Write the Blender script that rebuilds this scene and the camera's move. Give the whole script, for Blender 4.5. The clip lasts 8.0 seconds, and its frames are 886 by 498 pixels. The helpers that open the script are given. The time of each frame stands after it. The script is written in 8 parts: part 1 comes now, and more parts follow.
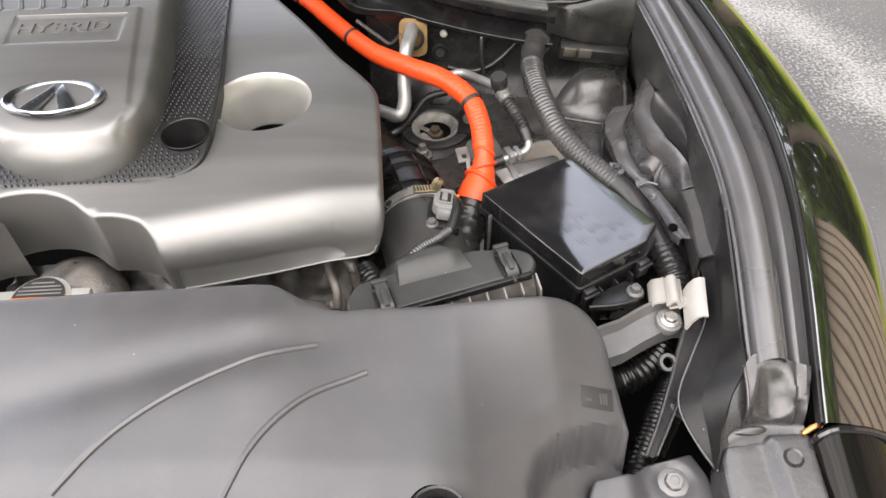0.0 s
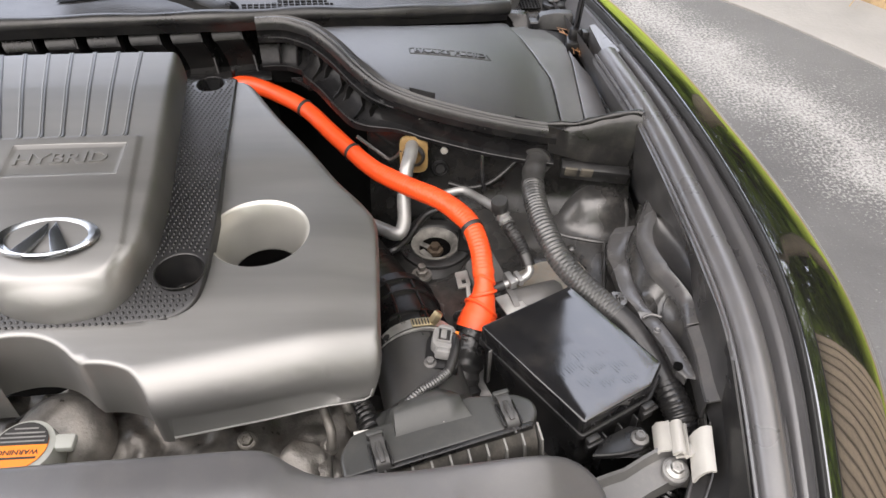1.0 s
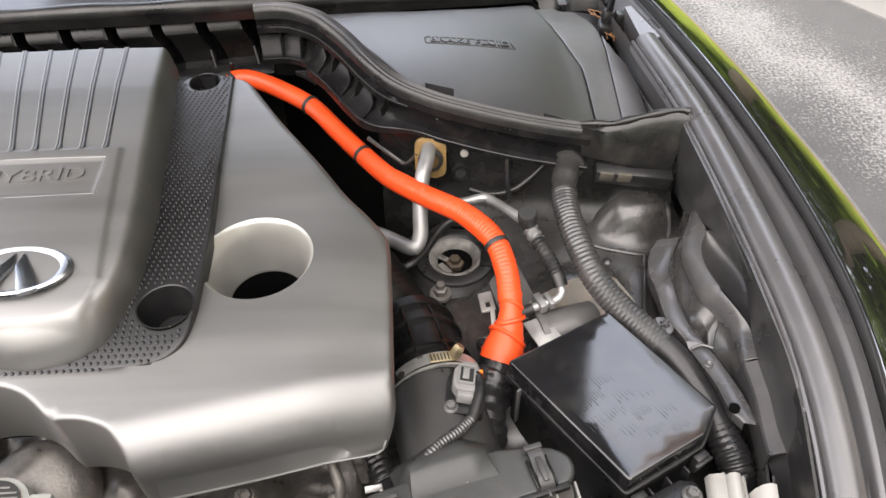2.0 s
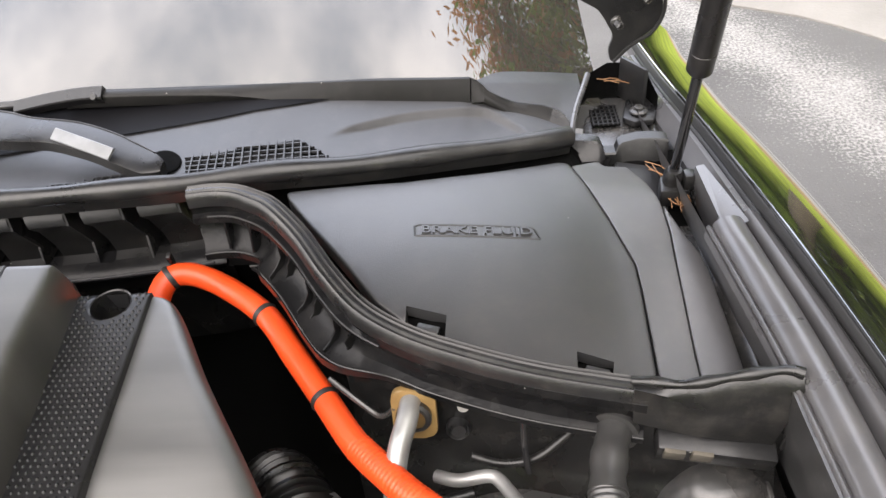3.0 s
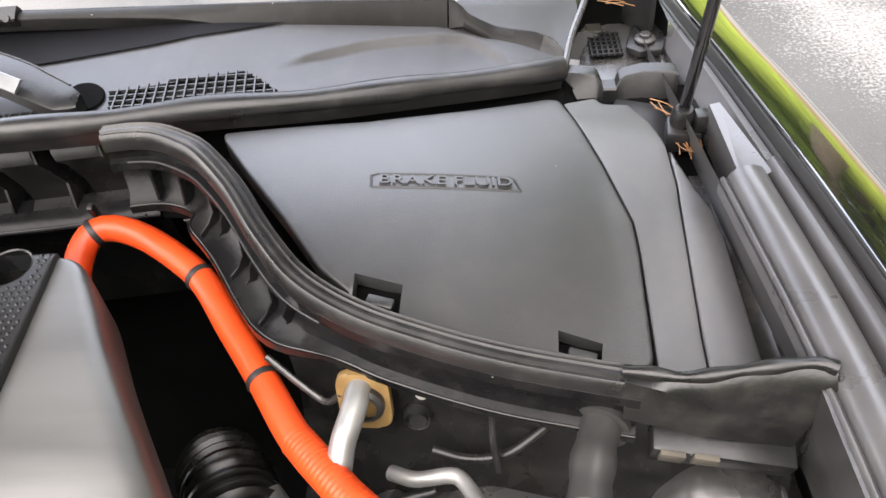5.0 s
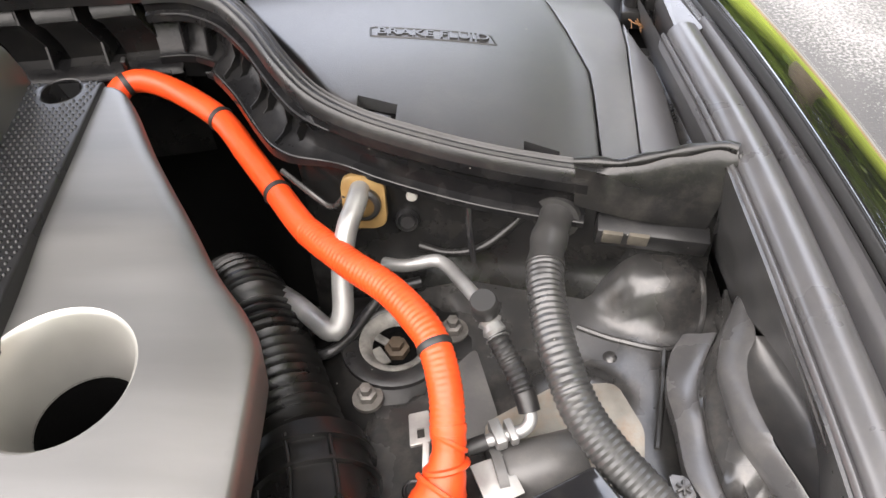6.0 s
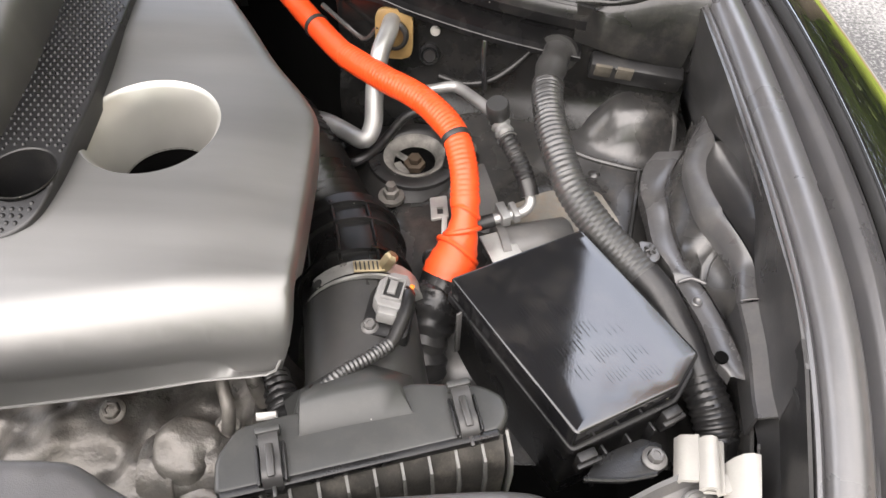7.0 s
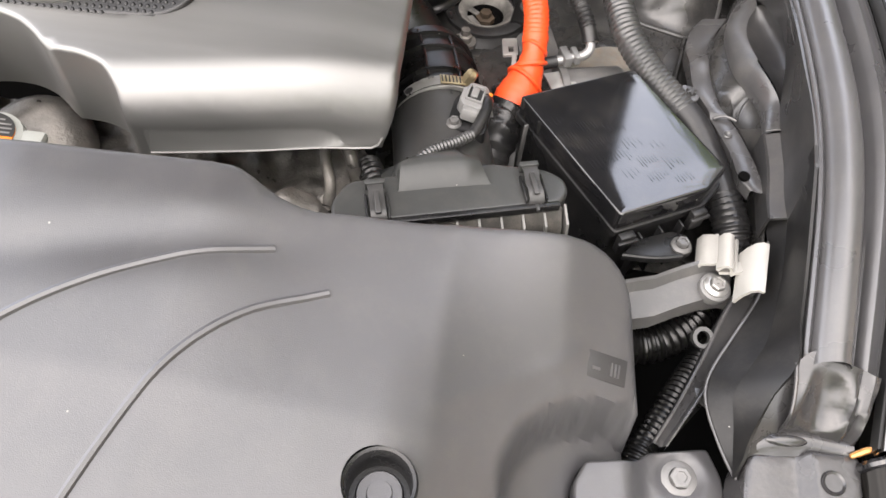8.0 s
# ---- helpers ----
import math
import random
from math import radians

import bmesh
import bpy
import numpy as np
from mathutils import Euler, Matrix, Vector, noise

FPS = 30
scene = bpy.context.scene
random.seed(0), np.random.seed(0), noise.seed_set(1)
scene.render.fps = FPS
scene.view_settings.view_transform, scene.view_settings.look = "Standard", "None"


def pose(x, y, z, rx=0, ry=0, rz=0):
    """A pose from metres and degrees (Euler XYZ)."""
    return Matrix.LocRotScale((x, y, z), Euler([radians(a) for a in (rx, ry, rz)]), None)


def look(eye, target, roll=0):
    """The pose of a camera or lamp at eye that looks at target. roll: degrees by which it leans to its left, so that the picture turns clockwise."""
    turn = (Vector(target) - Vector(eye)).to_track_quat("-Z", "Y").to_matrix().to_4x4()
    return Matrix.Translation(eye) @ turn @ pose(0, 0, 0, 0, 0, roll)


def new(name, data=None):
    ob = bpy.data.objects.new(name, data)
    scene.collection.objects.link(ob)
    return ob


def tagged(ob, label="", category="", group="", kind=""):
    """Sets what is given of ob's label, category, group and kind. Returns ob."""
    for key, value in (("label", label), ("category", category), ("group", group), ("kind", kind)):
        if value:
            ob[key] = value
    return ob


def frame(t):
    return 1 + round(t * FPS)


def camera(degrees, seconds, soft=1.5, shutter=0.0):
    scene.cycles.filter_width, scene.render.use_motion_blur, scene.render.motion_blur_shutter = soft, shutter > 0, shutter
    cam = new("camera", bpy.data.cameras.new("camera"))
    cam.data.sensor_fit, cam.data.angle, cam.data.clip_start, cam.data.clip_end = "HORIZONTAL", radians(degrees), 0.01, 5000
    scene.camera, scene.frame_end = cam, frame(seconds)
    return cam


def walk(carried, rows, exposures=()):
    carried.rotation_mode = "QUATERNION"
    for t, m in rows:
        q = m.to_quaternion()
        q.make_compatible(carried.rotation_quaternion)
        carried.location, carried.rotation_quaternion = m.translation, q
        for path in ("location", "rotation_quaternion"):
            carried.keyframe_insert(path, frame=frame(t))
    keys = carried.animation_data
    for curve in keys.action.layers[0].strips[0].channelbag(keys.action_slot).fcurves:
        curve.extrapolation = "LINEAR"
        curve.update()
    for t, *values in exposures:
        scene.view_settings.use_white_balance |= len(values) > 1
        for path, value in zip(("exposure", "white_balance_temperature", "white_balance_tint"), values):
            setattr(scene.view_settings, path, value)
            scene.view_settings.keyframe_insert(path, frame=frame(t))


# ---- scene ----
# camera: seconds, place in metres, turn in degrees
cam = camera(62.8, 8.0)
ROWS = [
    (0, 0.0000, 0.0000, 1.3200, 43.00, -0.00, -4.00),
    (0.5, 0.0059, 0.0531, 1.3512, 46.44, 0.07, -3.85),
    (1, 0.0050, 0.0633, 1.3630, 46.93, -0.34, -3.65),
    (1.2, -0.0001, 0.0665, 1.3597, 46.61, -0.45, -3.88),
    (2.3, 0.0220, 0.2140, 1.3303, 44.45, 2.07, -2.07),
    (2.5, 0.0408, 0.2676, 1.3232, 45.99, 2.93, -1.34),
    (3, 0.0797, 0.4203, 1.3055, 48.65, 5.18, 0.92),
    (3.5, 0.0925, 0.5415, 1.2631, 49.25, 6.66, 2.60),
    (4, 0.0980, 0.5782, 1.2428, 47.52, 7.81, 3.48),
    (4.2, 0.1053, 0.5800, 1.2403, 44.55, 8.49, 2.56),
    (5.3, 0.1022, 0.4455, 1.2548, 43.81, 4.48, 1.46),
    (5.5, 0.1029, 0.4167, 1.2511, 43.92, 4.51, 1.60),
    (6, 0.0989, 0.3506, 1.2429, 42.61, 3.10, 1.00),
    (6.5, 0.0892, 0.2847, 1.2372, 40.97, 1.28, 1.03),
    (7, 0.0656, 0.2055, 1.2432, 39.26, -0.98, 1.54),
    (7.5, 0.0586, 0.1362, 1.2465, 37.18, -2.80, 2.67),
    (8, 0.0291, 0.0705, 1.2511, 34.86, -3.37, 5.77),
]
# the clip's own exposure: seconds, stops, kelvin, tint
EXPOSURES = [(0, 0.56, 6560, 16), (0.6, 0.43, 6560, 16), (1.2, 0.41, 6560, 16), (2.5, 0.61, 6560, 16), (3.5, 0.77, 6560, 16), (4.2, 0.85, 6560, 16), (5.4, 0.97, 6560, 16), (6.5, 0.85, 6560, 16), (8, 0.69, 6560, 16)]
walk(cam, [(t, pose(x, y, z, a, b, c)) for t, x, y, z, a, b, c in ROWS], EXPOSURES)

# ---- light ----
SUN_TURN, SUN_UP = radians(215), radians(58)
world = bpy.data.worlds.new("overcast_sky")
scene.world = world
world.use_nodes = True
wn, wl = world.node_tree.nodes, world.node_tree.links
wn.clear()
sky = wn.new("ShaderNodeTexSky")
sky.sky_type, sky.sun_disc, sky.sun_elevation, sky.sun_rotation = "NISHITA", False, SUN_UP, SUN_TURN
dim = wn.new("ShaderNodeVectorMath")
dim.operation, dim.inputs[3].default_value = "SCALE", 0.10
wl.new(sky.outputs[0], dim.inputs[0])
wco = wn.new("ShaderNodeTexCoord")
cl = wn.new("ShaderNodeTexNoise")
cl.inputs["Scale"].default_value, cl.inputs["Detail"].default_value, cl.inputs["Roughness"].default_value = 2.6, 7, 0.55
wl.new(wco.outputs["Generated"], cl.inputs["Vector"])
ramp = wn.new("ShaderNodeValToRGB")
ramp.color_ramp.elements[0].position, ramp.color_ramp.elements[0].color = 0.35, (0.40, 0.44, 0.49, 1)
ramp.color_ramp.elements[1].position, ramp.color_ramp.elements[1].color = 0.60, (0.95, 0.945, 0.935, 1)
wl.new(cl.outputs["Fac"], ramp.inputs[0])
mixw = wn.new("ShaderNodeMix")
mixw.data_type = "RGBA"
mixw.inputs[0].default_value = 0.85
wl.new(dim.outputs[0], mixw.inputs[6])
wl.new(ramp.outputs[0], mixw.inputs[7])
# the cloud is warmer on the sun's side and bluer away from it
wsep = wn.new("ShaderNodeSeparateXYZ")
wl.new(wco.outputs["Generated"], wsep.inputs[0])
wturn = wn.new("ShaderNodeMapRange")
wturn.interpolation_type = "SMOOTHSTEP"
wturn.inputs[1].default_value, wturn.inputs[2].default_value = -0.1, 0.65
wl.new(wsep.outputs[1], wturn.inputs[0])
wtint = wn.new("ShaderNodeMix")
wtint.data_type = "RGBA"
wtint.inputs[6].default_value, wtint.inputs[7].default_value = (1.05, 1.0, 0.91, 1), (0.91, 0.97, 1.06, 1)
wl.new(wturn.outputs[0], wtint.inputs[0])
wmul = wn.new("ShaderNodeMix")
wmul.data_type, wmul.blend_type = "RGBA", "MULTIPLY"
wmul.inputs[0].default_value = 1.0
wl.new(mixw.outputs[2], wmul.inputs[6])
wl.new(wtint.outputs[2], wmul.inputs[7])
bg = wn.new("ShaderNodeBackground")
bg.inputs["Strength"].default_value = 5.0
wl.new(wmul.outputs[2], bg.inputs[0])
wo = wn.new("ShaderNodeOutputWorld")
wl.new(bg.outputs[0], wo.inputs[0])

sun_data = bpy.data.lights.new("sun", "SUN")
sun_data.energy, sun_data.angle, sun_data.color = 0.9, radians(55), (1.0, 0.96, 0.9)
sun = new("sun", sun_data)
sun.matrix_world = look((-3.4, -4.9, 9.5), (0, 0.5, 0.9))


# ---- materials ----
def material(name, colour, rough=0.5, metal=0.0, grain=0.0, grain_size=900.0, blotch=0.15, blotch_size=14.0,
             rough_var=0.1, coat=0.0, spec=0.5, dust=0.0, dust_colour=(0.32, 0.29, 0.25), per_piece=0.0, stretch=(1, 1, 1)):
    m = bpy.data.materials.new(name)
    m.use_nodes = True
    n, l = m.node_tree.nodes, m.node_tree.links
    b = n["Principled BSDF"]
    b.inputs["Metallic"].default_value = metal
    b.inputs["Specular IOR Level"].default_value = spec
    b.inputs["Coat Weight"].default_value = coat
    b.inputs["Coat Roughness"].default_value = 0.03
    co = n.new("ShaderNodeTexCoord")
    mp = n.new("ShaderNodeMapping")
    mp.inputs["Scale"].default_value = stretch
    l.new(co.outputs["Object"], mp.inputs[0])
    big = n.new("ShaderNodeTexNoise")
    big.inputs["Scale"].default_value, big.inputs["Detail"].default_value = blotch_size, 6
    l.new(mp.outputs[0], big.inputs["Vector"])
    fine = n.new("ShaderNodeTexNoise")
    fine.inputs["Scale"].default_value, fine.inputs["Detail"].default_value = grain_size, 3
    l.new(mp.outputs[0], fine.inputs["Vector"])
    mr = n.new("ShaderNodeMapRange")
    mr.inputs[1].default_value, mr.inputs[2].default_value = 0.3, 0.7
    mr.inputs[3].default_value, mr.inputs[4].default_value = 1 - blotch, 1 + blotch
    l.new(big.outputs["Fac"], mr.inputs[0])
    sc = n.new("ShaderNodeVectorMath")
    sc.operation = "SCALE"
    sc.inputs[0].default_value = colour
    l.new(mr.outputs[0], sc.inputs[3])
    out = sc.outputs[0]
    if per_piece:
        info = n.new("ShaderNodeObjectInfo")
        pr = n.new("ShaderNodeMapRange")
        pr.inputs[3].default_value, pr.inputs[4].default_value = 1 - per_piece, 1 + per_piece
        l.new(info.outputs["Random"], pr.inputs[0])
        s2 = n.new("ShaderNodeVectorMath")
        s2.operation = "SCALE"
        l.new(out, s2.inputs[0])
        l.new(pr.outputs[0], s2.inputs[3])
        out = s2.outputs[0]
    if dust:
        dn = n.new("ShaderNodeTexNoise")
        dn.inputs["Scale"].default_value, dn.inputs["Detail"].default_value, dn.inputs["Roughness"].default_value = 45, 9, 0.75
        l.new(co.outputs["Object"], dn.inputs["Vector"])
        dr = n.new("ShaderNodeMapRange")
        dr.inputs[1].default_value, dr.inputs[2].default_value, dr.inputs[4].default_value = 0.48, 0.78, dust
        l.new(dn.outputs["Fac"], dr.inputs[0])
        dm = n.new("ShaderNodeMix")
        dm.data_type = "RGBA"
        l.new(dr.outputs[0], dm.inputs[0])
        l.new(out, dm.inputs[6])
        dm.inputs[7].default_value = (*dust_colour, 1)
        out = dm.outputs[2]
        # sparse dust specks
        vo = n.new("ShaderNodeTexVoronoi")
        vo.inputs["Scale"].default_value = 75
        l.new(co.outputs["Object"], vo.inputs["Vector"])
        near = n.new("ShaderNodeMath")
        near.operation, near.inputs[1].default_value = "LESS_THAN", 0.045
        l.new(vo.outputs["Distance"], near.inputs[0])
        sep = n.new("ShaderNodeSeparateColor")
        l.new(vo.outputs["Color"], sep.inputs[0])
        few = n.new("ShaderNodeMath")
        few.operation, few.inputs[1].default_value = "GREATER_THAN", 0.86
        l.new(sep.outputs[0], few.inputs[0])
        both = n.new("ShaderNodeMath")
        both.operation = "MULTIPLY"
        l.new(near.outputs[0], both.inputs[0])
        l.new(few.outputs[0], both.inputs[1])
        sp = n.new("ShaderNodeMix")
        sp.data_type = "RGBA"
        l.new(both.outputs[0], sp.inputs[0])
        l.new(out, sp.inputs[6])
        sp.inputs[7].default_value = (0.24, 0.23, 0.21, 1)
        out = sp.outputs[2]
    l.new(out, b.inputs["Base Color"])
    rr = n.new("ShaderNodeMapRange")
    rr.inputs[1].default_value, rr.inputs[2].default_value = 0.3, 0.7
    rr.inputs[3].default_value, rr.inputs[4].default_value = max(0.02, rough - rough_var), min(1, rough + rough_var)
    l.new(big.outputs["Fac"], rr.inputs[0])
    l.new(rr.outputs[0], b.inputs["Roughness"])
    if grain:
        bp = n.new("ShaderNodeBump")
        bp.inputs["Strength"].default_value, bp.inputs["Distance"].default_value = 1.0, grain
        l.new(fine.outputs["Fac"], bp.inputs["Height"])
        l.new(bp.outputs[0], b.inputs["Normal"])
    return m


COVER = material("champagne_metal_paint", (0.236, 0.234, 0.229), 0.50, 0.88, 0.00010, 60, 0.12, 16, 0.05, stretch=(0.25, 2.0, 1))
# cover paint made paler: light inside the well is put into the colour
WELLM = material("lit_well_paint", (0.42, 0.415, 0.39), 0.40, 0.75, 0.0001, 60, 0.10, 16, 0.08)
RIBM = material("worn_rib_plastic", (0.17, 0.168, 0.16), 0.42, 0, 0.0001, 900, 0.25, 40, 0.08, dust=0.2)
# darker than the other black plastic; shade behind the engine is in its colour
DARKP = material("shaded_bulkhead_plastic", (0.005, 0.005, 0.005), 0.30, 0, 0.0001, 900, 0.2, 16, 0.1, dust=0.03, spec=0.35)
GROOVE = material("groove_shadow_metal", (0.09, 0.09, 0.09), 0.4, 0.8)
TEXTURED = material("dimpled_black_plastic", (0.017, 0.017, 0.018), 0.33, 0, 0.0001, 1200, 0.2, spec=0.55)
DIMPLE = material("dimple_gloss", (0.007, 0.007, 0.008), 0.36, 0, 0, 1200, 0.2)
CHROME = material("satin_chrome", (0.40, 0.42, 0.44), 0.28, 1.0, 0, 900, 0.05)
SHROUD = material("grey_black_plastic", (0.067, 0.0660, 0.0690), 0.37, 0, 0.00010, 1700, 0.16, 9, 0.06, dust=0.06, spec=0.85)
# paler and smoother than the brake cover's pebbled plastic
SIDEP = material("pale_side_plastic", (0.058, 0.057, 0.058), 0.37, 0, 0.00008, 1300, 0.15, 14, 0.08, dust=0.06, spec=0.85)
# darker than the apron's paint
TOWERP = material("dark_tower_paint", (0.008, 0.0078, 0.0076), 0.36, 0, 0.0001, 500, 0.2, 24, 0.1, dust=0.04, spec=0.25)
DUCTRUBBER = material("matt_black_rubber", (0.0045, 0.0044, 0.0044), 0.30, 0, 0.00003, 900, 0.25, 20, 0.1, dust=0.02, spec=0.5)
DUCTP = material("satin_duct_plastic", (0.032, 0.0315, 0.031), 0.40, 0, 0.00003, 900, 0.15, 14, 0.06, dust=0.05, spec=0.6)
BLACK = material("black_plastic", (0.011, 0.011, 0.0115), 0.33, 0, 0.00016, 900, 0.25, 22, 0.12, dust=0.05, spec=0.45)
PANEL = material("pebbled_black_plastic", (0.034, 0.034, 0.035), 0.34, 0, 0.00020, 1500, 0.18, 10, 0.06, dust=0.04, spec=0.9)
GLOSSY = material("smooth_black_plastic", (0.010, 0.010, 0.011), 0.085, 0, 0.00001, 900, 0.2, 16, 0.03, dust=0.06, spec=0.9)
RUBBER = material("black_rubber", (0.014, 0.014, 0.0145), 0.34, 0, 0.00010, 700, 0.25, 20, 0.12, dust=0.08)
GREYRUBBER = material("weathered_grey_rubber", (0.062, 0.061, 0.063), 0.30, 0, 0.00004, 900, 0.12, 20, 0.05, dust=0.07, spec=0.85)
APRON = material("black_body_paint", (0.030, 0.0295, 0.029), 0.27, 0, 0.00006, 400, 0.15, 16, 0.09, dust=0.16, spec=0.8)
# near-black: the shade of deep gaps is put into the colour
VOID = material("deep_shade_black", (0.0022, 0.0022, 0.0022), 0.9, 0, 0.0003, 300, 0.3, spec=0.08)
ORANGE = material("orange_plastic", (0.70, 0.068, 0.012), 0.40, 0, 0.00010, 500, 0.14, 30, 0.10)
ALU = material("dull_aluminium", (0.34, 0.34, 0.335), 0.46, 0.7, 0.00012, 400, 0.22, 40, 0.12)
CAST = material("cast_aluminium", (0.175, 0.165, 0.152), 0.45, 0.5, 0.0005, 420, 0.45, 55, 0.18, dust=0.4, dust_colour=(0.24, 0.21, 0.175))
ZINC = material("zinc_plate", (0.36, 0.355, 0.34), 0.42, 0.6, 0.00006, 400, 0.3, 60, 0.15)
BRASS = material("yellow_zinc", (0.42, 0.35, 0.22), 0.36, 0.85, 0.00005, 500, 0.25, 40)
CHALK = material("chalky_bearing_paint", (0.17, 0.163, 0.15), 0.7, 0, 0.0004, 250, 0.6, 70, dust=0.9, dust_colour=(0.03, 0.025, 0.02))
RUSTNUT = material("rusty_nut", (0.085, 0.062, 0.043), 0.6, 0.3, 0.0003, 300, 0.4, 90)
TAN = material("tan_rubber", (0.20, 0.125, 0.045), 0.5, 0, 0.0001, 500, 0.25, 60)
LOOM = material("ribbed_black_plastic", (0.038, 0.038, 0.038), 0.33, 0, 0.00004, 900, 0.15, 20, 0.08, dust=0.10, spec=0.8)
WHITE = material("white_plastic", (0.36, 0.35, 0.325), 0.42, 0, 0.0001, 600, 0.1, 30, dust=0.12)
CAPM = material("pale_cap_plastic", (0.31, 0.32, 0.30), 0.45, 0, 0.0001, 600, 0.12, 40, dust=0.1)
DUSTYBOX = material("dusty_box_plastic", (0.060, 0.057, 0.052), 0.5, 0, 0.0002, 700, 0.35, 40, 0.1, dust=0.45)
GREY = material("grey_connector_plastic", (0.18, 0.178, 0.175), 0.45, 0, 0.0001, 600, 0.15, 60, dust=0.1)
MIDGREY = material("grey_painted_steel", (0.10, 0.098, 0.096), 0.40, 0.1, 0.0001, 600, 0.15, 20, dust=0.2)
RUSTY = material("stained_bracket_steel", (0.25, 0.235, 0.205), 0.55, 0.3, 0.0002, 300, 0.35, 40, dust=0.55, dust_colour=(0.30, 0.15, 0.07))
PAINT = material("black_car_paint", (0.010, 0.010, 0.009), 0.10, 0.0, 0, 900, 0.1, 8, 0.03, coat=1.0, spec=0.8)
PAINT.node_tree.nodes["Principled BSDF"].inputs["Coat IOR"].default_value = 2.1
HOODMAT = material("hood_insulation", (0.012, 0.012, 0.012), 0.85, 0, 0.0008, 240, 0.2)
LENS = material("dark_lens", (0.006, 0.0055, 0.005), 0.08, 0, 0, 900, 0.2, 8, 0.02, spec=0.16)
CONCRETE = material("pale_concrete", (0.215, 0.205, 0.19), 0.85, 0, 0.003, 60, 0.15, 3)
DRYGRASS = material("dry_grass", (0.24, 0.17, 0.09), 0.9, 0, 0.02, 40, 0.4, 6)
LAWN = material("green_lawn", (0.23, 0.29, 0.030), 0.9, 0, 0.02, 60, 0.35, 4)


def leaf_material(name, colour):
    """Thin leaves: half of the light that falls on them shines through."""
    m = material(name, colour, 0.55, 0, 0, 900, 0.55, 1.1)
    n, l = m.node_tree.nodes, m.node_tree.links
    b, out = n["Principled BSDF"], n["Material Output"]
    tr, mx = n.new("ShaderNodeBsdfTranslucent"), n.new("ShaderNodeMixShader")
    l.new(b.inputs["Base Color"].links[0].from_socket, tr.inputs["Color"])
    mx.inputs[0].default_value = 0.65
    l.new(b.outputs[0], mx.inputs[1])
    l.new(tr.outputs[0], mx.inputs[2])
    l.new(mx.outputs[0], out.inputs["Surface"])
    return m


LEAF = leaf_material("green_leaf", (0.22, 0.31, 0.045))
REDLEAF = leaf_material("reddish_leaf", (0.50, 0.22, 0.08))
BARK = material("bark", (0.10, 0.08, 0.06), 0.9, 0, 0.01, 40, 0.3, 8)
SIDING = material("brown_weatherboard", (0.46, 0.36, 0.26), 0.7, 0, 0.001, 60, 0.15, 5, per_piece=0.1)
NEEDLE = material("dry_pine_needle", (0.26, 0.13, 0.055), 0.6, 0, 0, 900, 0.3, 300)
WARN = material("orange_label", (0.80, 0.22, 0.02), 0.45, 0, 0, 900, 0.05)
INK = material("black_ink", (0.02, 0.02, 0.02), 0.5)
FIREWALL = material("black_firewall_paint", (0.009, 0.009, 0.009), 0.24, 0, 0.00008, 300, 0.25, 16, 0.1, dust=0.05, spec=0.4)
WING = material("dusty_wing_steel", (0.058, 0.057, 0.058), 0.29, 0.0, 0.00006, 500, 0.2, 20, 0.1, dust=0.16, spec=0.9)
COWL = material("satin_cowl_plastic", (0.022, 0.022, 0.0235), 0.38, 0, 0.0001, 1500, 0.12, 16, 0.06, dust=0.05, spec=0.55)
ABOX = material("matt_box_plastic", (0.036, 0.037, 0.036), 0.40, 0, 0.00004, 1200, 0.15, 16, 0.08, dust=0.07)
# wing steel darkened: the wall's shade is put into its colour
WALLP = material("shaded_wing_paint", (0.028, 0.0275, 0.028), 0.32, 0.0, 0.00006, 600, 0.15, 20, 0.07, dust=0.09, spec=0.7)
PATCH = material("dusty_tan_foam", (0.075, 0.066, 0.052), 0.9, 0, 0.0004, 300, 0.3, 60)
CLIPM = material("dark_spring_steel", (0.055, 0.054, 0.053), 0.30, 0.3, 0.00005, 600, 0.2, 40)


# ---- building helpers ----
BASE = {}


def thing(name, label, category, at=(0, 0, 0), group="", kind=""):
    ob = new(name)
    ob.location = at
    ob.empty_display_size = 0.02
    BASE[ob.name] = Vector(at)
    return tagged(ob, label, category, group, kind)


def finish(bm, angle=38):
    me = bpy.data.meshes.new("m")
    bmesh.ops.recalc_face_normals(bm, faces=bm.faces)
    bm.to_mesh(me)
    bm.free()
    for p in me.polygons:
        p.use_smooth = True
    me.set_sharp_from_angle(angle=radians(angle))
    return me


def part(name, bm, mat, parent, label="", angle=38):
    base = BASE[parent.name]
    bmesh.ops.translate(bm, verts=bm.verts, vec=-base)
    me = finish(bm, angle)
    me.name = name
    me.materials.append(mat)
    ob = new(name, me)
    ob.parent = parent
    BASE[ob.name] = base
    return tagged(ob, label)


def single(name, bm, mat, label, category, at=(0, 0, 0), group="", kind="", angle=38):
    bmesh.ops.translate(bm, verts=bm.verts, vec=-Vector(at))
    me = finish(bm, angle)
    me.name = name
    me.materials.append(mat)
    ob = new(name, me)
    ob.location = at
    BASE[ob.name] = Vector(at)
    return tagged(ob, label, category, group, kind)


def merge(*bms):
    out = bmesh.new()
    for b in bms:
        me = bpy.data.meshes.new("t")
        b.to_mesh(me)
        b.free()
        out.from_mesh(me)
        bpy.data.meshes.remove(me)
    return out


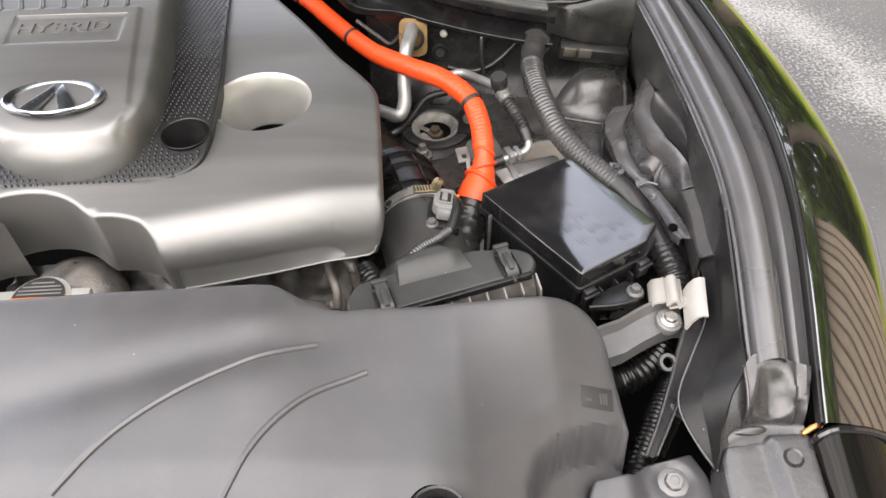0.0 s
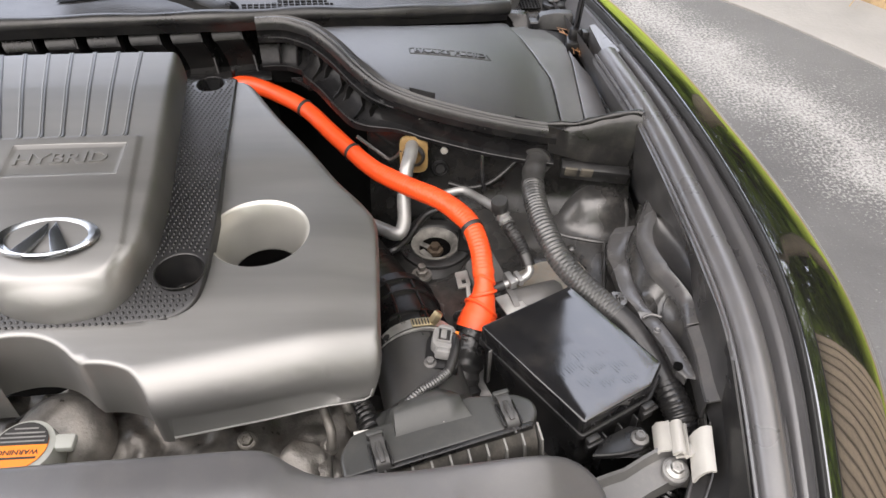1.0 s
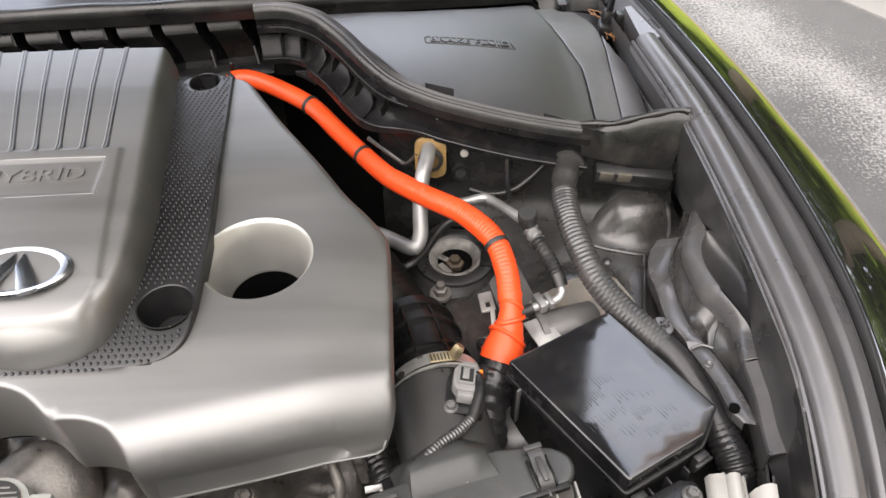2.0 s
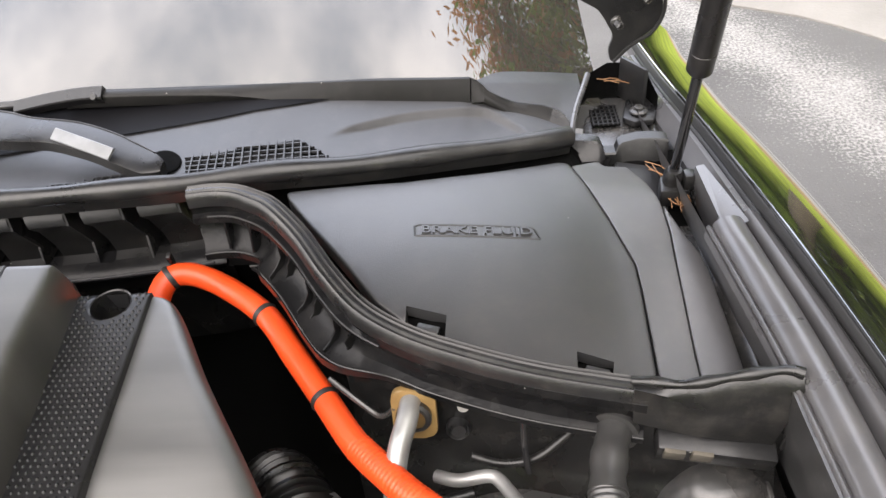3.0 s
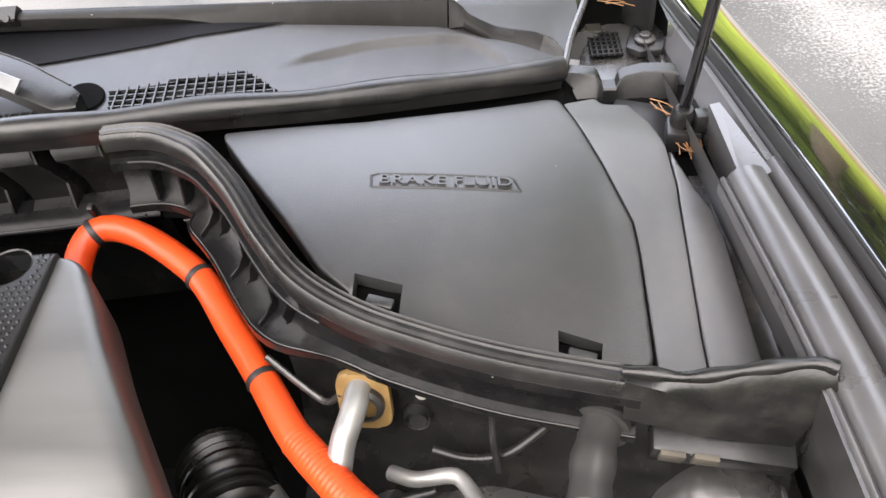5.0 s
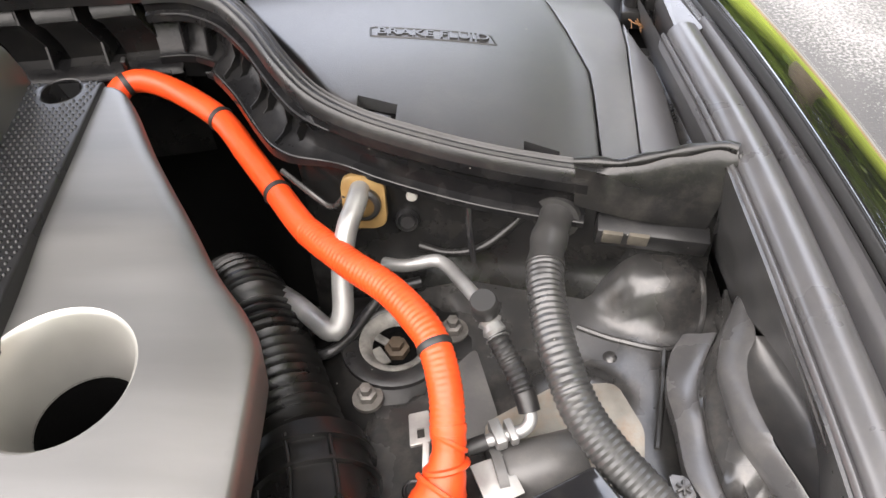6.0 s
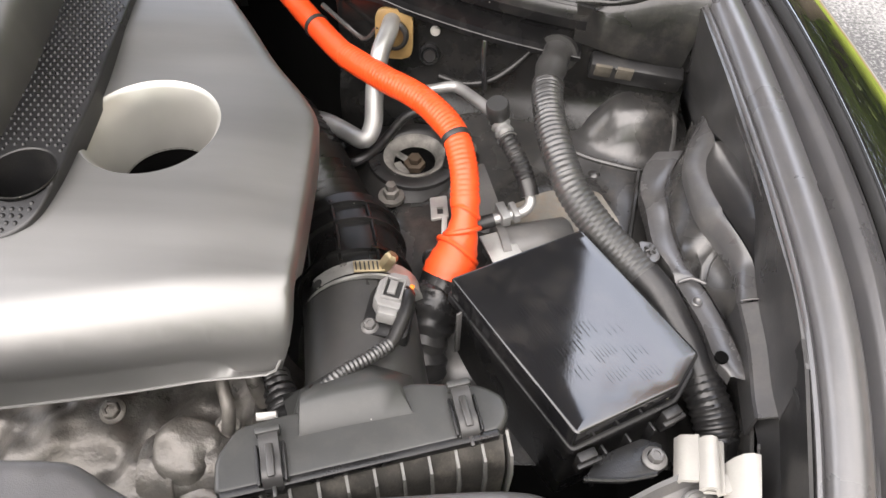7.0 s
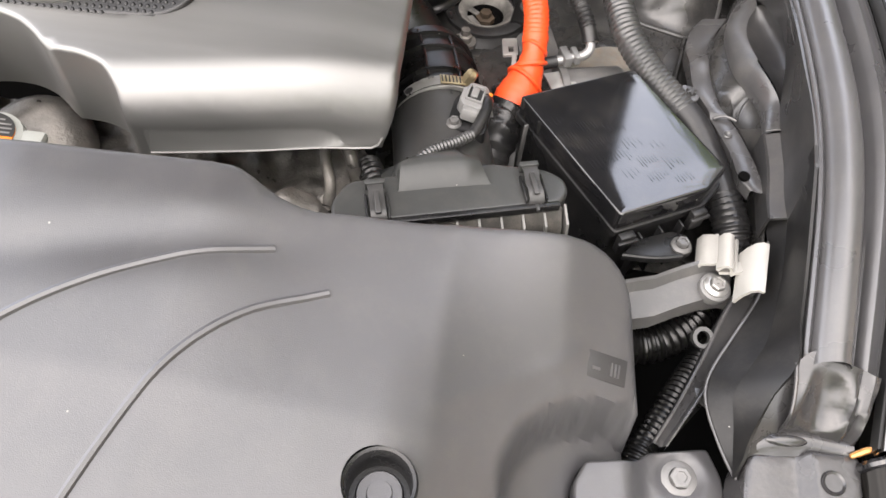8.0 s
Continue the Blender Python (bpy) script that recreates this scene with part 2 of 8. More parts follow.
def smooth_path(pts, step=0.004):
    """A rounded line through the points."""
    p = [Vector(q) for q in pts]
    p = [2 * p[0] - p[1]] + p + [2 * p[-1] - p[-2]]
    out = []
    for a, b, c, d in zip(p, p[1:], p[2:], p[3:]):
        n = max(2, int((c - b).length / step))
        for i in range(n):
            s = i / n
            out.append(0.5 * ((2 * b) + (c - a) * s + (2 * a - 5 * b + 4 * c - d) * s * s + (3 * b - a - 3 * c + d) * s ** 3))
    out.append(p[-2])
    return out


def frames_along(path):
    t0 = (path[1] - path[0]).normalized()
    u = t0.orthogonal().normalized()
    res = []
    for i, p in enumerate(path):
        t = (path[min(i + 1, len(path) - 1)] - path[max(i - 1, 0)]).normalized()
        u = (u - t * u.dot(t)).normalized()
        res.append((p, t, u, t.cross(u)))
    return res


def tube(pts, r, seg=14, step=0.004, ridge=0.0, pitch=0.0, smooth=True, caps=True):
    """A round tube; r is a number or a function of the way along (0 to 1). ridge, pitch: depth and spacing of corrugations."""
    if ridge:
        step = pitch / 4
    path = smooth_path(pts, step) if smooth else [Vector(q) for q in pts]
    bm = bmesh.new()
    rings, run, last = [], 0.0, None
    total = sum((a - b).length for a, b in zip(path, path[1:]))
    for p, t, u, v in frames_along(path):
        if last is not None:
            run += (p - last).length
        last = p
        rr = r(run / total) if callable(r) else r
        if ridge:
            rr += ridge * (0.5 + 0.5 * max(-0.7, min(0.7, math.cos(2 * math.pi * run / pitch))) / 0.7)
        rings.append([bm.verts.new(p + (u * math.cos(a) + v * math.sin(a)) * rr) for a in (2 * math.pi * k / seg for k in range(seg))])
    for a, b in zip(rings, rings[1:]):
        for k in range(seg):
            bm.faces.new((a[k], a[(k + 1) % seg], b[(k + 1) % seg], b[k]))
    if caps:
        bm.faces.new(rings[0][::-1])
        bm.faces.new(rings[-1])
    return bm


def loft(rows, closed=False, caps=False, solid=0.0):
    """A skin over rows of points, each row of equal count."""
    bm = bmesh.new()
    vs = [[bm.verts.new(q) for q in row] for row in rows]
    for a, b in zip(vs, vs[1:]):
        n = len(a)
        for k in range(n if closed else n - 1):
            bm.faces.new((a[k], a[(k + 1) % n], b[(k + 1) % n], b[k]))
    if caps and closed:
        bm.faces.new(vs[0][::-1])
        bm.faces.new(vs[-1])
    if solid:
        bmesh.ops.recalc_face_normals(bm, faces=bm.faces)
        bmesh.ops.solidify(bm, geom=bm.faces[:], thickness=solid)
    return bm


def box(size, m=None, bevel=0.0015, seg=2, taper=1.0):
    bm = bmesh.new()
    bmesh.ops.create_cube(bm, size=1)
    for v in bm.verts:
        k = taper if v.co.z > 0 else 1.0
        v.co = Vector((v.co.x * size[0] * k, v.co.y * size[1] * k, v.co.z * size[2]))
    if bevel:
        bmesh.ops.bevel(bm, geom=bm.edges[:], offset=bevel, segments=seg, profile=0.5, affect="EDGES")
    if m is not None:
        bmesh.ops.transform(bm, matrix=m, verts=bm.verts)
    return bm


def aim(p, d, spin=0.0):
    """A pose at p whose z axis points along d."""
    q = Vector(d).to_track_quat("Z", "Y")
    return Matrix.Translation(p) @ q.to_matrix().to_4x4() @ Matrix.Rotation(radians(spin), 4, "Z")


def lathe(profile, m=None, seg=24):
    """Turns (radius, height) pairs round z."""
    rows = [[Vector((r * math.cos(a), r * math.sin(a), h)) for a in (2 * math.pi * k / seg for k in range(seg))] for r, h in profile]
    bm = loft(rows, True)
    bmesh.ops.remove_doubles(bm, verts=bm.verts, dist=1e-6)
    if m is not None:
        bmesh.ops.transform(bm, matrix=m, verts=bm.verts)
    return bm


def bolt_mesh(m, r=0.006, flange=0.0095, h=0.006):
    """A hexagon bolt with a washer flange, seat at the pose's origin."""
    a = lathe([(0, 0), (flange, 0), (flange, 0.0015), (flange * 0.8, 0.0028), (r, 0.003)], m, 20)
    b = lathe([(r, 0.002), (r, h * 0.9), (r * 0.86, h), (r * 0.55, h), (r * 0.5, h * 0.85), (0, h * 0.85)], m, 6)
    return merge(a, b)


def prism(poly, z0, z1, bevel=0.0015, m=None):
    bm = bmesh.new()
    lo = [bm.verts.new((x, y, z0)) for x, y in poly]
    hi = [bm.verts.new((x, y, z1)) for x, y in poly]
    n = len(poly)
    bm.faces.new(lo[::-1])
    bm.faces.new(hi)
    for k in range(n):
        bm.faces.new((lo[k], lo[(k + 1) % n], hi[(k + 1) % n], hi[k]))
    if bevel:
        bmesh.ops.bevel(bm, geom=bm.edges[:], offset=bevel, segments=2, profile=0.5, affect="EDGES")
    if m is not None:
        bmesh.ops.transform(bm, matrix=m, verts=bm.verts)
    return bm


def round_poly(pts, step=0.006, closed=True):
    """A rounded closed outline through the points (2D)."""
    p = [Vector((*q, 0)) for q in pts]
    out, n = [], len(p)
    for i in range(n):
        a, b, c, d = p[i - 1], p[i], p[(i + 1) % n], p[(i + 2) % n]
        k = max(1, int((c - b).length / step))
        for j in range(k):
            s = j / k
            q = 0.5 * ((2 * b) + (c - a) * s + (2 * a - 5 * b + 4 * c - d) * s * s + (3 * b - a - 3 * c + d) * s ** 3)
            out.append((q.x, q.y))
    return out


def fillet(pts, radius=0.006, step=0.006):
    """A closed outline with rounded corners and straight sides, evenly divided."""
    out, n = [], len(pts)
    for i in range(n):
        a, b, c = (Vector(pts[i - 1]), Vector(pts[i]), Vector(pts[(i + 1) % n]))
        ra = min(radius, (a - b).length * 0.45, (c - b).length * 0.45)
        s, e = b + (a - b).normalized() * ra, b + (c - b).normalized() * ra
        for k in range(5):
            t = k / 4
            out.append(tuple((1 - t) ** 2 * s + 2 * t * (1 - t) * b + t * t * e))
        nxt = Vector(pts[(i + 2) % n])
        rb = min(radius, (b - c).length * 0.45, (nxt - c).length * 0.45)
        f = c + (b - c).normalized() * rb
        k = int((f - e).length / step)
        for j in range(1, k):
            out.append(tuple(e + (f - e) * j / k))
    return out


def inside(px, py, poly):
    r = np.zeros(len(px), bool)
    q = np.array(poly)
    for (x1, y1), (x2, y2) in zip(q, np.roll(q, -1, 0)):
        if y1 == y2:
            continue
        c = ((y1 > py) != (y2 > py)) & (px < (x2 - x1) * (py - y1) / (y2 - y1) + x1)
        r ^= c
    return r


def edge_distance(px, py, poly):
    d = np.full(len(px), 1e9)
    q = np.array(poly)
    for (x1, y1), (x2, y2) in zip(q, np.roll(q, -1, 0)):
        vx, vy = x2 - x1, y2 - y1
        s = np.clip(((px - x1) * vx + (py - y1) * vy) / max(vx * vx + vy * vy, 1e-12), 0, 1)
        d = np.minimum(d, np.hypot(px - x1 - s * vx, py - y1 - s * vy))
    return d


def sheet(outline, height, cell=0.006, round_r=0.006, skirt=0.02, holes=(), hole_skirt=0.0):
    """A moulded panel: the outline filled with a mesh at height(x, y, d), d the distance from the rim; its rim rolls over by round_r and drops by skirt (if negative, down to that height)."""
    from mathutils.geometry import delaunay_2d_cdt
    o = np.array(outline)
    if np.sum(o[:, 0] * np.roll(o[:, 1], -1) - np.roll(o[:, 0], -1) * o[:, 1]) < 0:
        outline = list(outline)[::-1]
        o = np.array(outline)
    x0, y0 = o.min(0)
    x1, y1 = o.max(0)
    gx, gy = np.meshgrid(np.arange(x0, x1, cell), np.arange(y0, y1, cell))
    gx = gx + (np.arange(gx.shape[0]) % 2)[:, None] * cell * 0.5
    px, py = gx.ravel(), gy.ravel()
    tang = np.roll(o, -1, 0) - np.roll(o, 1, 0)
    tang /= np.maximum(np.linalg.norm(tang, axis=1), 1e-9)[:, None]
    inn = np.stack([-tang[:, 1], tang[:, 0]], 1)
    ringx, ringy = [], []
    for f in (0.06, 0.2, 0.42, 0.7, 1.0):
        q = o + inn * f * round_r
        ok = edge_distance(q[:, 0], q[:, 1], outline) > f * round_r * 0.93
        ok &= inside(q[:, 0], q[:, 1], outline)
        ringx.append(q[ok, 0])
        ringy.append(q[ok, 1])
    keep = inside(px, py, outline)
    d = edge_distance(px, py, outline)
    keep &= d > round_r + cell * 0.45
    for h in holes:
        keep &= ~inside(px, py, h)
        keep &= edge_distance(px, py, h) > cell * 0.4
    px, py = np.concatenate([px[keep], *ringx]), np.concatenate([py[keep], *ringy])
    for h in holes:
        ok = ~inside(px, py, h)
        px, py = px[ok], py[ok]
    co = [tuple(q) for q in o]
    edges = [(i, (i + 1) % len(co)) for i in range(len(co))]
    for h in holes:
        s = len(co)
        co += [tuple(q) for q in h]
        edges += [(s + i, s + (i + 1) % len(h)) for i in range(len(h))]
    rim = len(co)
    co += list(zip(px.tolist(), py.tolist()))
    vs, _, fs, ov, _, _ = delaunay_2d_cdt([Vector(c) for c in co], edges, [], 0, 1e-7)
    ax, ay = np.array([v.x for v in vs]), np.array([v.y for v in vs])
    dd = edge_distance(ax, ay, outline)
    base = np.array([height(x, y, q) for x, y, q in zip(ax.tolist(), ay.tolist(), dd.tolist())])
    k = np.clip(1 - dd / max(round_r, 1e-6), 0, 1)
    base = base - round_r * (1 - np.sqrt(1 - k * k))
    fa = np.array([f for f in fs])
    mx, my = ax[fa].mean(1), ay[fa].mean(1)
    ok = inside(mx, my, outline)
    for h in holes:
        ok &= ~inside(mx, my, h)
    bm = bmesh.new()
    bv = [bm.verts.new((x, y, z)) for x, y, z in zip(ax, ay, base)]
    for f in fa[ok]:
        bm.faces.new([bv[i] for i in f])
    first = {}
    for i, src in enumerate(ov):
        for s in src:
            first.setdefault(s, i)
    def drop(ids, depth):
        low = [bm.verts.new(bv[i].co - Vector((0, 0, depth)) if depth > 0 else Vector((bv[i].co.x, bv[i].co.y, min(-depth, bv[i].co.z - 0.002)))) for i in ids]
        n = len(ids)
        for a in range(n):
            b = (a + 1) % n
            if ids[a] != ids[b]:
                try:
                    bm.faces.new((bv[ids[a]], bv[ids[b]], low[b], low[a]))
                except ValueError:
                    pass
    if skirt:
        drop([first[i] for i in range(len(o))], skirt)
    if hole_skirt:
        s = len(o)
        for h in holes:
            drop([first[s + i] for i in range(len(h))], hole_skirt)
            s += len(h)
    loose = [v for v in bm.verts if not v.link_faces]
    bmesh.ops.delete(bm, geom=loose, context="VERTS")
    return bm


def lerp_table(v, table):
    """Linear reading from (key, value) pairs in rising order."""
    if v <= table[0][0]:
        return table[0][1]
    for (a, p), (b, q) in zip(table, table[1:]):
        if v <= b:
            return p + (q - p) * (v - a) / (b - a)
    return table[-1][1]


def smoothstep(a, b, v):
    s = min(1, max(0, (v - a) / (b - a)))
    return s * s * (3 - 2 * s)


def lettering(body, size, depth, m, squeeze=1.0):
    """Raised letters in the built-in font, centred at the pose m."""
    cu = bpy.data.curves.new("letters", "FONT")
    cu.body, cu.size, cu.extrude, cu.align_x, cu.align_y = body, size, depth, "CENTER", "CENTER"
    cu.offset = size * 0.01
    cu.resolution_u = 3
    ob = bpy.data.objects.new("letters", cu)
    me = bpy.data.meshes.new_from_object(ob)
    bm = bmesh.new()
    bm.from_mesh(me)
    bpy.data.objects.remove(ob)
    bmesh.ops.transform(bm, matrix=m @ Matrix.Diagonal((squeeze, 1, 1, 1)), verts=bm.verts)
    return bm


def ellipse(cx, cy, rx, ry, n=40):
    return [(cx + rx * math.cos(2 * math.pi * k / n), cy + ry * math.sin(2 * math.pi * k / n)) for k in range(n)]


# ---- ground and surroundings ----
def road():
    bm = bmesh.new()
    bmesh.ops.create_grid(bm, x_segments=60, y_segments=60, size=60)
    for v in bm.verts:
        v.co.x, v.co.y = v.co.x * abs(v.co.x) / 60 * 1.6, v.co.y * abs(v.co.y) / 60 * 1.6
    ob = single("ground", bm, ASPHALT, "worn grey asphalt driveway with pale scuffed patches", "ground", kind="structure")
    return ob


def asphalt():
    m = bpy.data.materials.new("worn_asphalt")
    m.use_nodes = True
    n, l = m.node_tree.nodes, m.node_tree.links
    b = n["Principled BSDF"]
    co = n.new("ShaderNodeTexCoord")
    def noise_node(scale, detail, rough=0.6):
        t = n.new("ShaderNodeTexNoise")
        t.inputs["Scale"].default_value, t.inputs["Detail"].default_value, t.inputs["Roughness"].default_value = scale, detail, rough
        l.new(co.outputs["Object"], t.inputs["Vector"])
        return t
    a, c, s = noise_node(0.9, 8), noise_node(2.0, 5, 0.65), noise_node(110, 3)
    r1 = n.new("ShaderNodeValToRGB")
    r1.color_ramp.elements[0].position, r1.color_ramp.elements[0].color = 0.35, (0.074, 0.072, 0.071, 1)
    r1.color_ramp.elements[1].position, r1.color_ramp.elements[1].color = 0.68, (0.130, 0.127, 0.124, 1)
    l.new(a.outputs["Fac"], r1.inputs[0])
    mul = n.new("ShaderNodeMath")
    mul.operation = "MULTIPLY"
    worn = n.new("ShaderNodeMapRange")
    worn.inputs[1].default_value, worn.inputs[2].default_value, worn.inputs[3].default_value, worn.inputs[4].default_value = 0.46, 0.72, 0.0, 0.45
    l.new(c.outputs["Fac"], worn.inputs[0])
    # a long streak of worn, pale aggregate beside the car
    def calc(op, a, b=None, d=None):
        t = n.new("ShaderNodeMath")
        t.operation = op
        for k, v in enumerate((a, b, d)):
            if v is None:
                continue
            if isinstance(v, (int, float)):
                t.inputs[k].default_value = v
            else:
                l.new(v, t.inputs[k])
        return t.outputs[0]
    xyz = n.new("ShaderNodeSeparateXYZ")
    l.new(co.outputs["Object"], xyz.inputs[0])
    across = calc("ADD", calc("MULTIPLY", xyz.outputs[0], 0.927), calc("MULTIPLY_ADD", xyz.outputs[1], 0.374, -2.075))
    wander = noise_node(3.2, 6, 0.7)
    off = calc("ABSOLUTE", calc("ADD", across, calc("MULTIPLY_ADD", wander.outputs["Fac"], 0.56, -0.28)))
    streak = n.new("ShaderNodeMapRange")
    streak.inputs[1].default_value, streak.inputs[2].default_value, streak.inputs[3].default_value, streak.inputs[4].default_value = 0.0, 0.34, 0.95, 0.05
    l.new(off, streak.inputs[0])
    grit = noise_node(95, 4, 0.7)
    wear = calc("MAXIMUM", worn.outputs[0], streak.outputs[0])
    l.new(calc("MULTIPLY_ADD", wear, 0.30, grit.outputs["Fac"]), mul.inputs[0])
    mul.inputs[1].default_value = 1.0
    r2 = n.new("ShaderNodeMapRange")
    r2.inputs[1].default_value, r2.inputs[2].default_value = 0.63, 0.84
    l.new(mul.outputs[0], r2.inputs[0])
    mx = n.new("ShaderNodeMix")
    mx.data_type = "RGBA"
    l.new(r2.outputs[0], mx.inputs[0])
    l.new(r1.outputs[0], mx.inputs[6])
    mx.inputs[7].default_value = (0.30, 0.292, 0.28, 1)
    l.new(mx.outputs[2], b.inputs["Base Color"])
    b.inputs["Roughness"].default_value = 0.85
    bp = n.new("ShaderNodeBump")
    bp.inputs["Distance"].default_value = 0.004
    l.new(s.outputs["Fac"], bp.inputs["Height"])
    l.new(bp.outputs[0], b.inputs["Normal"])
    return m


ASPHALT = asphalt()
road()


# ---- car body: rail, fender, hood, glass ----
# inner edge of the fender: y, x, z
EDGE = [(0.10, 0.262, 0.815), (0.24, 0.283, 0.872), (0.30, 0.293, 0.895), (0.35, 0.302, 0.915), (0.40, 0.308, 0.932), (0.45, 0.312, 0.945), (0.5, 0.312, 0.953), (0.6, 0.306, 0.962), (0.7, 0.296, 0.966),
        (0.8, 0.285, 0.964), (0.9, 0.278, 0.953), (1.0, 0.272, 0.94), (1.1, 0.262, 0.927), (1.25, 0.250, 0.915)]
# crest of the rubber lip on the rail
CREST = [(0.10, 0.238, 0.83), (0.24, 0.250, 0.880), (0.30, 0.2575, 0.900), (0.35, 0.2655, 0.916), (0.4, 0.2715, 0.931), (0.45, 0.2740, 0.940), (0.5, 0.2725, 0.946), (0.6, 0.269, 0.954), (0.7, 0.266, 0.956), (0.8, 0.2585, 0.952), (0.85, 0.2555, 0.948), (0.9, 0.2535, 0.943), (1.0, 0.250, 0.93), (1.25, 0.235, 0.90)]


def on(table, y):
    return Vector((lerp_table(y, [(a, b) for a, b, c in table]), y, lerp_table(y, [(a, c) for a, b, c in table])))


def soft_on(table, y):
    v = Vector((0, 0, 0))
    for k in (-2, -1, 0, 1, 2):
        v += on(table, y + k * 0.022)
    v /= 5
    v.y = y
    return v


def span(a, b, step):
    n = max(1, round((b - a) / step))
    return [a + (b - a) * k / n for k in range(n + 1)]


def strip_along(ys, offsets, table=None):
    rows = []
    for y in ys:
        c, e = soft_on(CREST, y), soft_on(EDGE, y)
        rows.append([(c.lerp(e, f)) + Vector((dx, 0, dz)) for f, dx, dz in offsets])
    return rows


rail = thing("fender_rail", "black inner fender rail topped by a grey rubber lip", "car body", (0.262, 0.55, 0.85))
ys = span(0.276, 0.846, 0.012)
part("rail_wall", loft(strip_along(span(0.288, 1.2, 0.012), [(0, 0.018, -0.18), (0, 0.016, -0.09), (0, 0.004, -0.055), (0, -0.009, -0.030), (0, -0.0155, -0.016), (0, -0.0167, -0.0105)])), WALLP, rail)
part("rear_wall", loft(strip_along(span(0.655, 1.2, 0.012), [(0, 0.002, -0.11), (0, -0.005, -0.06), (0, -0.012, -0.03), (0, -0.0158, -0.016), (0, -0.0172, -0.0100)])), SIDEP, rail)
part("rubber_lip", loft(strip_along(ys, [(0, -0.0168, -0.020), (0, -0.0163, -0.0090), (0, -0.0148, -0.0072), (0, -0.0132, -0.0088), (0, -0.0122, -0.0100), (0, -0.0112, -0.0055), (0, -0.008, -0.0016), (0, -0.003, 0.0005), (0, 0.002, 0.001), (0, 0.007, -0.0008), (0, 0.0098, -0.004), (0, 0.0115, -0.010), (0, 0.012, -0.02)])), GREYRUBBER, rail, "weathered grey rubber sealing lip")
part("gutter", loft(strip_along(span(0.276, 0.853, 0.012), [(0, 0.0115, -0.018), (0.40, 0.002, -0.013), (0.48, 0, -0.0085), (0.54, 0, -0.0055), (0.60, 0, -0.0045), (0.68, 0, -0.0062), (0.78, 0, -0.0105), (0.88, 0, -0.0125), (0.92, 0, -0.03)])), GREYRUBBER, rail)
# coloured black for the shadowed gap beside the fender
part("edge_flange", loft(strip_along(span(0.276, 1.2, 0.012), [(0.84, 0, -0.018), (0.88, 0, -0.0155), (0.96, 0, -0.0145), (0.975, 0, -0.03)])), INK, rail)

fin = [(0.2515, 0.928, 0.9365), (0.2580, 0.927, 0.9385), (0.2690, 0.843, 0.9455), (0.2525, 0.838, 0.9385)]
part("fin", loft([[Vector(q) for q in fin], [Vector(q) - Vector((0, 0, 0.03)) for q in fin]], True, True), GREYRUBBER, rail, "pointed rubber end plate")
part("rear_gutter", loft(strip_along(span(0.848, 1.2, 0.012), [(0, 0.004, -0.05), (0.10, 0, -0.022), (0.45, 0, -0.016), (0.60, 0, -0.012), (0.80, 0, -0.014), (0.86, 0, -0.02)])), GREYRUBBER, rail)


def fender_rows(y):
    e = soft_on(EDGE, y)
    swell = lerp_table(y, [(0.1, 1.22), (0.4, 1.17), (0.5, 1.12), (0.7, 1.0), (0.9, 1.04), (1.25, 1.02)])
    prof = [(0.0, -0.030), (0.0, -0.0024), (0.0004, -0.0010), (0.0012, -0.0003), (0.0070, -0.0012), (0.0098, -0.0022), (0.015, -0.0043), (0.024, -0.0082), (0.034, -0.0135), (0.044, -0.0199), (0.054, -0.0274), (0.062, -0.035), (0.074, -0.052), (0.083, -0.080), (0.090, -0.12), (0.098, -0.20), (0.106, -0.32), (0.106, -0.72)]
    return [e + Vector((dx * swell, 0, dz)) for dx, dz in prof]


fender = thing("fender", "glossy black car fender mirroring trees and a brown house", "car fender", (0.36, 0.7, 0.5))
part("skin", loft([fender_rows(y) for y in span(0.236, 1.3, 0.012)]), PAINT, fender)
part("edge_fold", loft([[soft_on(EDGE, y) + Vector(q) for q in ((-0.0014, 0, -0.014), (-0.0014, 0, -0.0046), (-0.0008, 0, -0.0038), (0.0002, 0, -0.0040), (0.0004, 0, -0.012))] for y in span(0.238, 1.3, 0.012)]), INK, fender, "thin black folded flange")

def ribbon_like(pts, r):
    return tube(pts, r, 8, 0.004)


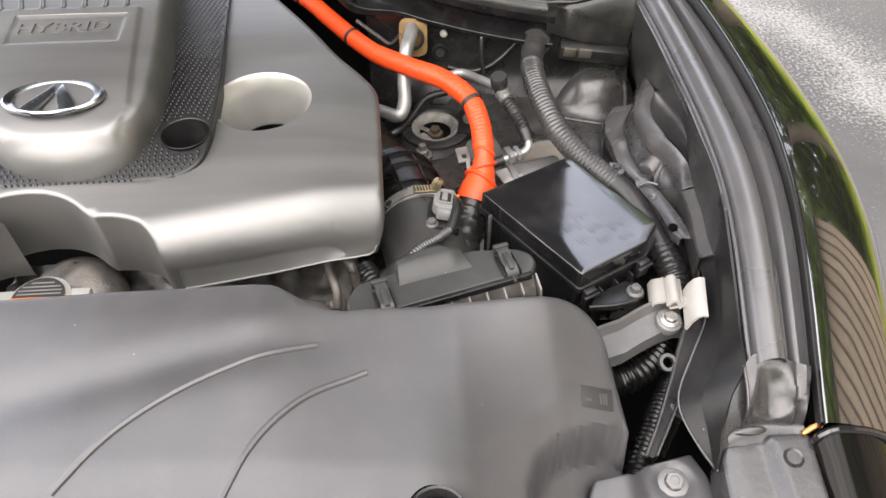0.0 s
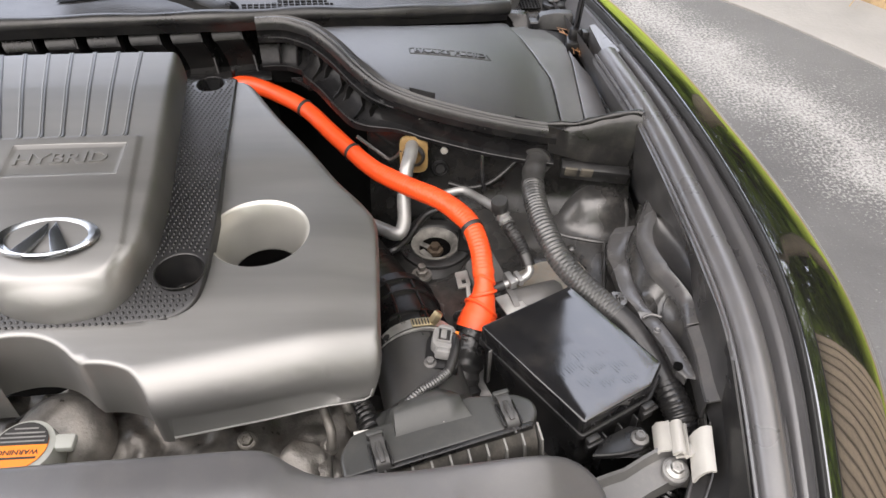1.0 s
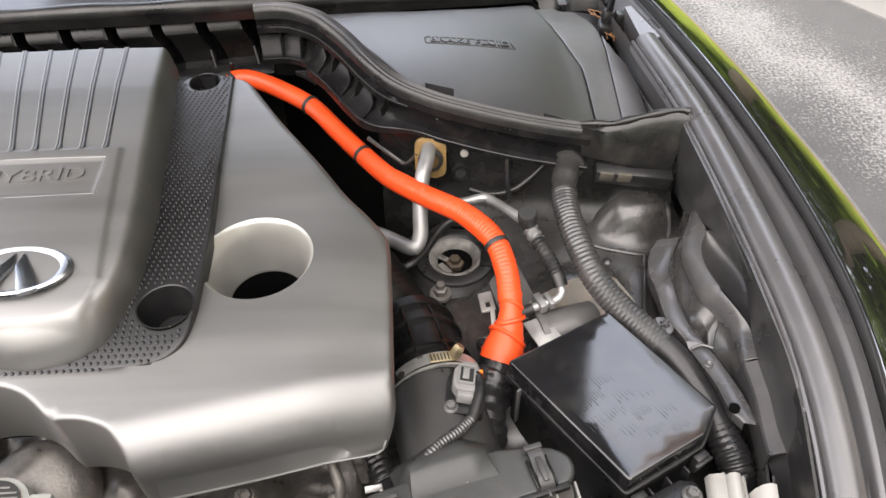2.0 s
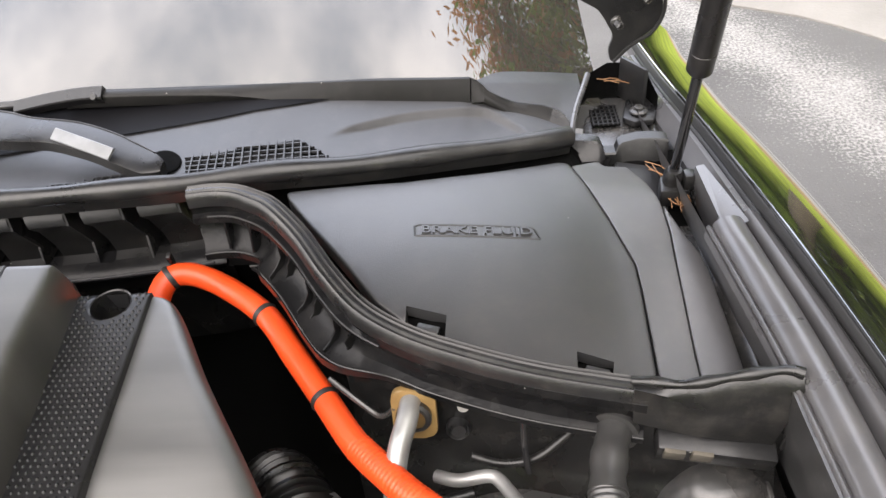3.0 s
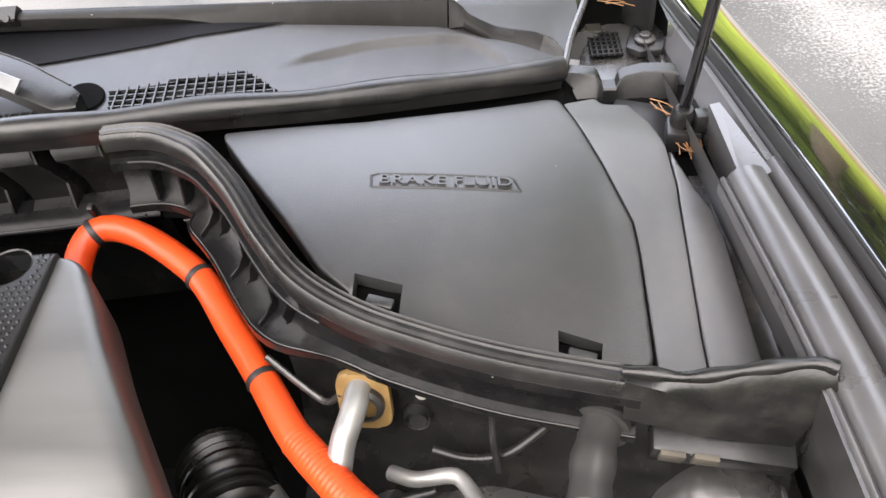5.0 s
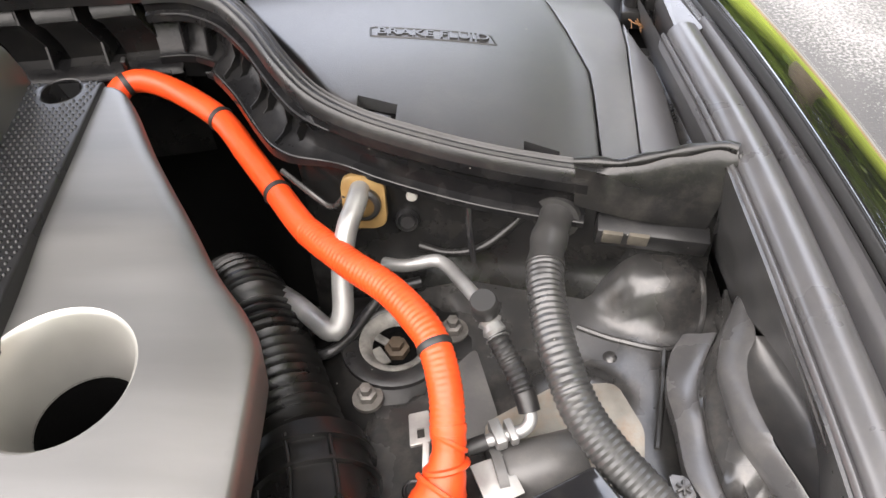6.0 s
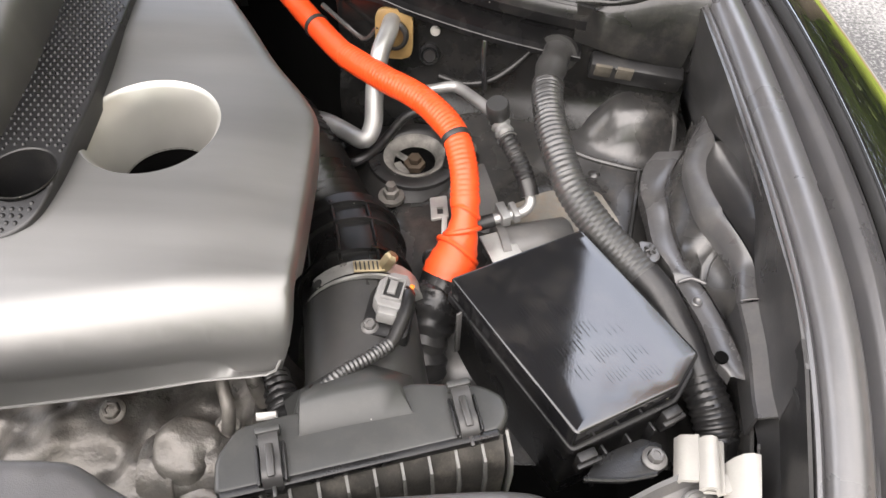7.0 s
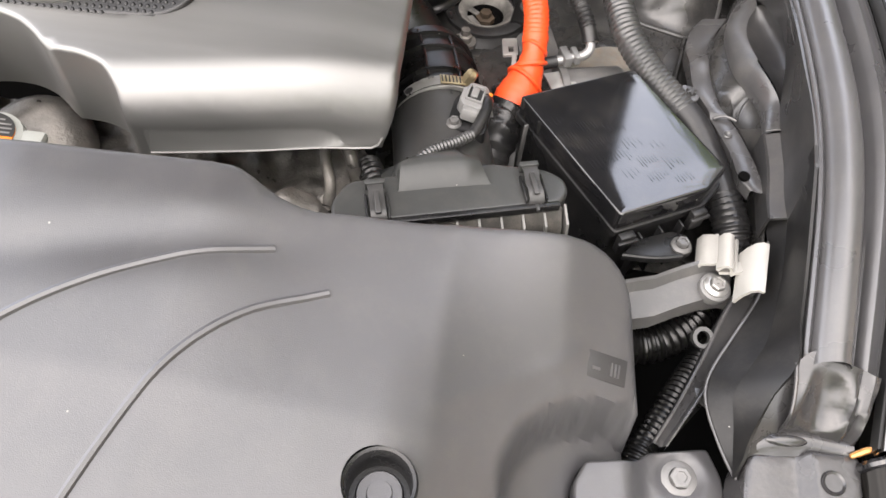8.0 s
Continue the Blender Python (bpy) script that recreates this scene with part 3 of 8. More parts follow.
# hood standing open above the bay
def hood():
    h = thing("hood", "open car hood with a dark insulated underside", "car hood", (-0.28, 0.98, 1.05))
    ang = radians(69)
    d = Vector((0, -math.cos(ang), math.sin(ang)))
    n = Vector((0, -math.sin(ang), -math.cos(ang)))
    rows = []
    for k in range(15):
        s = k / 14
        y0 = Vector((0, 0.995, 1.125)) + d * (1.0 * s) - n * 0.05 * math.sin(math.pi * s * 0.8)
        half = 0.55 - 0.04 * s
        row = []
        for j in range(13):
            f = j / 12 * 2 - 1
            row.append(y0 + Vector((-0.28 + f * half, 0.06 * f * f * (1 - s), 0.0)) + n * (0.05 * f * f + (0.02 if abs(f) == 1 else 0)))
        rows.append(row)
    part("underside", loft(rows, solid=0.02), HOODMAT, h)
    arm = [(0.2178, 1.0723), (0.2206, 1.0502), (0.2105, 1.0413), (0.1966, 1.0314), (0.1880, 1.0230), (0.1822, 1.0166), (0.1789, 1.0287), (0.1834, 1.0397), (0.1732, 1.0573), (0.1692, 1.0628), (0.1494, 1.0751), (0.1259, 1.0852), (0.09, 1.10), (0.09, 1.14), (0.215, 1.14)]
    arm = fillet(arm, 0.006, 0.004)
    fold = [(x, 0.970, z) for x, z in arm]
    part("hinge_arm", loft([fold, [(x, y - 0.004, z + 0.001) for x, y, z in fold]], True, True), BLACK, h, "black bent steel hinge arm")
    part("arm_flange", ribbon_like([(0.2178, 0.964, 1.085), (0.2200, 0.964, 1.060), (0.2125, 0.964, 1.043), (0.1966, 0.965, 1.0320), (0.1840, 0.966, 1.0185)], 0.0016), BLACK, h)
    for k, p in enumerate([(0.1825, 0.960, 1.0565), (0.2021, 0.960, 1.0752)]):
        part("bolt", bolt_mesh(aim(p, (0.3, -0.8, -0.2)), 0.0034, 0.0046, 0.009), APRON, h)


hood()


# windscreen
def windscreen():
    w = thing("windscreen", "curved car windscreen mirroring clouds and a tree", "windscreen", (-0.28, 1.1, 0.97))
    def at(f, s):
        x = -0.30 + f * 0.62
        y = 1.075 + 0.075 * f * f + 0.02 * f ** 4 + s * 0.75
        z = 0.975 - 0.03 * f * f - 0.09 * f ** 4 + s * 0.42 - 0.03 * s * s
        return Vector((x - f * 0.10 * s, y + 0.10 * f * f * s, z))
    rows = [[at(f / 10, s) for f in range(-10, 9)] for s in (-0.050, 0.0, 0.125, 0.25, 0.375, 0.5, 0.625, 0.75, 0.875, 1.0)]
    part("glass", loft(rows), GLASS, w, "", 80)
    low = [at(f / 10, -0.075) + Vector((0, 0, -0.002)) for f in range(-10, 9)]
    hi = [at(f / 10, -0.046) + Vector((0, -0.0015, 0.0015)) for f in range(-10, 9)]
    part("black_border", loft([low, hi]), INK, w)


GLASS = material("dark_glass", (0.036, 0.034, 0.029), 0.015, 0, 0, 900, 0.05, 5, 0.0, spec=0.8)
GLASS.node_tree.nodes["Principled BSDF"].inputs["IOR"].default_value = 1.68
windscreen()


# ---- engine cover ----
def cover_axis(y):
    return -0.278 - 0.1 * (y - 0.506)


def left_axis(y):
    return -0.278 - 0.2 * (y - 0.506)


def cover_u(x, y):
    """Distance from the cover's middle line, folded onto its outer half."""
    m = left_axis(y)
    return (x if x > m else 2 * m - x) - cover_axis(y)


STRIP_HALF = [(0.4505, 0.0), (0.4508, 0.03), (0.452, 0.052), (0.4545, 0.083), (0.459, 0.098), (0.471, 0.1105), (0.496, 0.117), (0.528, 0.120), (0.571, 0.1232), (0.63, 0.125), (0.80, 0.131)]
PANEL_HALF = [(0.4535, 0.0), (0.4543, 0.012), (0.4565, 0.027), (0.4605, 0.040), (0.466, 0.0495), (0.474, 0.0575), (0.484, 0.0635), (0.50, 0.0705), (0.52, 0.0757), (0.56, 0.079), (0.601, 0.0805), (0.70, 0.0785), (0.80, 0.0765)]
COVER_HALF = [(0.4165, 0.0275), (0.4165, 0.035), (0.4150, 0.048), (0.4085, 0.0635), (0.396, 0.0735), (0.3870, 0.0770), (0.3865, 0.086), (0.3885, 0.10), (0.392, 0.120), (0.398, 0.153), (0.407, 0.199), (0.411, 0.232), (0.416, 0.246), (0.426, 0.252), (0.440, 0.2535), (0.470, 0.256), (0.503, 0.259), (0.560, 0.263), (0.580, 0.262), (0.601, 0.2525), (0.629, 0.2333), (0.667, 0.2131), (0.728, 0.180), (0.780, 0.1555), (0.797, 0.143), (0.801, 0.128)]
ARCH = [(-0.3520, 0.4125), (-0.3440, 0.4220), (-0.3330, 0.4340), (-0.3210, 0.4410), (-0.3070, 0.4445), (-0.2950, 0.4450), (-0.2830, 0.4435), (-0.2700, 0.4385), (-0.2590, 0.4310), (-0.2490, 0.4220)]


def mirrored(half, arch=()):
    half = [(q.x, q.y) for q in smooth_path([(y, u, 0) for y, u in half], 0.004)]
    right = [(cover_axis(y) + u, y) for y, u in half]
    left = []
    for y, u in reversed(half):
        if u > 0:
            shift = -0.030 * smoothstep(0.50, 0.43, y) if arch else 0
            left.append((2 * left_axis(y) - cover_axis(y) - u + shift, y))
    return right + left + [(q.x, q.y) for q in smooth_path([(x, y, 0) for x, y in arch], 0.004)] if arch else right + left


def cover_height(x, y, d):
    z = lerp_table(y, [(0.38, 0.927), (0.43, 0.931), (0.48, 0.934), (0.56, 0.936), (0.65, 0.940), (0.80, 0.943)])
    u = cover_u(x, y)
    z -= 0.010 * smoothstep(0.19, 0.27, u)
    s = lerp_table(y, STRIP_HALF)
    z -= 0.016 * (1 - smoothstep(s - 0.010, s - 0.004, u)) * smoothstep(0.453, 0.459, y)
    near = 1 - smoothstep(0.046, 0.115, math.hypot(x + 0.1245, y - 0.5525))
    z += (0.9345 - z) * near
    # the sides roll over, widest along the slanting rear edge
    r = 0.005 + 0.008 * smoothstep(0.55, 0.60, y)
    k = min(1, max(0, 1 - d / r)) * smoothstep(0.15, 0.18, u + 0.12 * max(0, y - 0.6))
    z -= r * 0.85 * (1 - math.sqrt(1 - k * k))
    # the front rolls over towards its lower edge
    k = min(1, max(0, 1 - (y - 0.3690 - 0.186 * u) / 0.032))
    z -= 0.040 * (1 - math.sqrt(1 - k * k))
    return z


cover = thing("engine_cover", "satin champagne metallic engine cover with a black dimpled band", "engine cover", (-0.28, 0.55, 0.90))
well_c, well_r = (-0.1245, 0.5525), 0.0445
cups = [((-0.1815, 0.499), 0.0205), ((-0.2035, 0.788), 0.0155)]
shell = sheet(mirrored(COVER_HALF, ARCH), cover_height, 0.0034, 0.0035, -0.866, [ellipse(*well_c, well_r, well_r, 48)] + [ellipse(*c, r, r, 28) for c, r in cups])
# the skirt: its front leans outwards, its sides draw in and step at a notch
shell_low = [v for v in shell.verts if v.co.z < 0.867 and cover_u(v.co.x, v.co.y) > 0.09]
for v in shell_low:
    ahead = 1 - smoothstep(0.400, 0.446, v.co.y)
    inset = 0.0085 - 0.0050 * smoothstep(0.466, 0.474, v.co.y)
    side = 1 if v.co.x > left_axis(v.co.y) else -1
    v.co = Vector((v.co.x - side * inset * (1 - ahead), v.co.y - 0.0065 * ahead, 0.887 - 0.0065 * ahead))
hem = sorted((tuple(v.co) for v in shell_low if v.co.x > -0.19 and v.co.y < 0.43), key=lambda q: q[0])
part("shell", shell, COVER, cover, "", 50)
part("hem", tube(hem[::2], 0.0009, 6, 0.006), COVER, cover, "thin rolled lower edge")
wz = 0.9348
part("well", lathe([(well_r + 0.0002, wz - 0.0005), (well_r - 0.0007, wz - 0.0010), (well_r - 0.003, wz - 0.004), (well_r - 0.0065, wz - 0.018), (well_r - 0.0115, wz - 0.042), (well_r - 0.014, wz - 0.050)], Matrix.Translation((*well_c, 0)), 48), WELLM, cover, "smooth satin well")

# added near-black tube: the shade under the well is put into its colour
part("well_tube", lathe([(well_r - 0.0138, wz - 0.049), (well_r - 0.013, wz - 0.060), (well_r - 0.013, wz - 0.135), (0, wz - 0.135)], Matrix.Translation((*well_c, 0)), 40), VOID, cover, "near-black tube standing for the shade below the well")
part("well_bracket", box((0.014, 0.034, 0.010), Matrix.Translation((well_c[0] + 0.001, well_c[1] - 0.002, wz - 0.076)) @ pose(0, 0, 0, 25, 10, -32), 0.002), ZINC, cover, "grey bracket down in the hollow")
part("well_bracket", box((0.004, 0.016, 0.016), Matrix.Translation((well_c[0] + 0.006, well_c[1] + 0.007, wz - 0.066)) @ pose(0, 0, 0, 10, 0, -32), 0.001), MIDGREY, cover)


def strip_height(x, y, d):
    return lerp_table(y, [(0.45, 0.9315), (0.47, 0.9375), (0.5, 0.9425), (0.6, 0.9465), (0.8, 0.9475)])


strip = part("dimpled_band", sheet(mirrored(STRIP_HALF), strip_height, 0.008, 0.002, 0.014, [ellipse(*c, r, r, 28) for c, r in cups]), TEXTURED, cover, "black dimpled plastic band")
for c, r in cups:
    z = strip_height(*c, 0)
    part("bolt_cup", lathe([(r + 0.0006, z - 0.0004), (r + 0.0002, z + 0.0003), (r - 0.0008, z - 0.0004), (r - 0.0025, z - 0.014), (r - 0.005, z - 0.03), (0, z - 0.03)], Matrix.Translation((*c, 0)), 28), BLACK, cover)


def dimples():
    verts, faces = [], []
    row = 0
    y = 0.4525
    while y < 0.797:
        s, p = lerp_table(y, STRIP_HALF) - 0.003, lerp_table(y, PANEL_HALF)
        x = 2 * left_axis(y) - cover_axis(y) - s + (row % 2) * 0.00245
        while x < cover_axis(y) + s:
            if (cover_u(x, y) > p or y < 0.4545) and all(math.hypot(x - c[0], y - c[1]) > r + 0.0025 for c, r in cups):
                z = strip_height(x, y, 0)
                i = len(verts)
                q = 0.00150
                for a in range(6):
                    verts.append((x + q * math.cos(a * math.pi / 3), y + q * 1.15 * math.sin(a * math.pi / 3), z - 0.0002))
                for a in range(6):
                    verts.append((x + q * 0.55 * math.cos(a * math.pi / 3), y + q * 0.6 * math.sin(a * math.pi / 3), z + 0.0012))
                for a in range(6):
                    b = (a + 1) % 6
                    faces.append((i + a, i + b, i + 6 + b, i + 6 + a))
                faces.append(tuple(range(i + 6, i + 12)))
            x += 0.0049
        y += 0.0043
        row += 1
    me = bpy.data.meshes.new("dimples")
    base = BASE[cover.name]
    me.from_pydata([(a - base.x, b - base.y, c - base.z) for a, b, c in verts], [], faces)
    for p in me.polygons:
        p.use_smooth = True
    me.materials.append(DIMPLE)
    ob = new("dimple_texture", me)
    ob.parent = cover
    tagged(ob, kind="stuff")


dimples()


def panel_height(x, y, d):
    z = lerp_table(y, [(0.44, 0.958), (0.47, 0.966), (0.50, 0.972), (0.56, 0.980), (0.60, 0.984), (0.63, 0.986), (0.72, 0.988), (0.80, 0.985)])
    u = cover_u(x, y)
    z -= 0.22 * u * u
    k = min(1, max(0, 1 - d / (0.008 + 0.010 * smoothstep(0.50, 0.46, y))))
    z -= 0.022 * (1 - math.sqrt(1 - k * k))
    z -= 0.003 * smoothstep(0.485, 0.455, y)
    # raised shield round the badge
    a = max(abs(u) - 0.058 + 0.12 * max(0, 0.5 - y) * 3, 0.470 - y, y - 0.632)
    z += 0.0024 * (1 - smoothstep(-0.001, 0.0016, a))
    # sunk name plate
    b = max(abs(x + 0.290) - 0.049, abs(y - 0.599) - 0.0205)
    z -= 0.0014 * (1 - smoothstep(-0.0022, 0.0004, b))
    return z


part("centre_panel", sheet(mirrored(PANEL_HALF), panel_height, 0.0024, 0.004, 0.03), COVER, cover, "", 50)
for k in range(7):
    pts = []
    for y in span(0.630, 0.794, 0.012):
        f = (y - 0.634) / 0.163
        x = (-0.245 - 0.0187 * k) * (1 - f) + (-0.269 - 0.0243 * k) * f
        pts.append((x, y, panel_height(x, y, 0.05) - 0.0001))
    # dark tube paints the groove's shadow; the tube beside it catches the highlight
    part("flute", tube([(x, y, z - 0.0005) for x, y, z in pts], 0.0015, 8, 0.012), GROOVE, cover, "dark line for the shadow in a flute")
    part("flute_edge", tube([(x - 0.0026, y, z - 0.0004) for x, y, z in pts], 0.0012, 8, 0.012), COVER, cover)
fr = [(-0.2405, 0.579), (-0.241, 0.620), (-0.29, 0.6205), (-0.3395, 0.6205), (-0.3395, 0.578), (-0.29, 0.578), (-0.2405, 0.579)]
part("plate_frame", tube([(x, y, panel_height(x, y, 0.05) - 0.0006) for x, y in fr], 0.0008, 8, smooth=False), COVER, cover)
tilt = math.degrees(math.atan(0.05))
part("lettering", lettering("HYBRID", 0.0195, 0.0009, Matrix.Translation((-0.2935, 0.6005, panel_height(-0.2935, 0.6005, 0.05) + 0.0004)) @ pose(0, 0, 0, 4, 0, 1), 1.2), COVER, cover, "raised letters")


def badge():
    c = Vector((cover_axis(0.507), 0.507, panel_height(-0.278, 0.507, 0.05) + 0.0006))
    rows = []
    for k in range(40):
        a = 2 * math.pi * k / 40
        o = Vector((math.cos(a), math.sin(a), 0))
        r = []
        for f, h in ((1.0, 0), (0.985, 0.002), (0.93, 0.0032), (0.86, 0.0026), (0.79, 0.0015), (0.775, 0)):
            r.append(c + Vector((o.x * 0.041 * f, o.y * 0.0235 * f, h)))
        rows.append(r)
    rows.append(rows[0])
    part("badge_ring", loft(rows), CHROME, cover, "chrome oval badge ring", 25)
    for s in (1, -1):
        w = [(s * 0.003, 0.017), (s * 0.024, -0.019), (s * 0.011, -0.0235), (s * 0.0005, 0.005)]
        part("badge_wedge", prism(w if s < 0 else w[::-1], 0, 0.0026, 0.0006, Matrix.Translation(c)), CHROME, cover, "chrome wedge")


badge()

# ---- engine metal below the cover's front edge ----
casting = thing("engine_casting", "dusty cast aluminium timing cover below the engine cover", "engine part", (-0.15, 0.40, 0.78))
rough = bmesh.new()
bmesh.ops.create_grid(rough, x_segments=130, y_segments=56, size=0.5)
for v in rough.verts:
    x, y = -0.19 + v.co.x * 0.34, 0.405 + v.co.y * 0.14
    h = 0.817 + 0.011 * noise.noise(Vector((x * 22, y * 22, 1.0))) + 0.008 * noise.noise(Vector((x * 60, y * 60, 3.0))) + 0.012 * (1 - smoothstep(0.018, 0.024, math.hypot(x + 0.086, y - 0.385)))
    h -= 0.05 * smoothstep(-0.055, -0.035, x) + 0.25 * max(0, 0.36 - y)
    v.co = Vector((x, y, h))
part("casting", rough, CAST, casting, "", 60)
part("pulley", lathe([(0, 0.02), (0.012, 0.02), (0.030, 0.014), (0.040, 0.004), (0.042, -0.01), (0.03, -0.012)], aim((-0.287, 0.415, 0.832), (0, -0.35, 1)), 28), CAST, casting)
for p in [(-0.066, 0.402, 0.822), (-0.132, 0.402, 0.838)]:
    part("bolt", bolt_mesh(aim(p, (0, -0.3, 1)), 0.0055, 0.008), CAST, casting)
part("barrel", lathe([(0, -0.003), (0.0225, -0.003), (0.0245, 0), (0.0245, 0.016), (0.0262, 0.0165), (0.0262, 0.0200), (0.0245, 0.0205), (0.0240, 0.044), (0.021, 0.048), (0, 0.048)], aim((-0.110, 0.378, 0.803), (1, 0.06, 0.05)), 30), CAST, casting, "cast aluminium pump body")
part("pipe", tube([(-0.056, 0.432, 0.852), (-0.051, 0.425, 0.850), (-0.048, 0.419, 0.842), (-0.045, 0.416, 0.828)], 0.0050, 12), CAST, casting)
part("pipe", tube([(-0.071, 0.428, 0.850), (-0.068, 0.418, 0.845), (-0.063, 0.405, 0.838), (-0.064, 0.397, 0.826)], 0.0042, 12), CAST, casting)
part("bracket", box((0.0125, 0.0050, 0.003), Matrix.Translation((-0.038, 0.3995, 0.8435)) @ pose(0, 0, 0, 30, 0, 8), 0.0006), ZINC, casting)
part("bracket", box((0.0025, 0.0060, 0.022), Matrix.Translation((-0.0325, 0.4000, 0.833)) @ pose(0, 0, 0, 0, 0, 8), 0.0006), ZINC, casting)
cap = thing("coolant_filler", "grey coolant filler cap with an orange and black warning label", "filler cap", (-0.294, 0.384, 0.86))
part("cap_body", lathe([(0, 0.012), (0.020, 0.012), (0.0245, 0.010), (0.0255, 0.004), (0.0255, -0.012), (0.022, -0.02)], Matrix.Translation((-0.294, 0.384, 0.862)), 30), CAPM, cap)
for s in (1, -1):
    part("ear", box((0.018, 0.014, 0.008), Matrix.Translation((-0.294 + s * 0.029, 0.389, 0.868)), 0.003), CAPM, cap)
part("label", prism(ellipse(-0.294, 0.384, 0.0205, 0.0205, 28), 0.8742, 0.8748, 0), WARN, cap, "orange and black warning label")
half_disc = [(-0.294 + 0.0203 * math.cos(a), 0.3845 + 0.0203 * math.sin(a)) for a in [math.pi * k / 16 for k in range(17)]]
part("label_field", prism(half_disc, 0.8746, 0.8751, 0), INK, cap, "black upper half of the label")
for k, (w, dy) in enumerate([(0.018, 0.0150), (0.030, 0.0110), (0.034, 0.0072), (0.034, 0.0035)]):
    part("print_bar", box((w, 0.0013, 0.0003), Matrix.Translation((-0.294, 0.384 + dy, 0.8753)), 0), GREY, cap)
part("lettering", lettering("WARNING", 0.0058, 0.0002, Matrix.Translation((-0.294, 0.3785, 0.8750)) @ pose(0, 0, 0, 0, 0, 180), 1.1), INK, cap, "black printed letters")
part("print_bar", box((0.030, 0.0018, 0.0003), Matrix.Translation((-0.294, 0.3732, 0.8750)), 0), INK, cap)
# unseen walls, added to block light from the sides of the bay
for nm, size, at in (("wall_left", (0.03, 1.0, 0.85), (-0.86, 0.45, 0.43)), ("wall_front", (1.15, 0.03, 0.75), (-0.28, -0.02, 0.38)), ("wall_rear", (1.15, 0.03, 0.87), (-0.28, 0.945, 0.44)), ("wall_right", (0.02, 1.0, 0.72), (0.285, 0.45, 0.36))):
    single(nm, box(size, Matrix.Translation(at), 0), VOID, "unseen wall added to keep light out of the engine bay", "car body", at, kind="structure")
# floor painted near-black for the shade at the bottom of the bay
single("engine_bay_floor", box((1.2, 1.0, 0.02), Matrix.Translation((-0.28, 0.45, 0.40)), 0), VOID, "near-black engine bay floor, its shade put into the colour", "engine bay", (-0.28, 0.45, 0.4), kind="structure")

# ---- front shroud over the radiator ----
SHROUD_OUT = [(-0.50, 0.31), (-0.49, 0.318), (-0.36, 0.318), (-0.218, 0.322), (-0.158, 0.325), (-0.106, 0.3285), (-0.090, 0.3275), (-0.078, 0.3215), (-0.067, 0.317), (-0.049, 0.3155), (-0.024, 0.320), (0.029, 0.328), (0.098, 0.337), (0.118, 0.338),
              (0.131, 0.334), (0.140, 0.326), (0.145, 0.314), (0.148, 0.291), (0.152, 0.260), (0.157, 0.232), (0.146, 0.229), (0.130, 0.229), (0.124, 0.224), (0.120, 0.214), (0.121, 0.10), (0.116, 0.05), (0.105, 0.04), (-0.49, 0.04), (-0.5, 0.05)]


def shroud_height(x, y, d):
    z = lerp_table(x, [(-0.5, 0.945), (-0.2, 0.944), (-0.1, 0.937), (-0.03, 0.924), (0.03, 0.910), (0.10, 0.882), (0.13, 0.866), (0.157, 0.852)])
    z += 0.34 * (y - 0.268) * smoothstep(0.0, 0.11, x)
    # a soft valley behind the longer rib
    z -= 0.0030 * math.exp(-((y - 0.285 - 0.27 * (x + 0.067)) / 0.016) ** 2) * smoothstep(-0.03, -0.09, x)
    z += (0.010 * smoothstep(0.17, 0.30, y) - 0.002 * smoothstep(0.295, 0.325, y)) * smoothstep(-0.04, -0.10, x)
    z -= 0.10 * max(0, 0.20 - y)
    # sunken corner
    h = math.hypot((x - 0.150) / 0.080, (y - 0.193) / 0.058)
    z -= 0.045 * (1 - smoothstep(0.92, 1.03, h))
    # a low ridge along the faint double line towards the mark
    c = y - 0.223 - 0.66 * (x - 0.035)
    z += 0.0013 * math.exp(-((c + 0.004) / 0.0042) ** 2) * smoothstep(0.01, 0.05, x) * smoothstep(0.118, 0.108, x)
    return z


shroud = thing("radiator_shroud", "large dusty grey-black plastic shroud over the radiator", "shroud", (-0.05, 0.2, 0.85))
sw_c, sw_r = (0.009, 0.172), 0.0175
part("panel", sheet(round_poly(SHROUD_OUT, 0.006), shroud_height, 0.0042, 0.007, 0.035, [ellipse(*sw_c, sw_r, sw_r, 32)]), SHROUD, shroud, "", 50)
z = shroud_height(*sw_c, 0)
part("fastener_well", lathe([(sw_r + 0.001, z - 0.001), (sw_r, z + 0.0012), (sw_r - 0.0015, z + 0.0004), (sw_r - 0.002, z - 0.012), (sw_r - 0.0025, z - 0.02), (0, z - 0.02)], Matrix.Translation((*sw_c, 0)), 32), BLACK, shroud)
part("push_pin", lathe([(0, 0.004), (0.006, 0.004), (0.0065, 0.002), (0.011, 0.002), (0.012, 0), (0.012, -0.002)], Matrix.Translation((*sw_c, z - 0.018)), 24), SHROUD, shroud)


def drape(pts, f, lift=0.0):
    return [(x, y, f(x, y, 0.05) + lift) for x, y in pts]


def fine(pts, step=0.01):
    return [(q.x, q.y) for q in smooth_path([(x, y, 0) for x, y in pts], step)]


part("rib", tube(drape(fine([(-0.031, 0.263), (-0.065, 0.244), (-0.090, 0.218), (-0.106, 0.188), (-0.121, 0.144), (-0.132, 0.10)]), shroud_height, -0.0002), 0.0024, 8, 0.006), SHROUD, shroud, "raised rib")
part("rib", tube(drape(fine([(-0.063, 0.2815), (-0.103, 0.265), (-0.143, 0.2435), (-0.176, 0.217), (-0.20, 0.185)]), shroud_height, -0.0002), 0.0024, 8, 0.006), SHROUD, shroud, "raised rib")
MARK = material("darker_moulding", (0.040, 0.039, 0.040), 0.45)
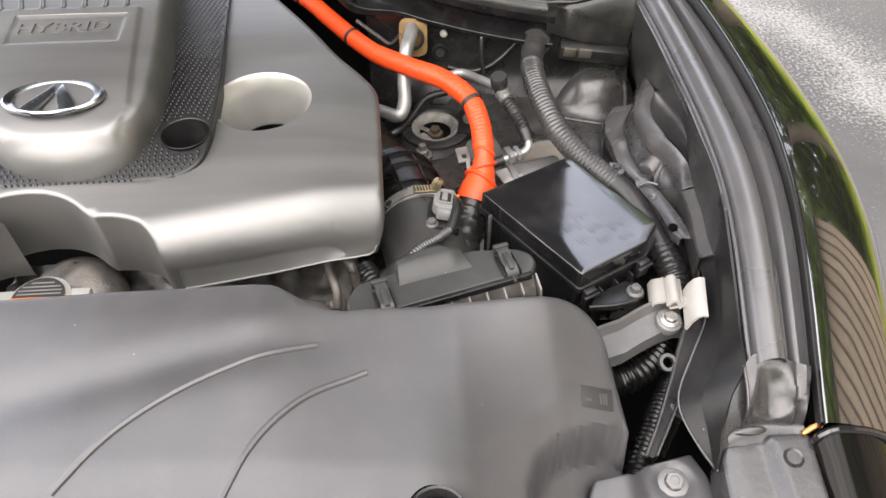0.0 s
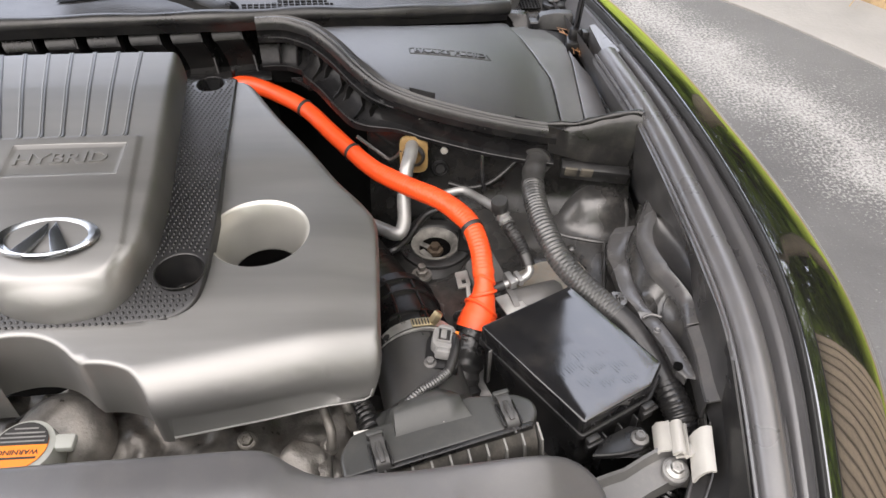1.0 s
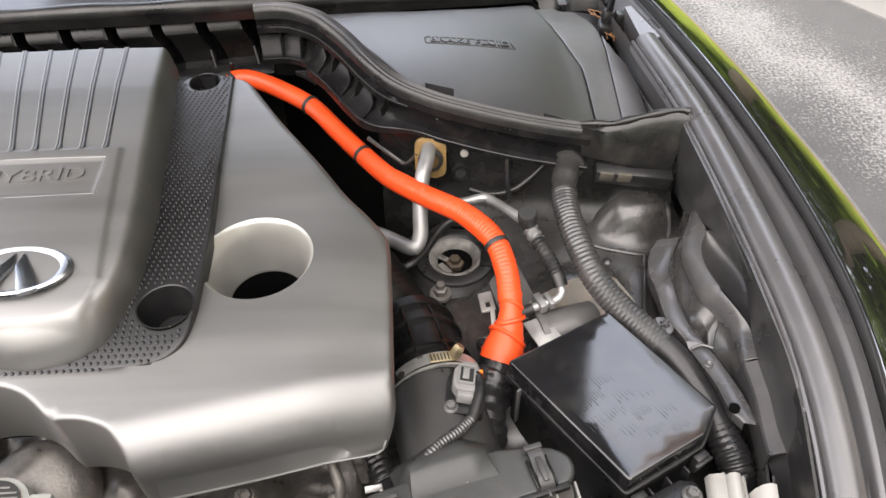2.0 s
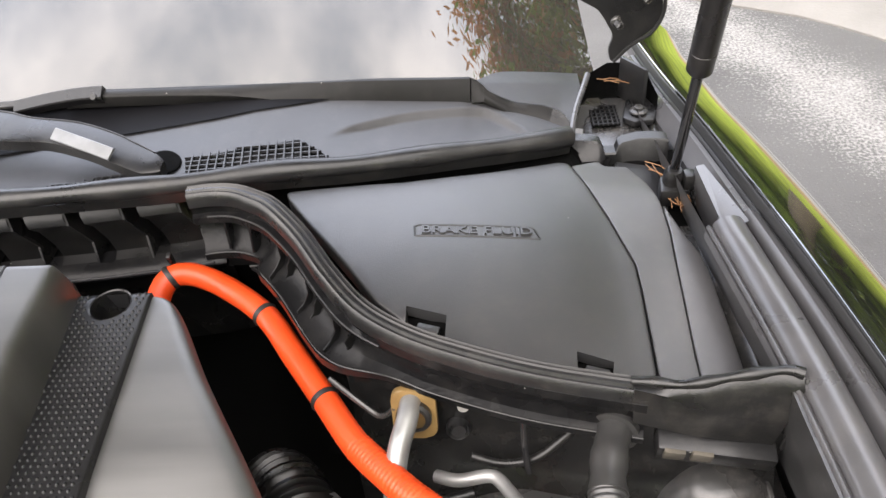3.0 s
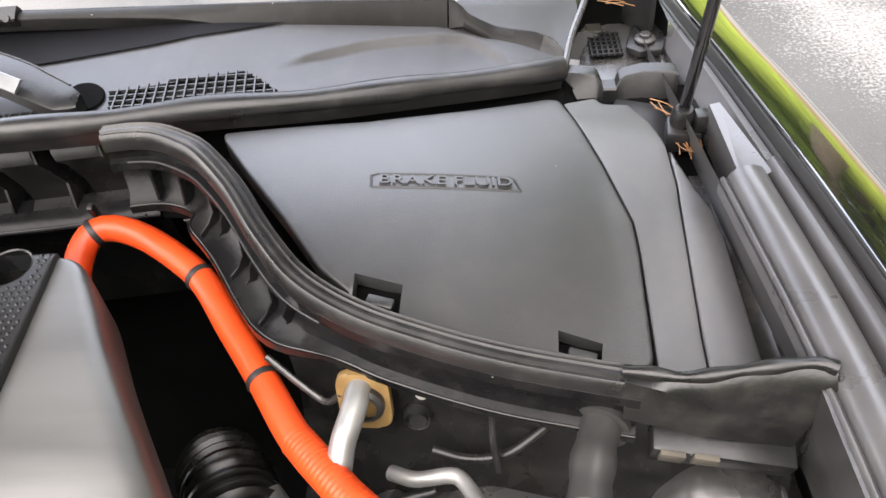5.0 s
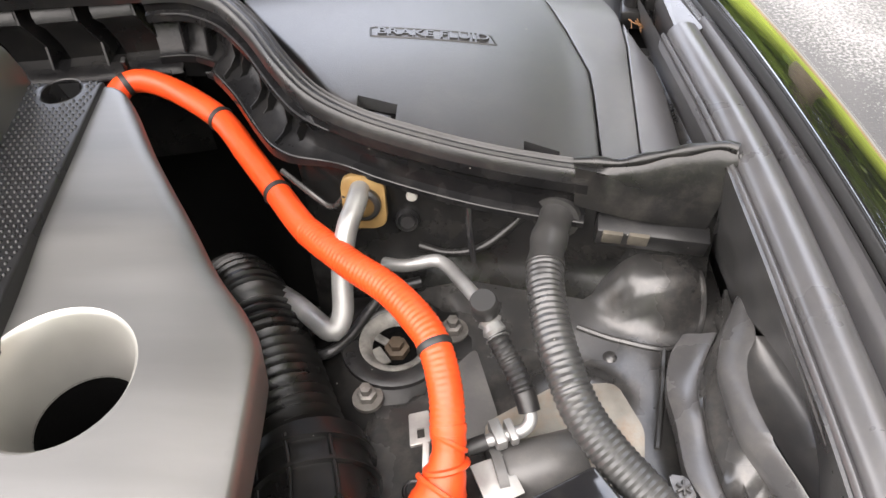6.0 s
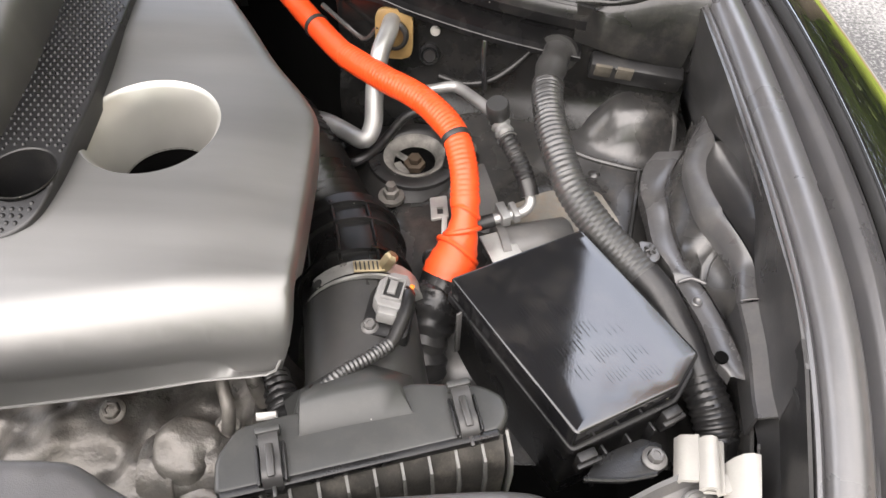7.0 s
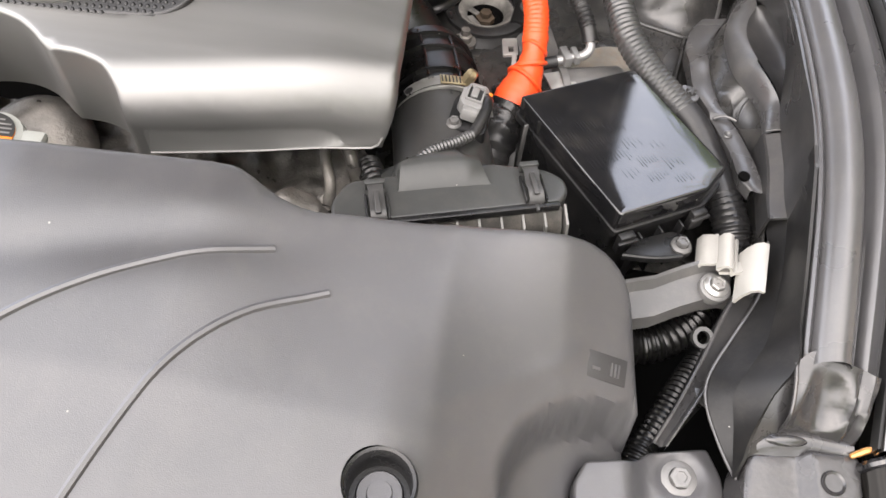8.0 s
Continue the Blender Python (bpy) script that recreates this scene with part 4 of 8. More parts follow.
em = Matrix.Translation((0.1280, 0.2680, shroud_height(0.1280, 0.2680, 0.05) + 0.0002)) @ pose(0, 0, 0, 18, 25, 2)
part("mark_plate", box((0.0305, 0.0160, 0.0008), em, 0.0003), MARK, shroud, "dark moulded mark with unreadable print")
for k in range(3):
    part("mark_bar", box((0.0015, 0.008, 0.0006), em @ Matrix.Translation((0.004 + k * 0.0026, 0, 0.0007)), 0), SHROUD, shroud)
part("mark_bar", box((0.006, 0.002, 0.0006), em @ Matrix.Translation((-0.007, -0.002, 0.0007)), 0), SHROUD, shroud)


# ---- cowl, seals, brake fluid cover ----
SEAL_LINE = [(-0.62, 0.870, 0.976), (-0.42, 0.882, 0.977), (-0.258, 0.892, 0.975), (-0.182, 0.900, 0.972), (-0.109, 0.916, 0.967), (-0.033, 0.929, 0.960), (0.044, 0.952, 0.950), (0.125, 0.976, 0.940), (0.153, 0.988, 0.9355)]
GLASS_LINE = [(-0.62, 1.060, 0.975), (-0.50, 1.048, 0.983), (-0.336, 1.044, 0.985), (-0.139, 1.047, 0.984), (0.055, 1.069, 0.965), (0.12, 1.085, 0.952), (0.165, 1.095, 0.942), (0.186, 1.10, 0.938)]


def cross(line, x):
    y = lerp_table(x, [(a, b) for a, b, c in line])
    z = lerp_table(x, [(a, c) for a, b, c in line])
    return y, z


BASIN = [(-0.075, 0.985), (-0.062, 0.996), (-0.047, 1.006), (-0.026, 1.015), (-0.006, 1.0235), (0.015, 1.0295), (0.037, 1.034), (0.062, 1.0385), (0.075, 1.0400), (0.084, 1.0385), (0.096, 1.031), (0.109, 1.020), (0.121, 1.004)]


def cowl_z(x, y):
    (y0, z0), (y1, z1) = cross(SEAL_LINE, x), cross(GLASS_LINE, x)
    s = (y - y0) / (y1 - y0)
    z = (z0 - 0.010) * (1 - s) + (z1 - 0.012) * s - 0.006 * math.sin(math.pi * min(1, max(0, s)))
    # a shallow basin with a crisp rim
    slope = (lerp_table(x + 0.006, BASIN) - lerp_table(x - 0.006, BASIN)) / 0.012
    rim = (lerp_table(x, BASIN) - y) / math.sqrt(1 + slope * slope)
    return z - 0.0050 * smoothstep(0.0, 0.0065, rim) * smoothstep(-0.075, -0.03, x) * smoothstep(0.128, 0.116, x)


ARMP = material("satin_arm_enamel", (0.012, 0.0118, 0.0115), 0.36, 0, 0.00005, 900, 0.12, 20, 0.06, dust=0.03, spec=0.16)
# near-black: the shade behind the wiper is put into the colour
TROUGH = material("trough_shade_black", (0.005, 0.005, 0.006), 0.55, 0, 0.00005, 900, 0.2, 16, 0.05, spec=0.08)
cowl = thing("windscreen_cowl", "black plastic cowl panel with mesh vents below the windscreen", "cowl", (-0.2, 0.98, 0.95))
rows = []
for x in span(-0.60, 0.176, 0.003):
    y0, y1 = cross(SEAL_LINE, x)[0] - 0.004, cross(GLASS_LINE, x)[0] + 0.02 * smoothstep(0.05, 0.10, x) - 0.004 * smoothstep(0.10, 0.05, x)
    if x > 0.152:
        y0 = max(y0, 1.0 + 4.0 * (x - 0.155))
    rows.append([(x, y0 + (y1 - y0) * k / 72, cowl_z(x, y0 + (y1 - y0) * k / 72)) for k in range(73)])
part("panel", loft(rows), COWL, cowl, "", 55)


def vent(poly, nx, ny, lift):
    """A mesh vent: a near-black sheet for its shade, with crossed bars, clipped to the outline."""
    back = bmesh.new()
    back.faces.new([back.verts.new((x, y, cowl_z(x, y) + lift)) for x, y in poly])
    v = part("vent_shade", back, VOID, cowl, "mesh vent on a near-black sheet for its shade")
    (ax, ay), (bx, by) = poly[0], poly[1]
    dirx = Vector((bx - ax, by - ay)).normalized()
    diry = Vector((-dirx.y, dirx.x))
    q = [(Vector(p) - Vector(poly[0])) for p in poly]
    us, vs = [p.dot(dirx) for p in q], [p.dot(diry) for p in q]
    def clip(o, d):
        hits = []
        for a, b in zip(poly, poly[1:] + poly[:1]):
            a, b = Vector(a), Vector(b)
            e = b - a
            den = d.x * e.y - d.y * e.x
            if abs(den) < 1e-9:
                continue
            w = a - o
            t = (w.x * e.y - w.y * e.x) / den
            s = (w.x * d.y - w.y * d.x) / den
            if 0 <= s <= 1:
                hits.append(t)
        return (min(hits), max(hits)) if len(hits) > 1 else None
    for n, rng, d, o in ((nx, us, diry, dirx), (ny, vs, dirx, diry)):
        for k in range(n + 1):
            f = min(rng) + (max(rng) - min(rng)) * (k + 0.02 * (1 if k == 0 else -1 if k == n else 0)) / n
            base = Vector(poly[0]) + o * f
            h = clip(base, d)
            if h and h[1] - h[0] > 0.004:
                a, b = base + d * h[0], base + d * h[1]
                za, zb = cowl_z(a.x, a.y) + lift + 0.0012, cowl_z(b.x, b.y) + lift + 0.0012
                m = Matrix.Translation(((a.x + b.x) / 2, (a.y + b.y) / 2, (za + zb) / 2)) @ Matrix.Rotation(math.atan2(b.y - a.y, b.x - a.x), 4, "Z") @ Matrix.Rotation(-math.atan2(zb - za, (b - a).length), 4, "Y")
                part("mesh_bar", box(((b - a).length, 0.0012, 0.0024), m, 0), COWL, v)


vent([(-0.181, 0.924), (-0.048, 0.943), (-0.078, 0.969), (-0.093, 0.980), (-0.190, 0.953)], 19, 6, 0.0015)
vent([(-0.330, 0.905), (-0.215, 0.912), (-0.222, 0.934), (-0.298, 0.918)], 15, 4, 0.0015)
rows = []
for k in range(33):
    x = -0.42 + 0.350 * k / 32
    y0 = lerp_table(x, [(-0.42, 0.966), (-0.28, 0.991), (-0.254, 0.995), (-0.177, 1.010), (-0.123, 1.024), (-0.070, 1.039)])
    y1 = max(y0 + 0.001, cross(GLASS_LINE, x)[0] - 0.005)
    rows.append([(x, y0 + (y1 - y0) * f, cowl_z(x, y0 + (y1 - y0) * f) + 0.0018 - 0.0008 * math.sin(math.pi * f)) for f in (0, 0.03, 0.25, 0.5, 0.75, 1.0)])
part("rear_trough", loft(rows), TROUGH, cowl, "black sheet over the cowl for the shade in the rear trough")
# near-black disc above the panel stands for the shade in the hole
pv = [(-0.2085 + 0.0165 * math.cos(a) - 0.004 * math.sin(a), 0.948 + 0.019 * math.sin(a)) for a in (2 * math.pi * k / 28 for k in range(28))]
part("pivot_shade", loft([[(x, y, cowl_z(x, y) + 0.0010) for x, y in pv], [(-0.211 + (x + 0.211) * 0.96, 0.950 + (y - 0.950) * 0.96, cowl_z(x, y) + 0.0022) for x, y in pv], [(-0.211, 0.950, cowl_z(-0.211, 0.950) + 0.0016)] * 28], True), VOID, cowl, "near-black disc for the shade in the wiper pivot hole")
rub = thing("cowl_seal", "black rubber bulb seal along the cowl edge", "seal", (-0.2, 0.92, 0.96))
part("bulb", tube(SEAL_LINE, lambda s: 0.0088 + 0.001 * math.sin(40 * s), 16, 0.008), RUBBER, rub)
part("foot", loft([[(x, y - 0.008, z - 0.004), (x, y - 0.004, z - 0.016), (x, y + 0.004, z - 0.018)] for x, y, z in [tuple(p) for p in smooth_path(SEAL_LINE, 0.012)]]), RUBBER, rub)


def ribbon(pts, width, thick, normal, name=None):
    """A flat bar along points; width lies across, thick along the normal."""
    path = smooth_path(pts, 0.01)
    rows = []
    n0 = Vector(normal).normalized()
    for i, p in enumerate(path):
        t = (path[min(i + 1, len(path) - 1)] - path[max(i - 1, 0)]).normalized()
        side = t.cross(n0).normalized()
        nn = side.cross(t)
        w = (width(i / (len(path) - 1)) if callable(width) else width) / 2
        h = thick / 2
        e = min(h * 0.6, 0.0012)
        rows.append([p + side * a + nn * b for a, b in ((-w, -h), (-w, h - e), (-w + e, h), (w - e, h), (w, h - e), (w, -h))])
    return loft(rows, True, True)


STRIPM = material("worn_strip_metal", (0.22, 0.225, 0.23), 0.42, 0.6, 0.00005, 500, 0.2, 50)
wiper = thing("wiper_arm", "black wiper arm resting along the windscreen base", "wiper", (0.15, 1.02, 0.935))
ARM_TOP = [(-0.331, 1.041, 0.9910), (-0.291, 1.0415, 0.9905), (-0.253, 1.042, 0.9885), (-0.187, 1.044, 0.9850), (-0.119, 1.046, 0.9805), (-0.030, 1.049, 0.9750), (0.033, 1.053, 0.9690), (0.065, 1.056, 0.9660)]
ARM_LOW = [(-0.325, 1.029, 0.9895), (-0.295, 1.029, 0.9885), (-0.246, 1.030, 0.9860), (-0.180, 1.032, 0.9790), (-0.140, 1.034, 0.9715), (-0.110, 1.035, 0.9635), (-0.070, 1.036, 0.9550), (-0.033, 1.038, 0.9500), (0.017, 1.041, 0.9455), (0.063, 1.044, 0.9420)]


def arm_skin(top, low, n, back=0.012):
    """A pressed arm: a face between two lines, rolled along both and closed behind."""
    a, b = even_line(top, n), even_line(low, n)
    rows = []
    for k, (p, q) in enumerate(zip(a, b)):
        d = (q - p).normalized()
        t = (a[min(k + 1, n - 1)] - a[max(k - 1, 0)]).normalized()
        out = t.cross(d).normalized()
        if out.y > 0:
            out = -out
        rows.append([p - out * back, p - out * 0.0016, p + d * 0.0012, p.lerp(q, 0.5) + out * 0.0012, q - d * 0.0012, q - out * 0.0016, q - out * back])
    return loft(rows, True, True)


def even_line(pts, n):
    p = smooth_path(pts, 0.001)
    return [p[round(i * (len(p) - 1) / (n - 1))] for i in range(n)]


part("arm", arm_skin(ARM_TOP, ARM_LOW, 50), ARMP, wiper, "", 45)
part("arm_joint", arm_skin([(0.0660, 1.056, 0.9655), (0.0715, 1.0560, 0.9625), (0.0770, 1.0550, 0.9580)], [(0.0645, 1.044, 0.9425), (0.0705, 1.0435, 0.9440), (0.0770, 1.0430, 0.9445)], 8), ARMP, wiper)
part("elbow", arm_skin([(0.0772, 1.0550, 0.9580), (0.082, 1.052, 0.9530), (0.093, 1.050, 0.9470), (0.105, 1.048, 0.9415), (0.120, 1.0465, 0.9385), (0.134, 1.045, 0.9365), (0.144, 1.042, 0.9335)], [(0.0772, 1.0430, 0.9445), (0.090, 1.040, 0.9385), (0.104, 1.037, 0.9300), (0.116, 1.033, 0.9240), (0.128, 1.029, 0.9200), (0.137, 1.025, 0.9185)], 30), ARMP, wiper, "", 45)
part("pivot_cap", arm_skin([(0.1435, 1.0425, 0.9340), (0.150, 1.040, 0.9320), (0.156, 1.035, 0.9280), (0.1595, 1.030, 0.9245)], [(0.1365, 1.0250, 0.9190), (0.143, 1.021, 0.9180), (0.150, 1.0190, 0.9180), (0.1560, 1.0205, 0.9190)], 14), BLACK, wiper, "rounded black pivot cap")
part("blade", ribbon([(-0.40, 1.041, 0.979), (-0.27, 1.047, 0.976), (-0.137, 1.052, 0.970), (0.02, 1.062, 0.957)], 0.008, 0.010, (0, -0.5, 0.86)), RUBBER, wiper)
part("blade_bracket", ribbon([(-0.372, 1.028, 0.983), (-0.335, 1.032, 0.9870), (-0.306, 1.034, 0.9885), (-0.285, 1.034, 0.9885)], 0.014, 0.010, (0, -0.5, 0.86)), BLACK, wiper)
part("bracket_pin", lathe([(0, 0.004), (0.003, 0.004), (0.0036, 0.002), (0.0036, -0.003)], aim((-0.292, 1.029, 0.9880), (0, -0.7, 0.7)), 12), INK, wiper)
part("trim_strip", ribbon([(-0.277, 1.030, 0.9680), (-0.213, 1.034, 0.9700), (-0.154, 1.0375, 0.9700)], 0.0040, 0.002, (0, -0.55, 0.83)), STRIPM, wiper, "bright metal strip")
wiper2 = thing("wiper_arm", "black wiper arm with a bright metal strip on the cowl", "wiper", (-0.21, 0.92, 0.975))
upper = smooth_path([(-0.42, 1.010, 1.000), (-0.360, 0.995, 0.999), (-0.330, 0.984, 0.997), (-0.284, 0.976, 0.993), (-0.245, 0.960, 0.988), (-0.226, 0.9485, 0.985), (-0.206, 0.937, 0.981), (-0.1965, 0.9285, 0.978)], 0.004)
lower = [(-0.42, 0.968, 0.992), (-0.360, 0.960, 0.991), (-0.334, 0.957, 0.990), (-0.306, 0.955, 0.988), (-0.269, 0.942, 0.984), (-0.245, 0.931, 0.980), (-0.213, 0.9165, 0.975), (-0.1975, 0.9185, 0.975)]
lower = smooth_path(lower, 0.004)
pairs = [(upper[round(k * (len(upper) - 1) / 40)], lower[round(k * (len(lower) - 1) / 40)]) for k in range(41)]
part("arm", loft([[a + Vector((0, 0.001, -0.012)), a + Vector((0, 0.0005, -0.001)), a.lerp(b, 0.06), b.lerp(a, 0.06), b + Vector((0, -0.0005, -0.001)), b + Vector((0, -0.001, -0.010))] for a, b in pairs], True, True), BLACK, wiper2, "", 40)
part("arm_rim", tube([a + Vector((0, 0, -0.0004)) for a, b in pairs[8:40:2]], 0.0008, 7, 0.008), COWL, wiper2)
part("trim_strip", ribbon([(-0.300, 0.9585, 0.9935), (-0.268, 0.9435, 0.9895), (-0.2405, 0.9310, 0.9855)], 0.0115, 0.002, (0.2, -0.7, 0.75)), STRIPM, wiper2, "bright metal strip")

# brake fluid cover and the panels beside it
COVER_PLANE = (0.9077, -0.1235, 0.0402)


def brake_z(x, y, d=0):
    z = COVER_PLANE[0] + COVER_PLANE[1] * x + COVER_PLANE[2] * y
    return z + 0.009 * max(0, 1 - ((x - 0.03) / 0.14) ** 2) * max(0, 1 - ((y - 0.82) / 0.14) ** 2)


bc = thing("brake_fluid_cover", "pebbled black plastic brake fluid access cover", "cover", (0.06, 0.84, 0.93))
OUT = [(-0.090, 0.901), (0.006, 0.916), (0.083, 0.938), (0.140, 0.958), (0.149, 0.957), (0.160, 0.929), (0.1725, 0.887), (0.1855, 0.832), (0.1855, 0.805), (0.1815, 0.725), (0.16, 0.715), (0.105, 0.722), (0.05, 0.7335), (0.021, 0.753), (-0.006, 0.777), (-0.030, 0.812), (-0.064, 0.858), (-0.088, 0.893)]
W1 = [(0.0155, 0.7735), (0.0435, 0.7665), (0.0425, 0.7455), (0.0155, 0.7545)]
W2 = [(0.1305, 0.7425), (0.1545, 0.736), (0.1525, 0.7235), (0.1295, 0.7285)]
part("panel", sheet(fillet(OUT, 0.006, 0.006), brake_z, 0.006, 0.0022, 0.012, [W1, W2], 0.010), PANEL, bc, "", 50)
for w in (W1, W2):
    cx, cy = sum(p[0] for p in w) / 4, sum(p[1] for p in w) / 4
    part("latch_floor", prism([(cx + (x - cx) * 1.02, cy + (y - cy) * 1.02) for x, y in w], brake_z(cx, cy) - 0.0125, brake_z(cx, cy) - 0.0095, 0), VOID, bc)
    ang = math.degrees(math.atan2(w[1][1] - w[0][1], w[1][0] - w[0][0]))
    part("latch", box((0.016, 0.0075, 0.0055), Matrix.Translation((cx + 0.001, cy - 0.0025, brake_z(cx, cy) - 0.0065)) @ pose(0, 0, 0, 0, 7, ang), 0.001), PANEL, bc)

# black outline: shadow of the sunken name slot is put into its colour
slot = [(0.0180, 0.8560), (0.0215, 0.8578), (0.1075, 0.8622), (0.1110, 0.8605), (0.1150, 0.8495), (0.0190, 0.8450)]
for k, (a, b) in enumerate(zip(slot, slot[1:] + slot[:1])):
    pts = [(a[0] + (b[0] - a[0]) * s / 8, a[1] + (b[1] - a[1]) * s / 8) for s in range(9)]
    part("name_recess_shade", tube([(x, y, brake_z(x, y) - 0.0002) for x, y in pts], 0.0010, 6, 0.02), INK, bc)
lm = Matrix.Translation((0.0665, 0.8535, brake_z(0.0665, 0.8535) + 0.0001)) @ Matrix.Rotation(radians(3.0), 4, "Z") @ Matrix.Rotation(0.145, 4, "Y") @ Matrix.Rotation(0.03, 4, "X")
part("lettering", lettering("BRAKE FLUID", 0.0118, 0.0012, lm, 1.26), PANEL, bc, "raised moulded letters")


def side_z(x, y, d=0):
    return brake_z(x, y) - 0.001 - 30 * max(0, x - 0.233) ** 2 - 0.010 * smoothstep(0.915, 0.980, y)


sc = thing("cowl_side_panel", "black plastic filler panel beside the brake fluid cover", "panel", (0.2, 0.84, 0.9))
A = [(0.1525, 0.966), (0.178, 0.976), (0.183, 0.968), (0.203, 0.968), (0.213, 0.943), (0.2205, 0.910), (0.2205, 0.870), (0.2190, 0.853), (0.2110, 0.746), (0.2095, 0.712), (0.1830, 0.718), (0.1868, 0.805), (0.1868, 0.832), (0.1737, 0.8875), (0.1612, 0.9295)]
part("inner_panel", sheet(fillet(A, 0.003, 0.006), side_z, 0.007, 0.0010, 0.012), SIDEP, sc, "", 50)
B = [(0.2222, 0.905), (0.2240, 0.902), (0.2323, 0.8664), (0.2402, 0.848), (0.2428, 0.8267), (0.2430, 0.785), (0.2425, 0.745), (0.2425, 0.70), (0.2106, 0.712), (0.2121, 0.746), (0.2201, 0.853), (0.2216, 0.870)]
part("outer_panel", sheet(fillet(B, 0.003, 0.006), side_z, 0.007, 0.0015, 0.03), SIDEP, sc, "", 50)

part("gap_floor", loft([[(0.232, y, 0.888), (0.2405, y, 0.8905), (0.2480, y, 0.8900), (0.2560, y, 0.896), (0.2580, y, 0.910)] for y in span(0.70, 0.905, 0.02)]), APRON, sc, "dusty slot floor beside the rail")


def well_front(x):
    return lerp_table(x, [(-0.16, 0.889), (-0.124, 0.886), (-0.090, 0.868), (-0.065, 0.840), (-0.040, 0.803), (-0.014, 0.772), (0.020, 0.750), (0.062, 0.735), (0.102, 0.725), (0.142, 0.719), (0.26, 0.70)])


# added sheets: the gap's shade is put into their near-black colour
well = thing("cowl_well", "near-black sheets filling the shaded gap under the brake fluid cover", "car body", (0.05, 0.85, 0.88))
well_rows = [[(x, cross(SEAL_LINE, x)[0] + 0.004, cross(SEAL_LINE, x)[1] - 0.012) if x < 0.16 else (x, 1.0, 0.905), (x, cross(SEAL_LINE, x)[0] + 0.008, 0.915) if x < 0.16 else (x, 0.99, 0.90), (x, max(cross(SEAL_LINE, x)[0] - 0.06, well_front(x) + 0.004), 0.903) if x < 0.16 else (x, 0.93, 0.89), (x, well_front(x), 0.890)] for x in span(-0.155, 0.262, 0.012)]
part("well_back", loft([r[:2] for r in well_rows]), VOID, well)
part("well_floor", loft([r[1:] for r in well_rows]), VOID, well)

# hinge tray at the windscreen corner
tray = thing("hinge_tray", "dusty black tray with a hinge and a small mesh vent", "car body", (0.2, 1.03, 0.89))
part("floor", sheet(fillet([(0.158, 0.985), (0.245, 0.985), (0.252, 1.03), (0.250, 1.12), (0.192, 1.14), (0.183, 1.09)], 0.004, 0.01), lambda x, y, d: 0.897 + 0.12 * max(0, y - 1.06), 0.01, 0.003, 0.03), APRON, tray)
part("step", box((0.05, 0.06, 0.028), Matrix.Translation((0.213, 0.955, 0.887)) @ pose(0, 0, 0, 4, 6, -12), 0.003), BLACK, tray)
foam = [(0.150, 1.010, 0.917), (0.155, 1.009, 0.918), (0.181, 1.003, 0.918), (0.184, 0.999, 0.917), (0.187, 0.992, 0.912), (0.197, 0.991, 0.912), (0.200, 0.995, 0.917), (0.204, 0.997, 0.919), (0.219, 1.000, 0.920), (0.230, 0.998, 0.921), (0.241, 0.994, 0.922), (0.245, 0.993, 0.921)]
part("foam_block", loft([[(x, 0.9885, 0.893), (x, y - 0.0012, z - 0.0015), (x, y, z), (x, y + 0.012, z), (x, y + 0.014, 0.892)] for x, y, z in foam]), BLACK, tray, "grey foam sealing block", 30)
# near-black backing puts the mesh's shade into colour
part("mesh_backing", box((0.028, 0.038, 0.0012), Matrix.Translation((0.199, 1.074, 0.9008)), 0), VOID, tray)
for k in range(6):
    part("mesh_bar", box((0.028, 0.0012, 0.002), Matrix.Translation((0.199, 1.057 + k * 0.0068, 0.902)), 0), BLACK, tray)
    part("mesh_bar", box((0.0012, 0.038, 0.002), Matrix.Translation((0.1865 + k * 0.0048, 1.074, 0.902)), 0), BLACK, tray)
hinge = thing("hinge", "black steel hood hinge bolted to the tray", "hinge", (0.232, 1.066, 0.905))
part("plate", prism([(0.215, 1.06), (0.225, 1.05), (0.245, 1.052), (0.252, 1.075), (0.245, 1.10), (0.228, 1.11)], 0.900, 0.907, 0.002), BLACK, hinge)
part("bolt", bolt_mesh(aim((0.232, 1.066, 0.909), (0, 0, 1)), 0.005, 0.0090), CLIPM, hinge)
part("upright", prism([(0.236, 1.075), (0.240, 1.073), (0.222, 1.108), (0.217, 1.106)], 0.905, 0.950, 0.001), BLACK, hinge)
# near-black sheet stands for the deep shade behind the hinge
part("dark_back", loft([[(x, y, 0.893), (x, y + 0.004, z)] for x, y, z in ((0.172, 1.078, 0.925), (0.185, 1.098, 0.935), (0.205, 1.106, 0.942), (0.228, 1.104, 0.942), (0.245, 1.092, 0.932), (0.252, 1.07, 0.92))]), VOID, tray, "near-black sheet for the shade behind the hinge")
part("side_seal", tube([(0.158, 1.012, 0.921), (0.166, 1.045, 0.928), (0.178, 1.080, 0.934), (0.184, 1.098, 0.937)], 0.0030, 8), GREYRUBBER, tray, "pale grey rubber edge")

STRUT = material("satin_strut_enamel", (0.014, 0.013, 0.013), 0.30, 0, 0, 900, 0.1, 16, 0.05, dust=0.05)
strut = thing("gas_strut", "black gas strut holding the hood open", "gas strut", (0.236, 0.936, 0.920))
s0, s1, s2 = Vector((0.2363, 0.9360, 0.9230)), Vector((0.2357, 0.9077, 1.036)), Vector((0.2346, 0.8545, 1.251))
part("rod", tube([s0, s1 + (s1 - s0) * 0.05], 0.0042, 14, smooth=False), GLOSSY, strut)
axis = (s2 - s1).normalized()
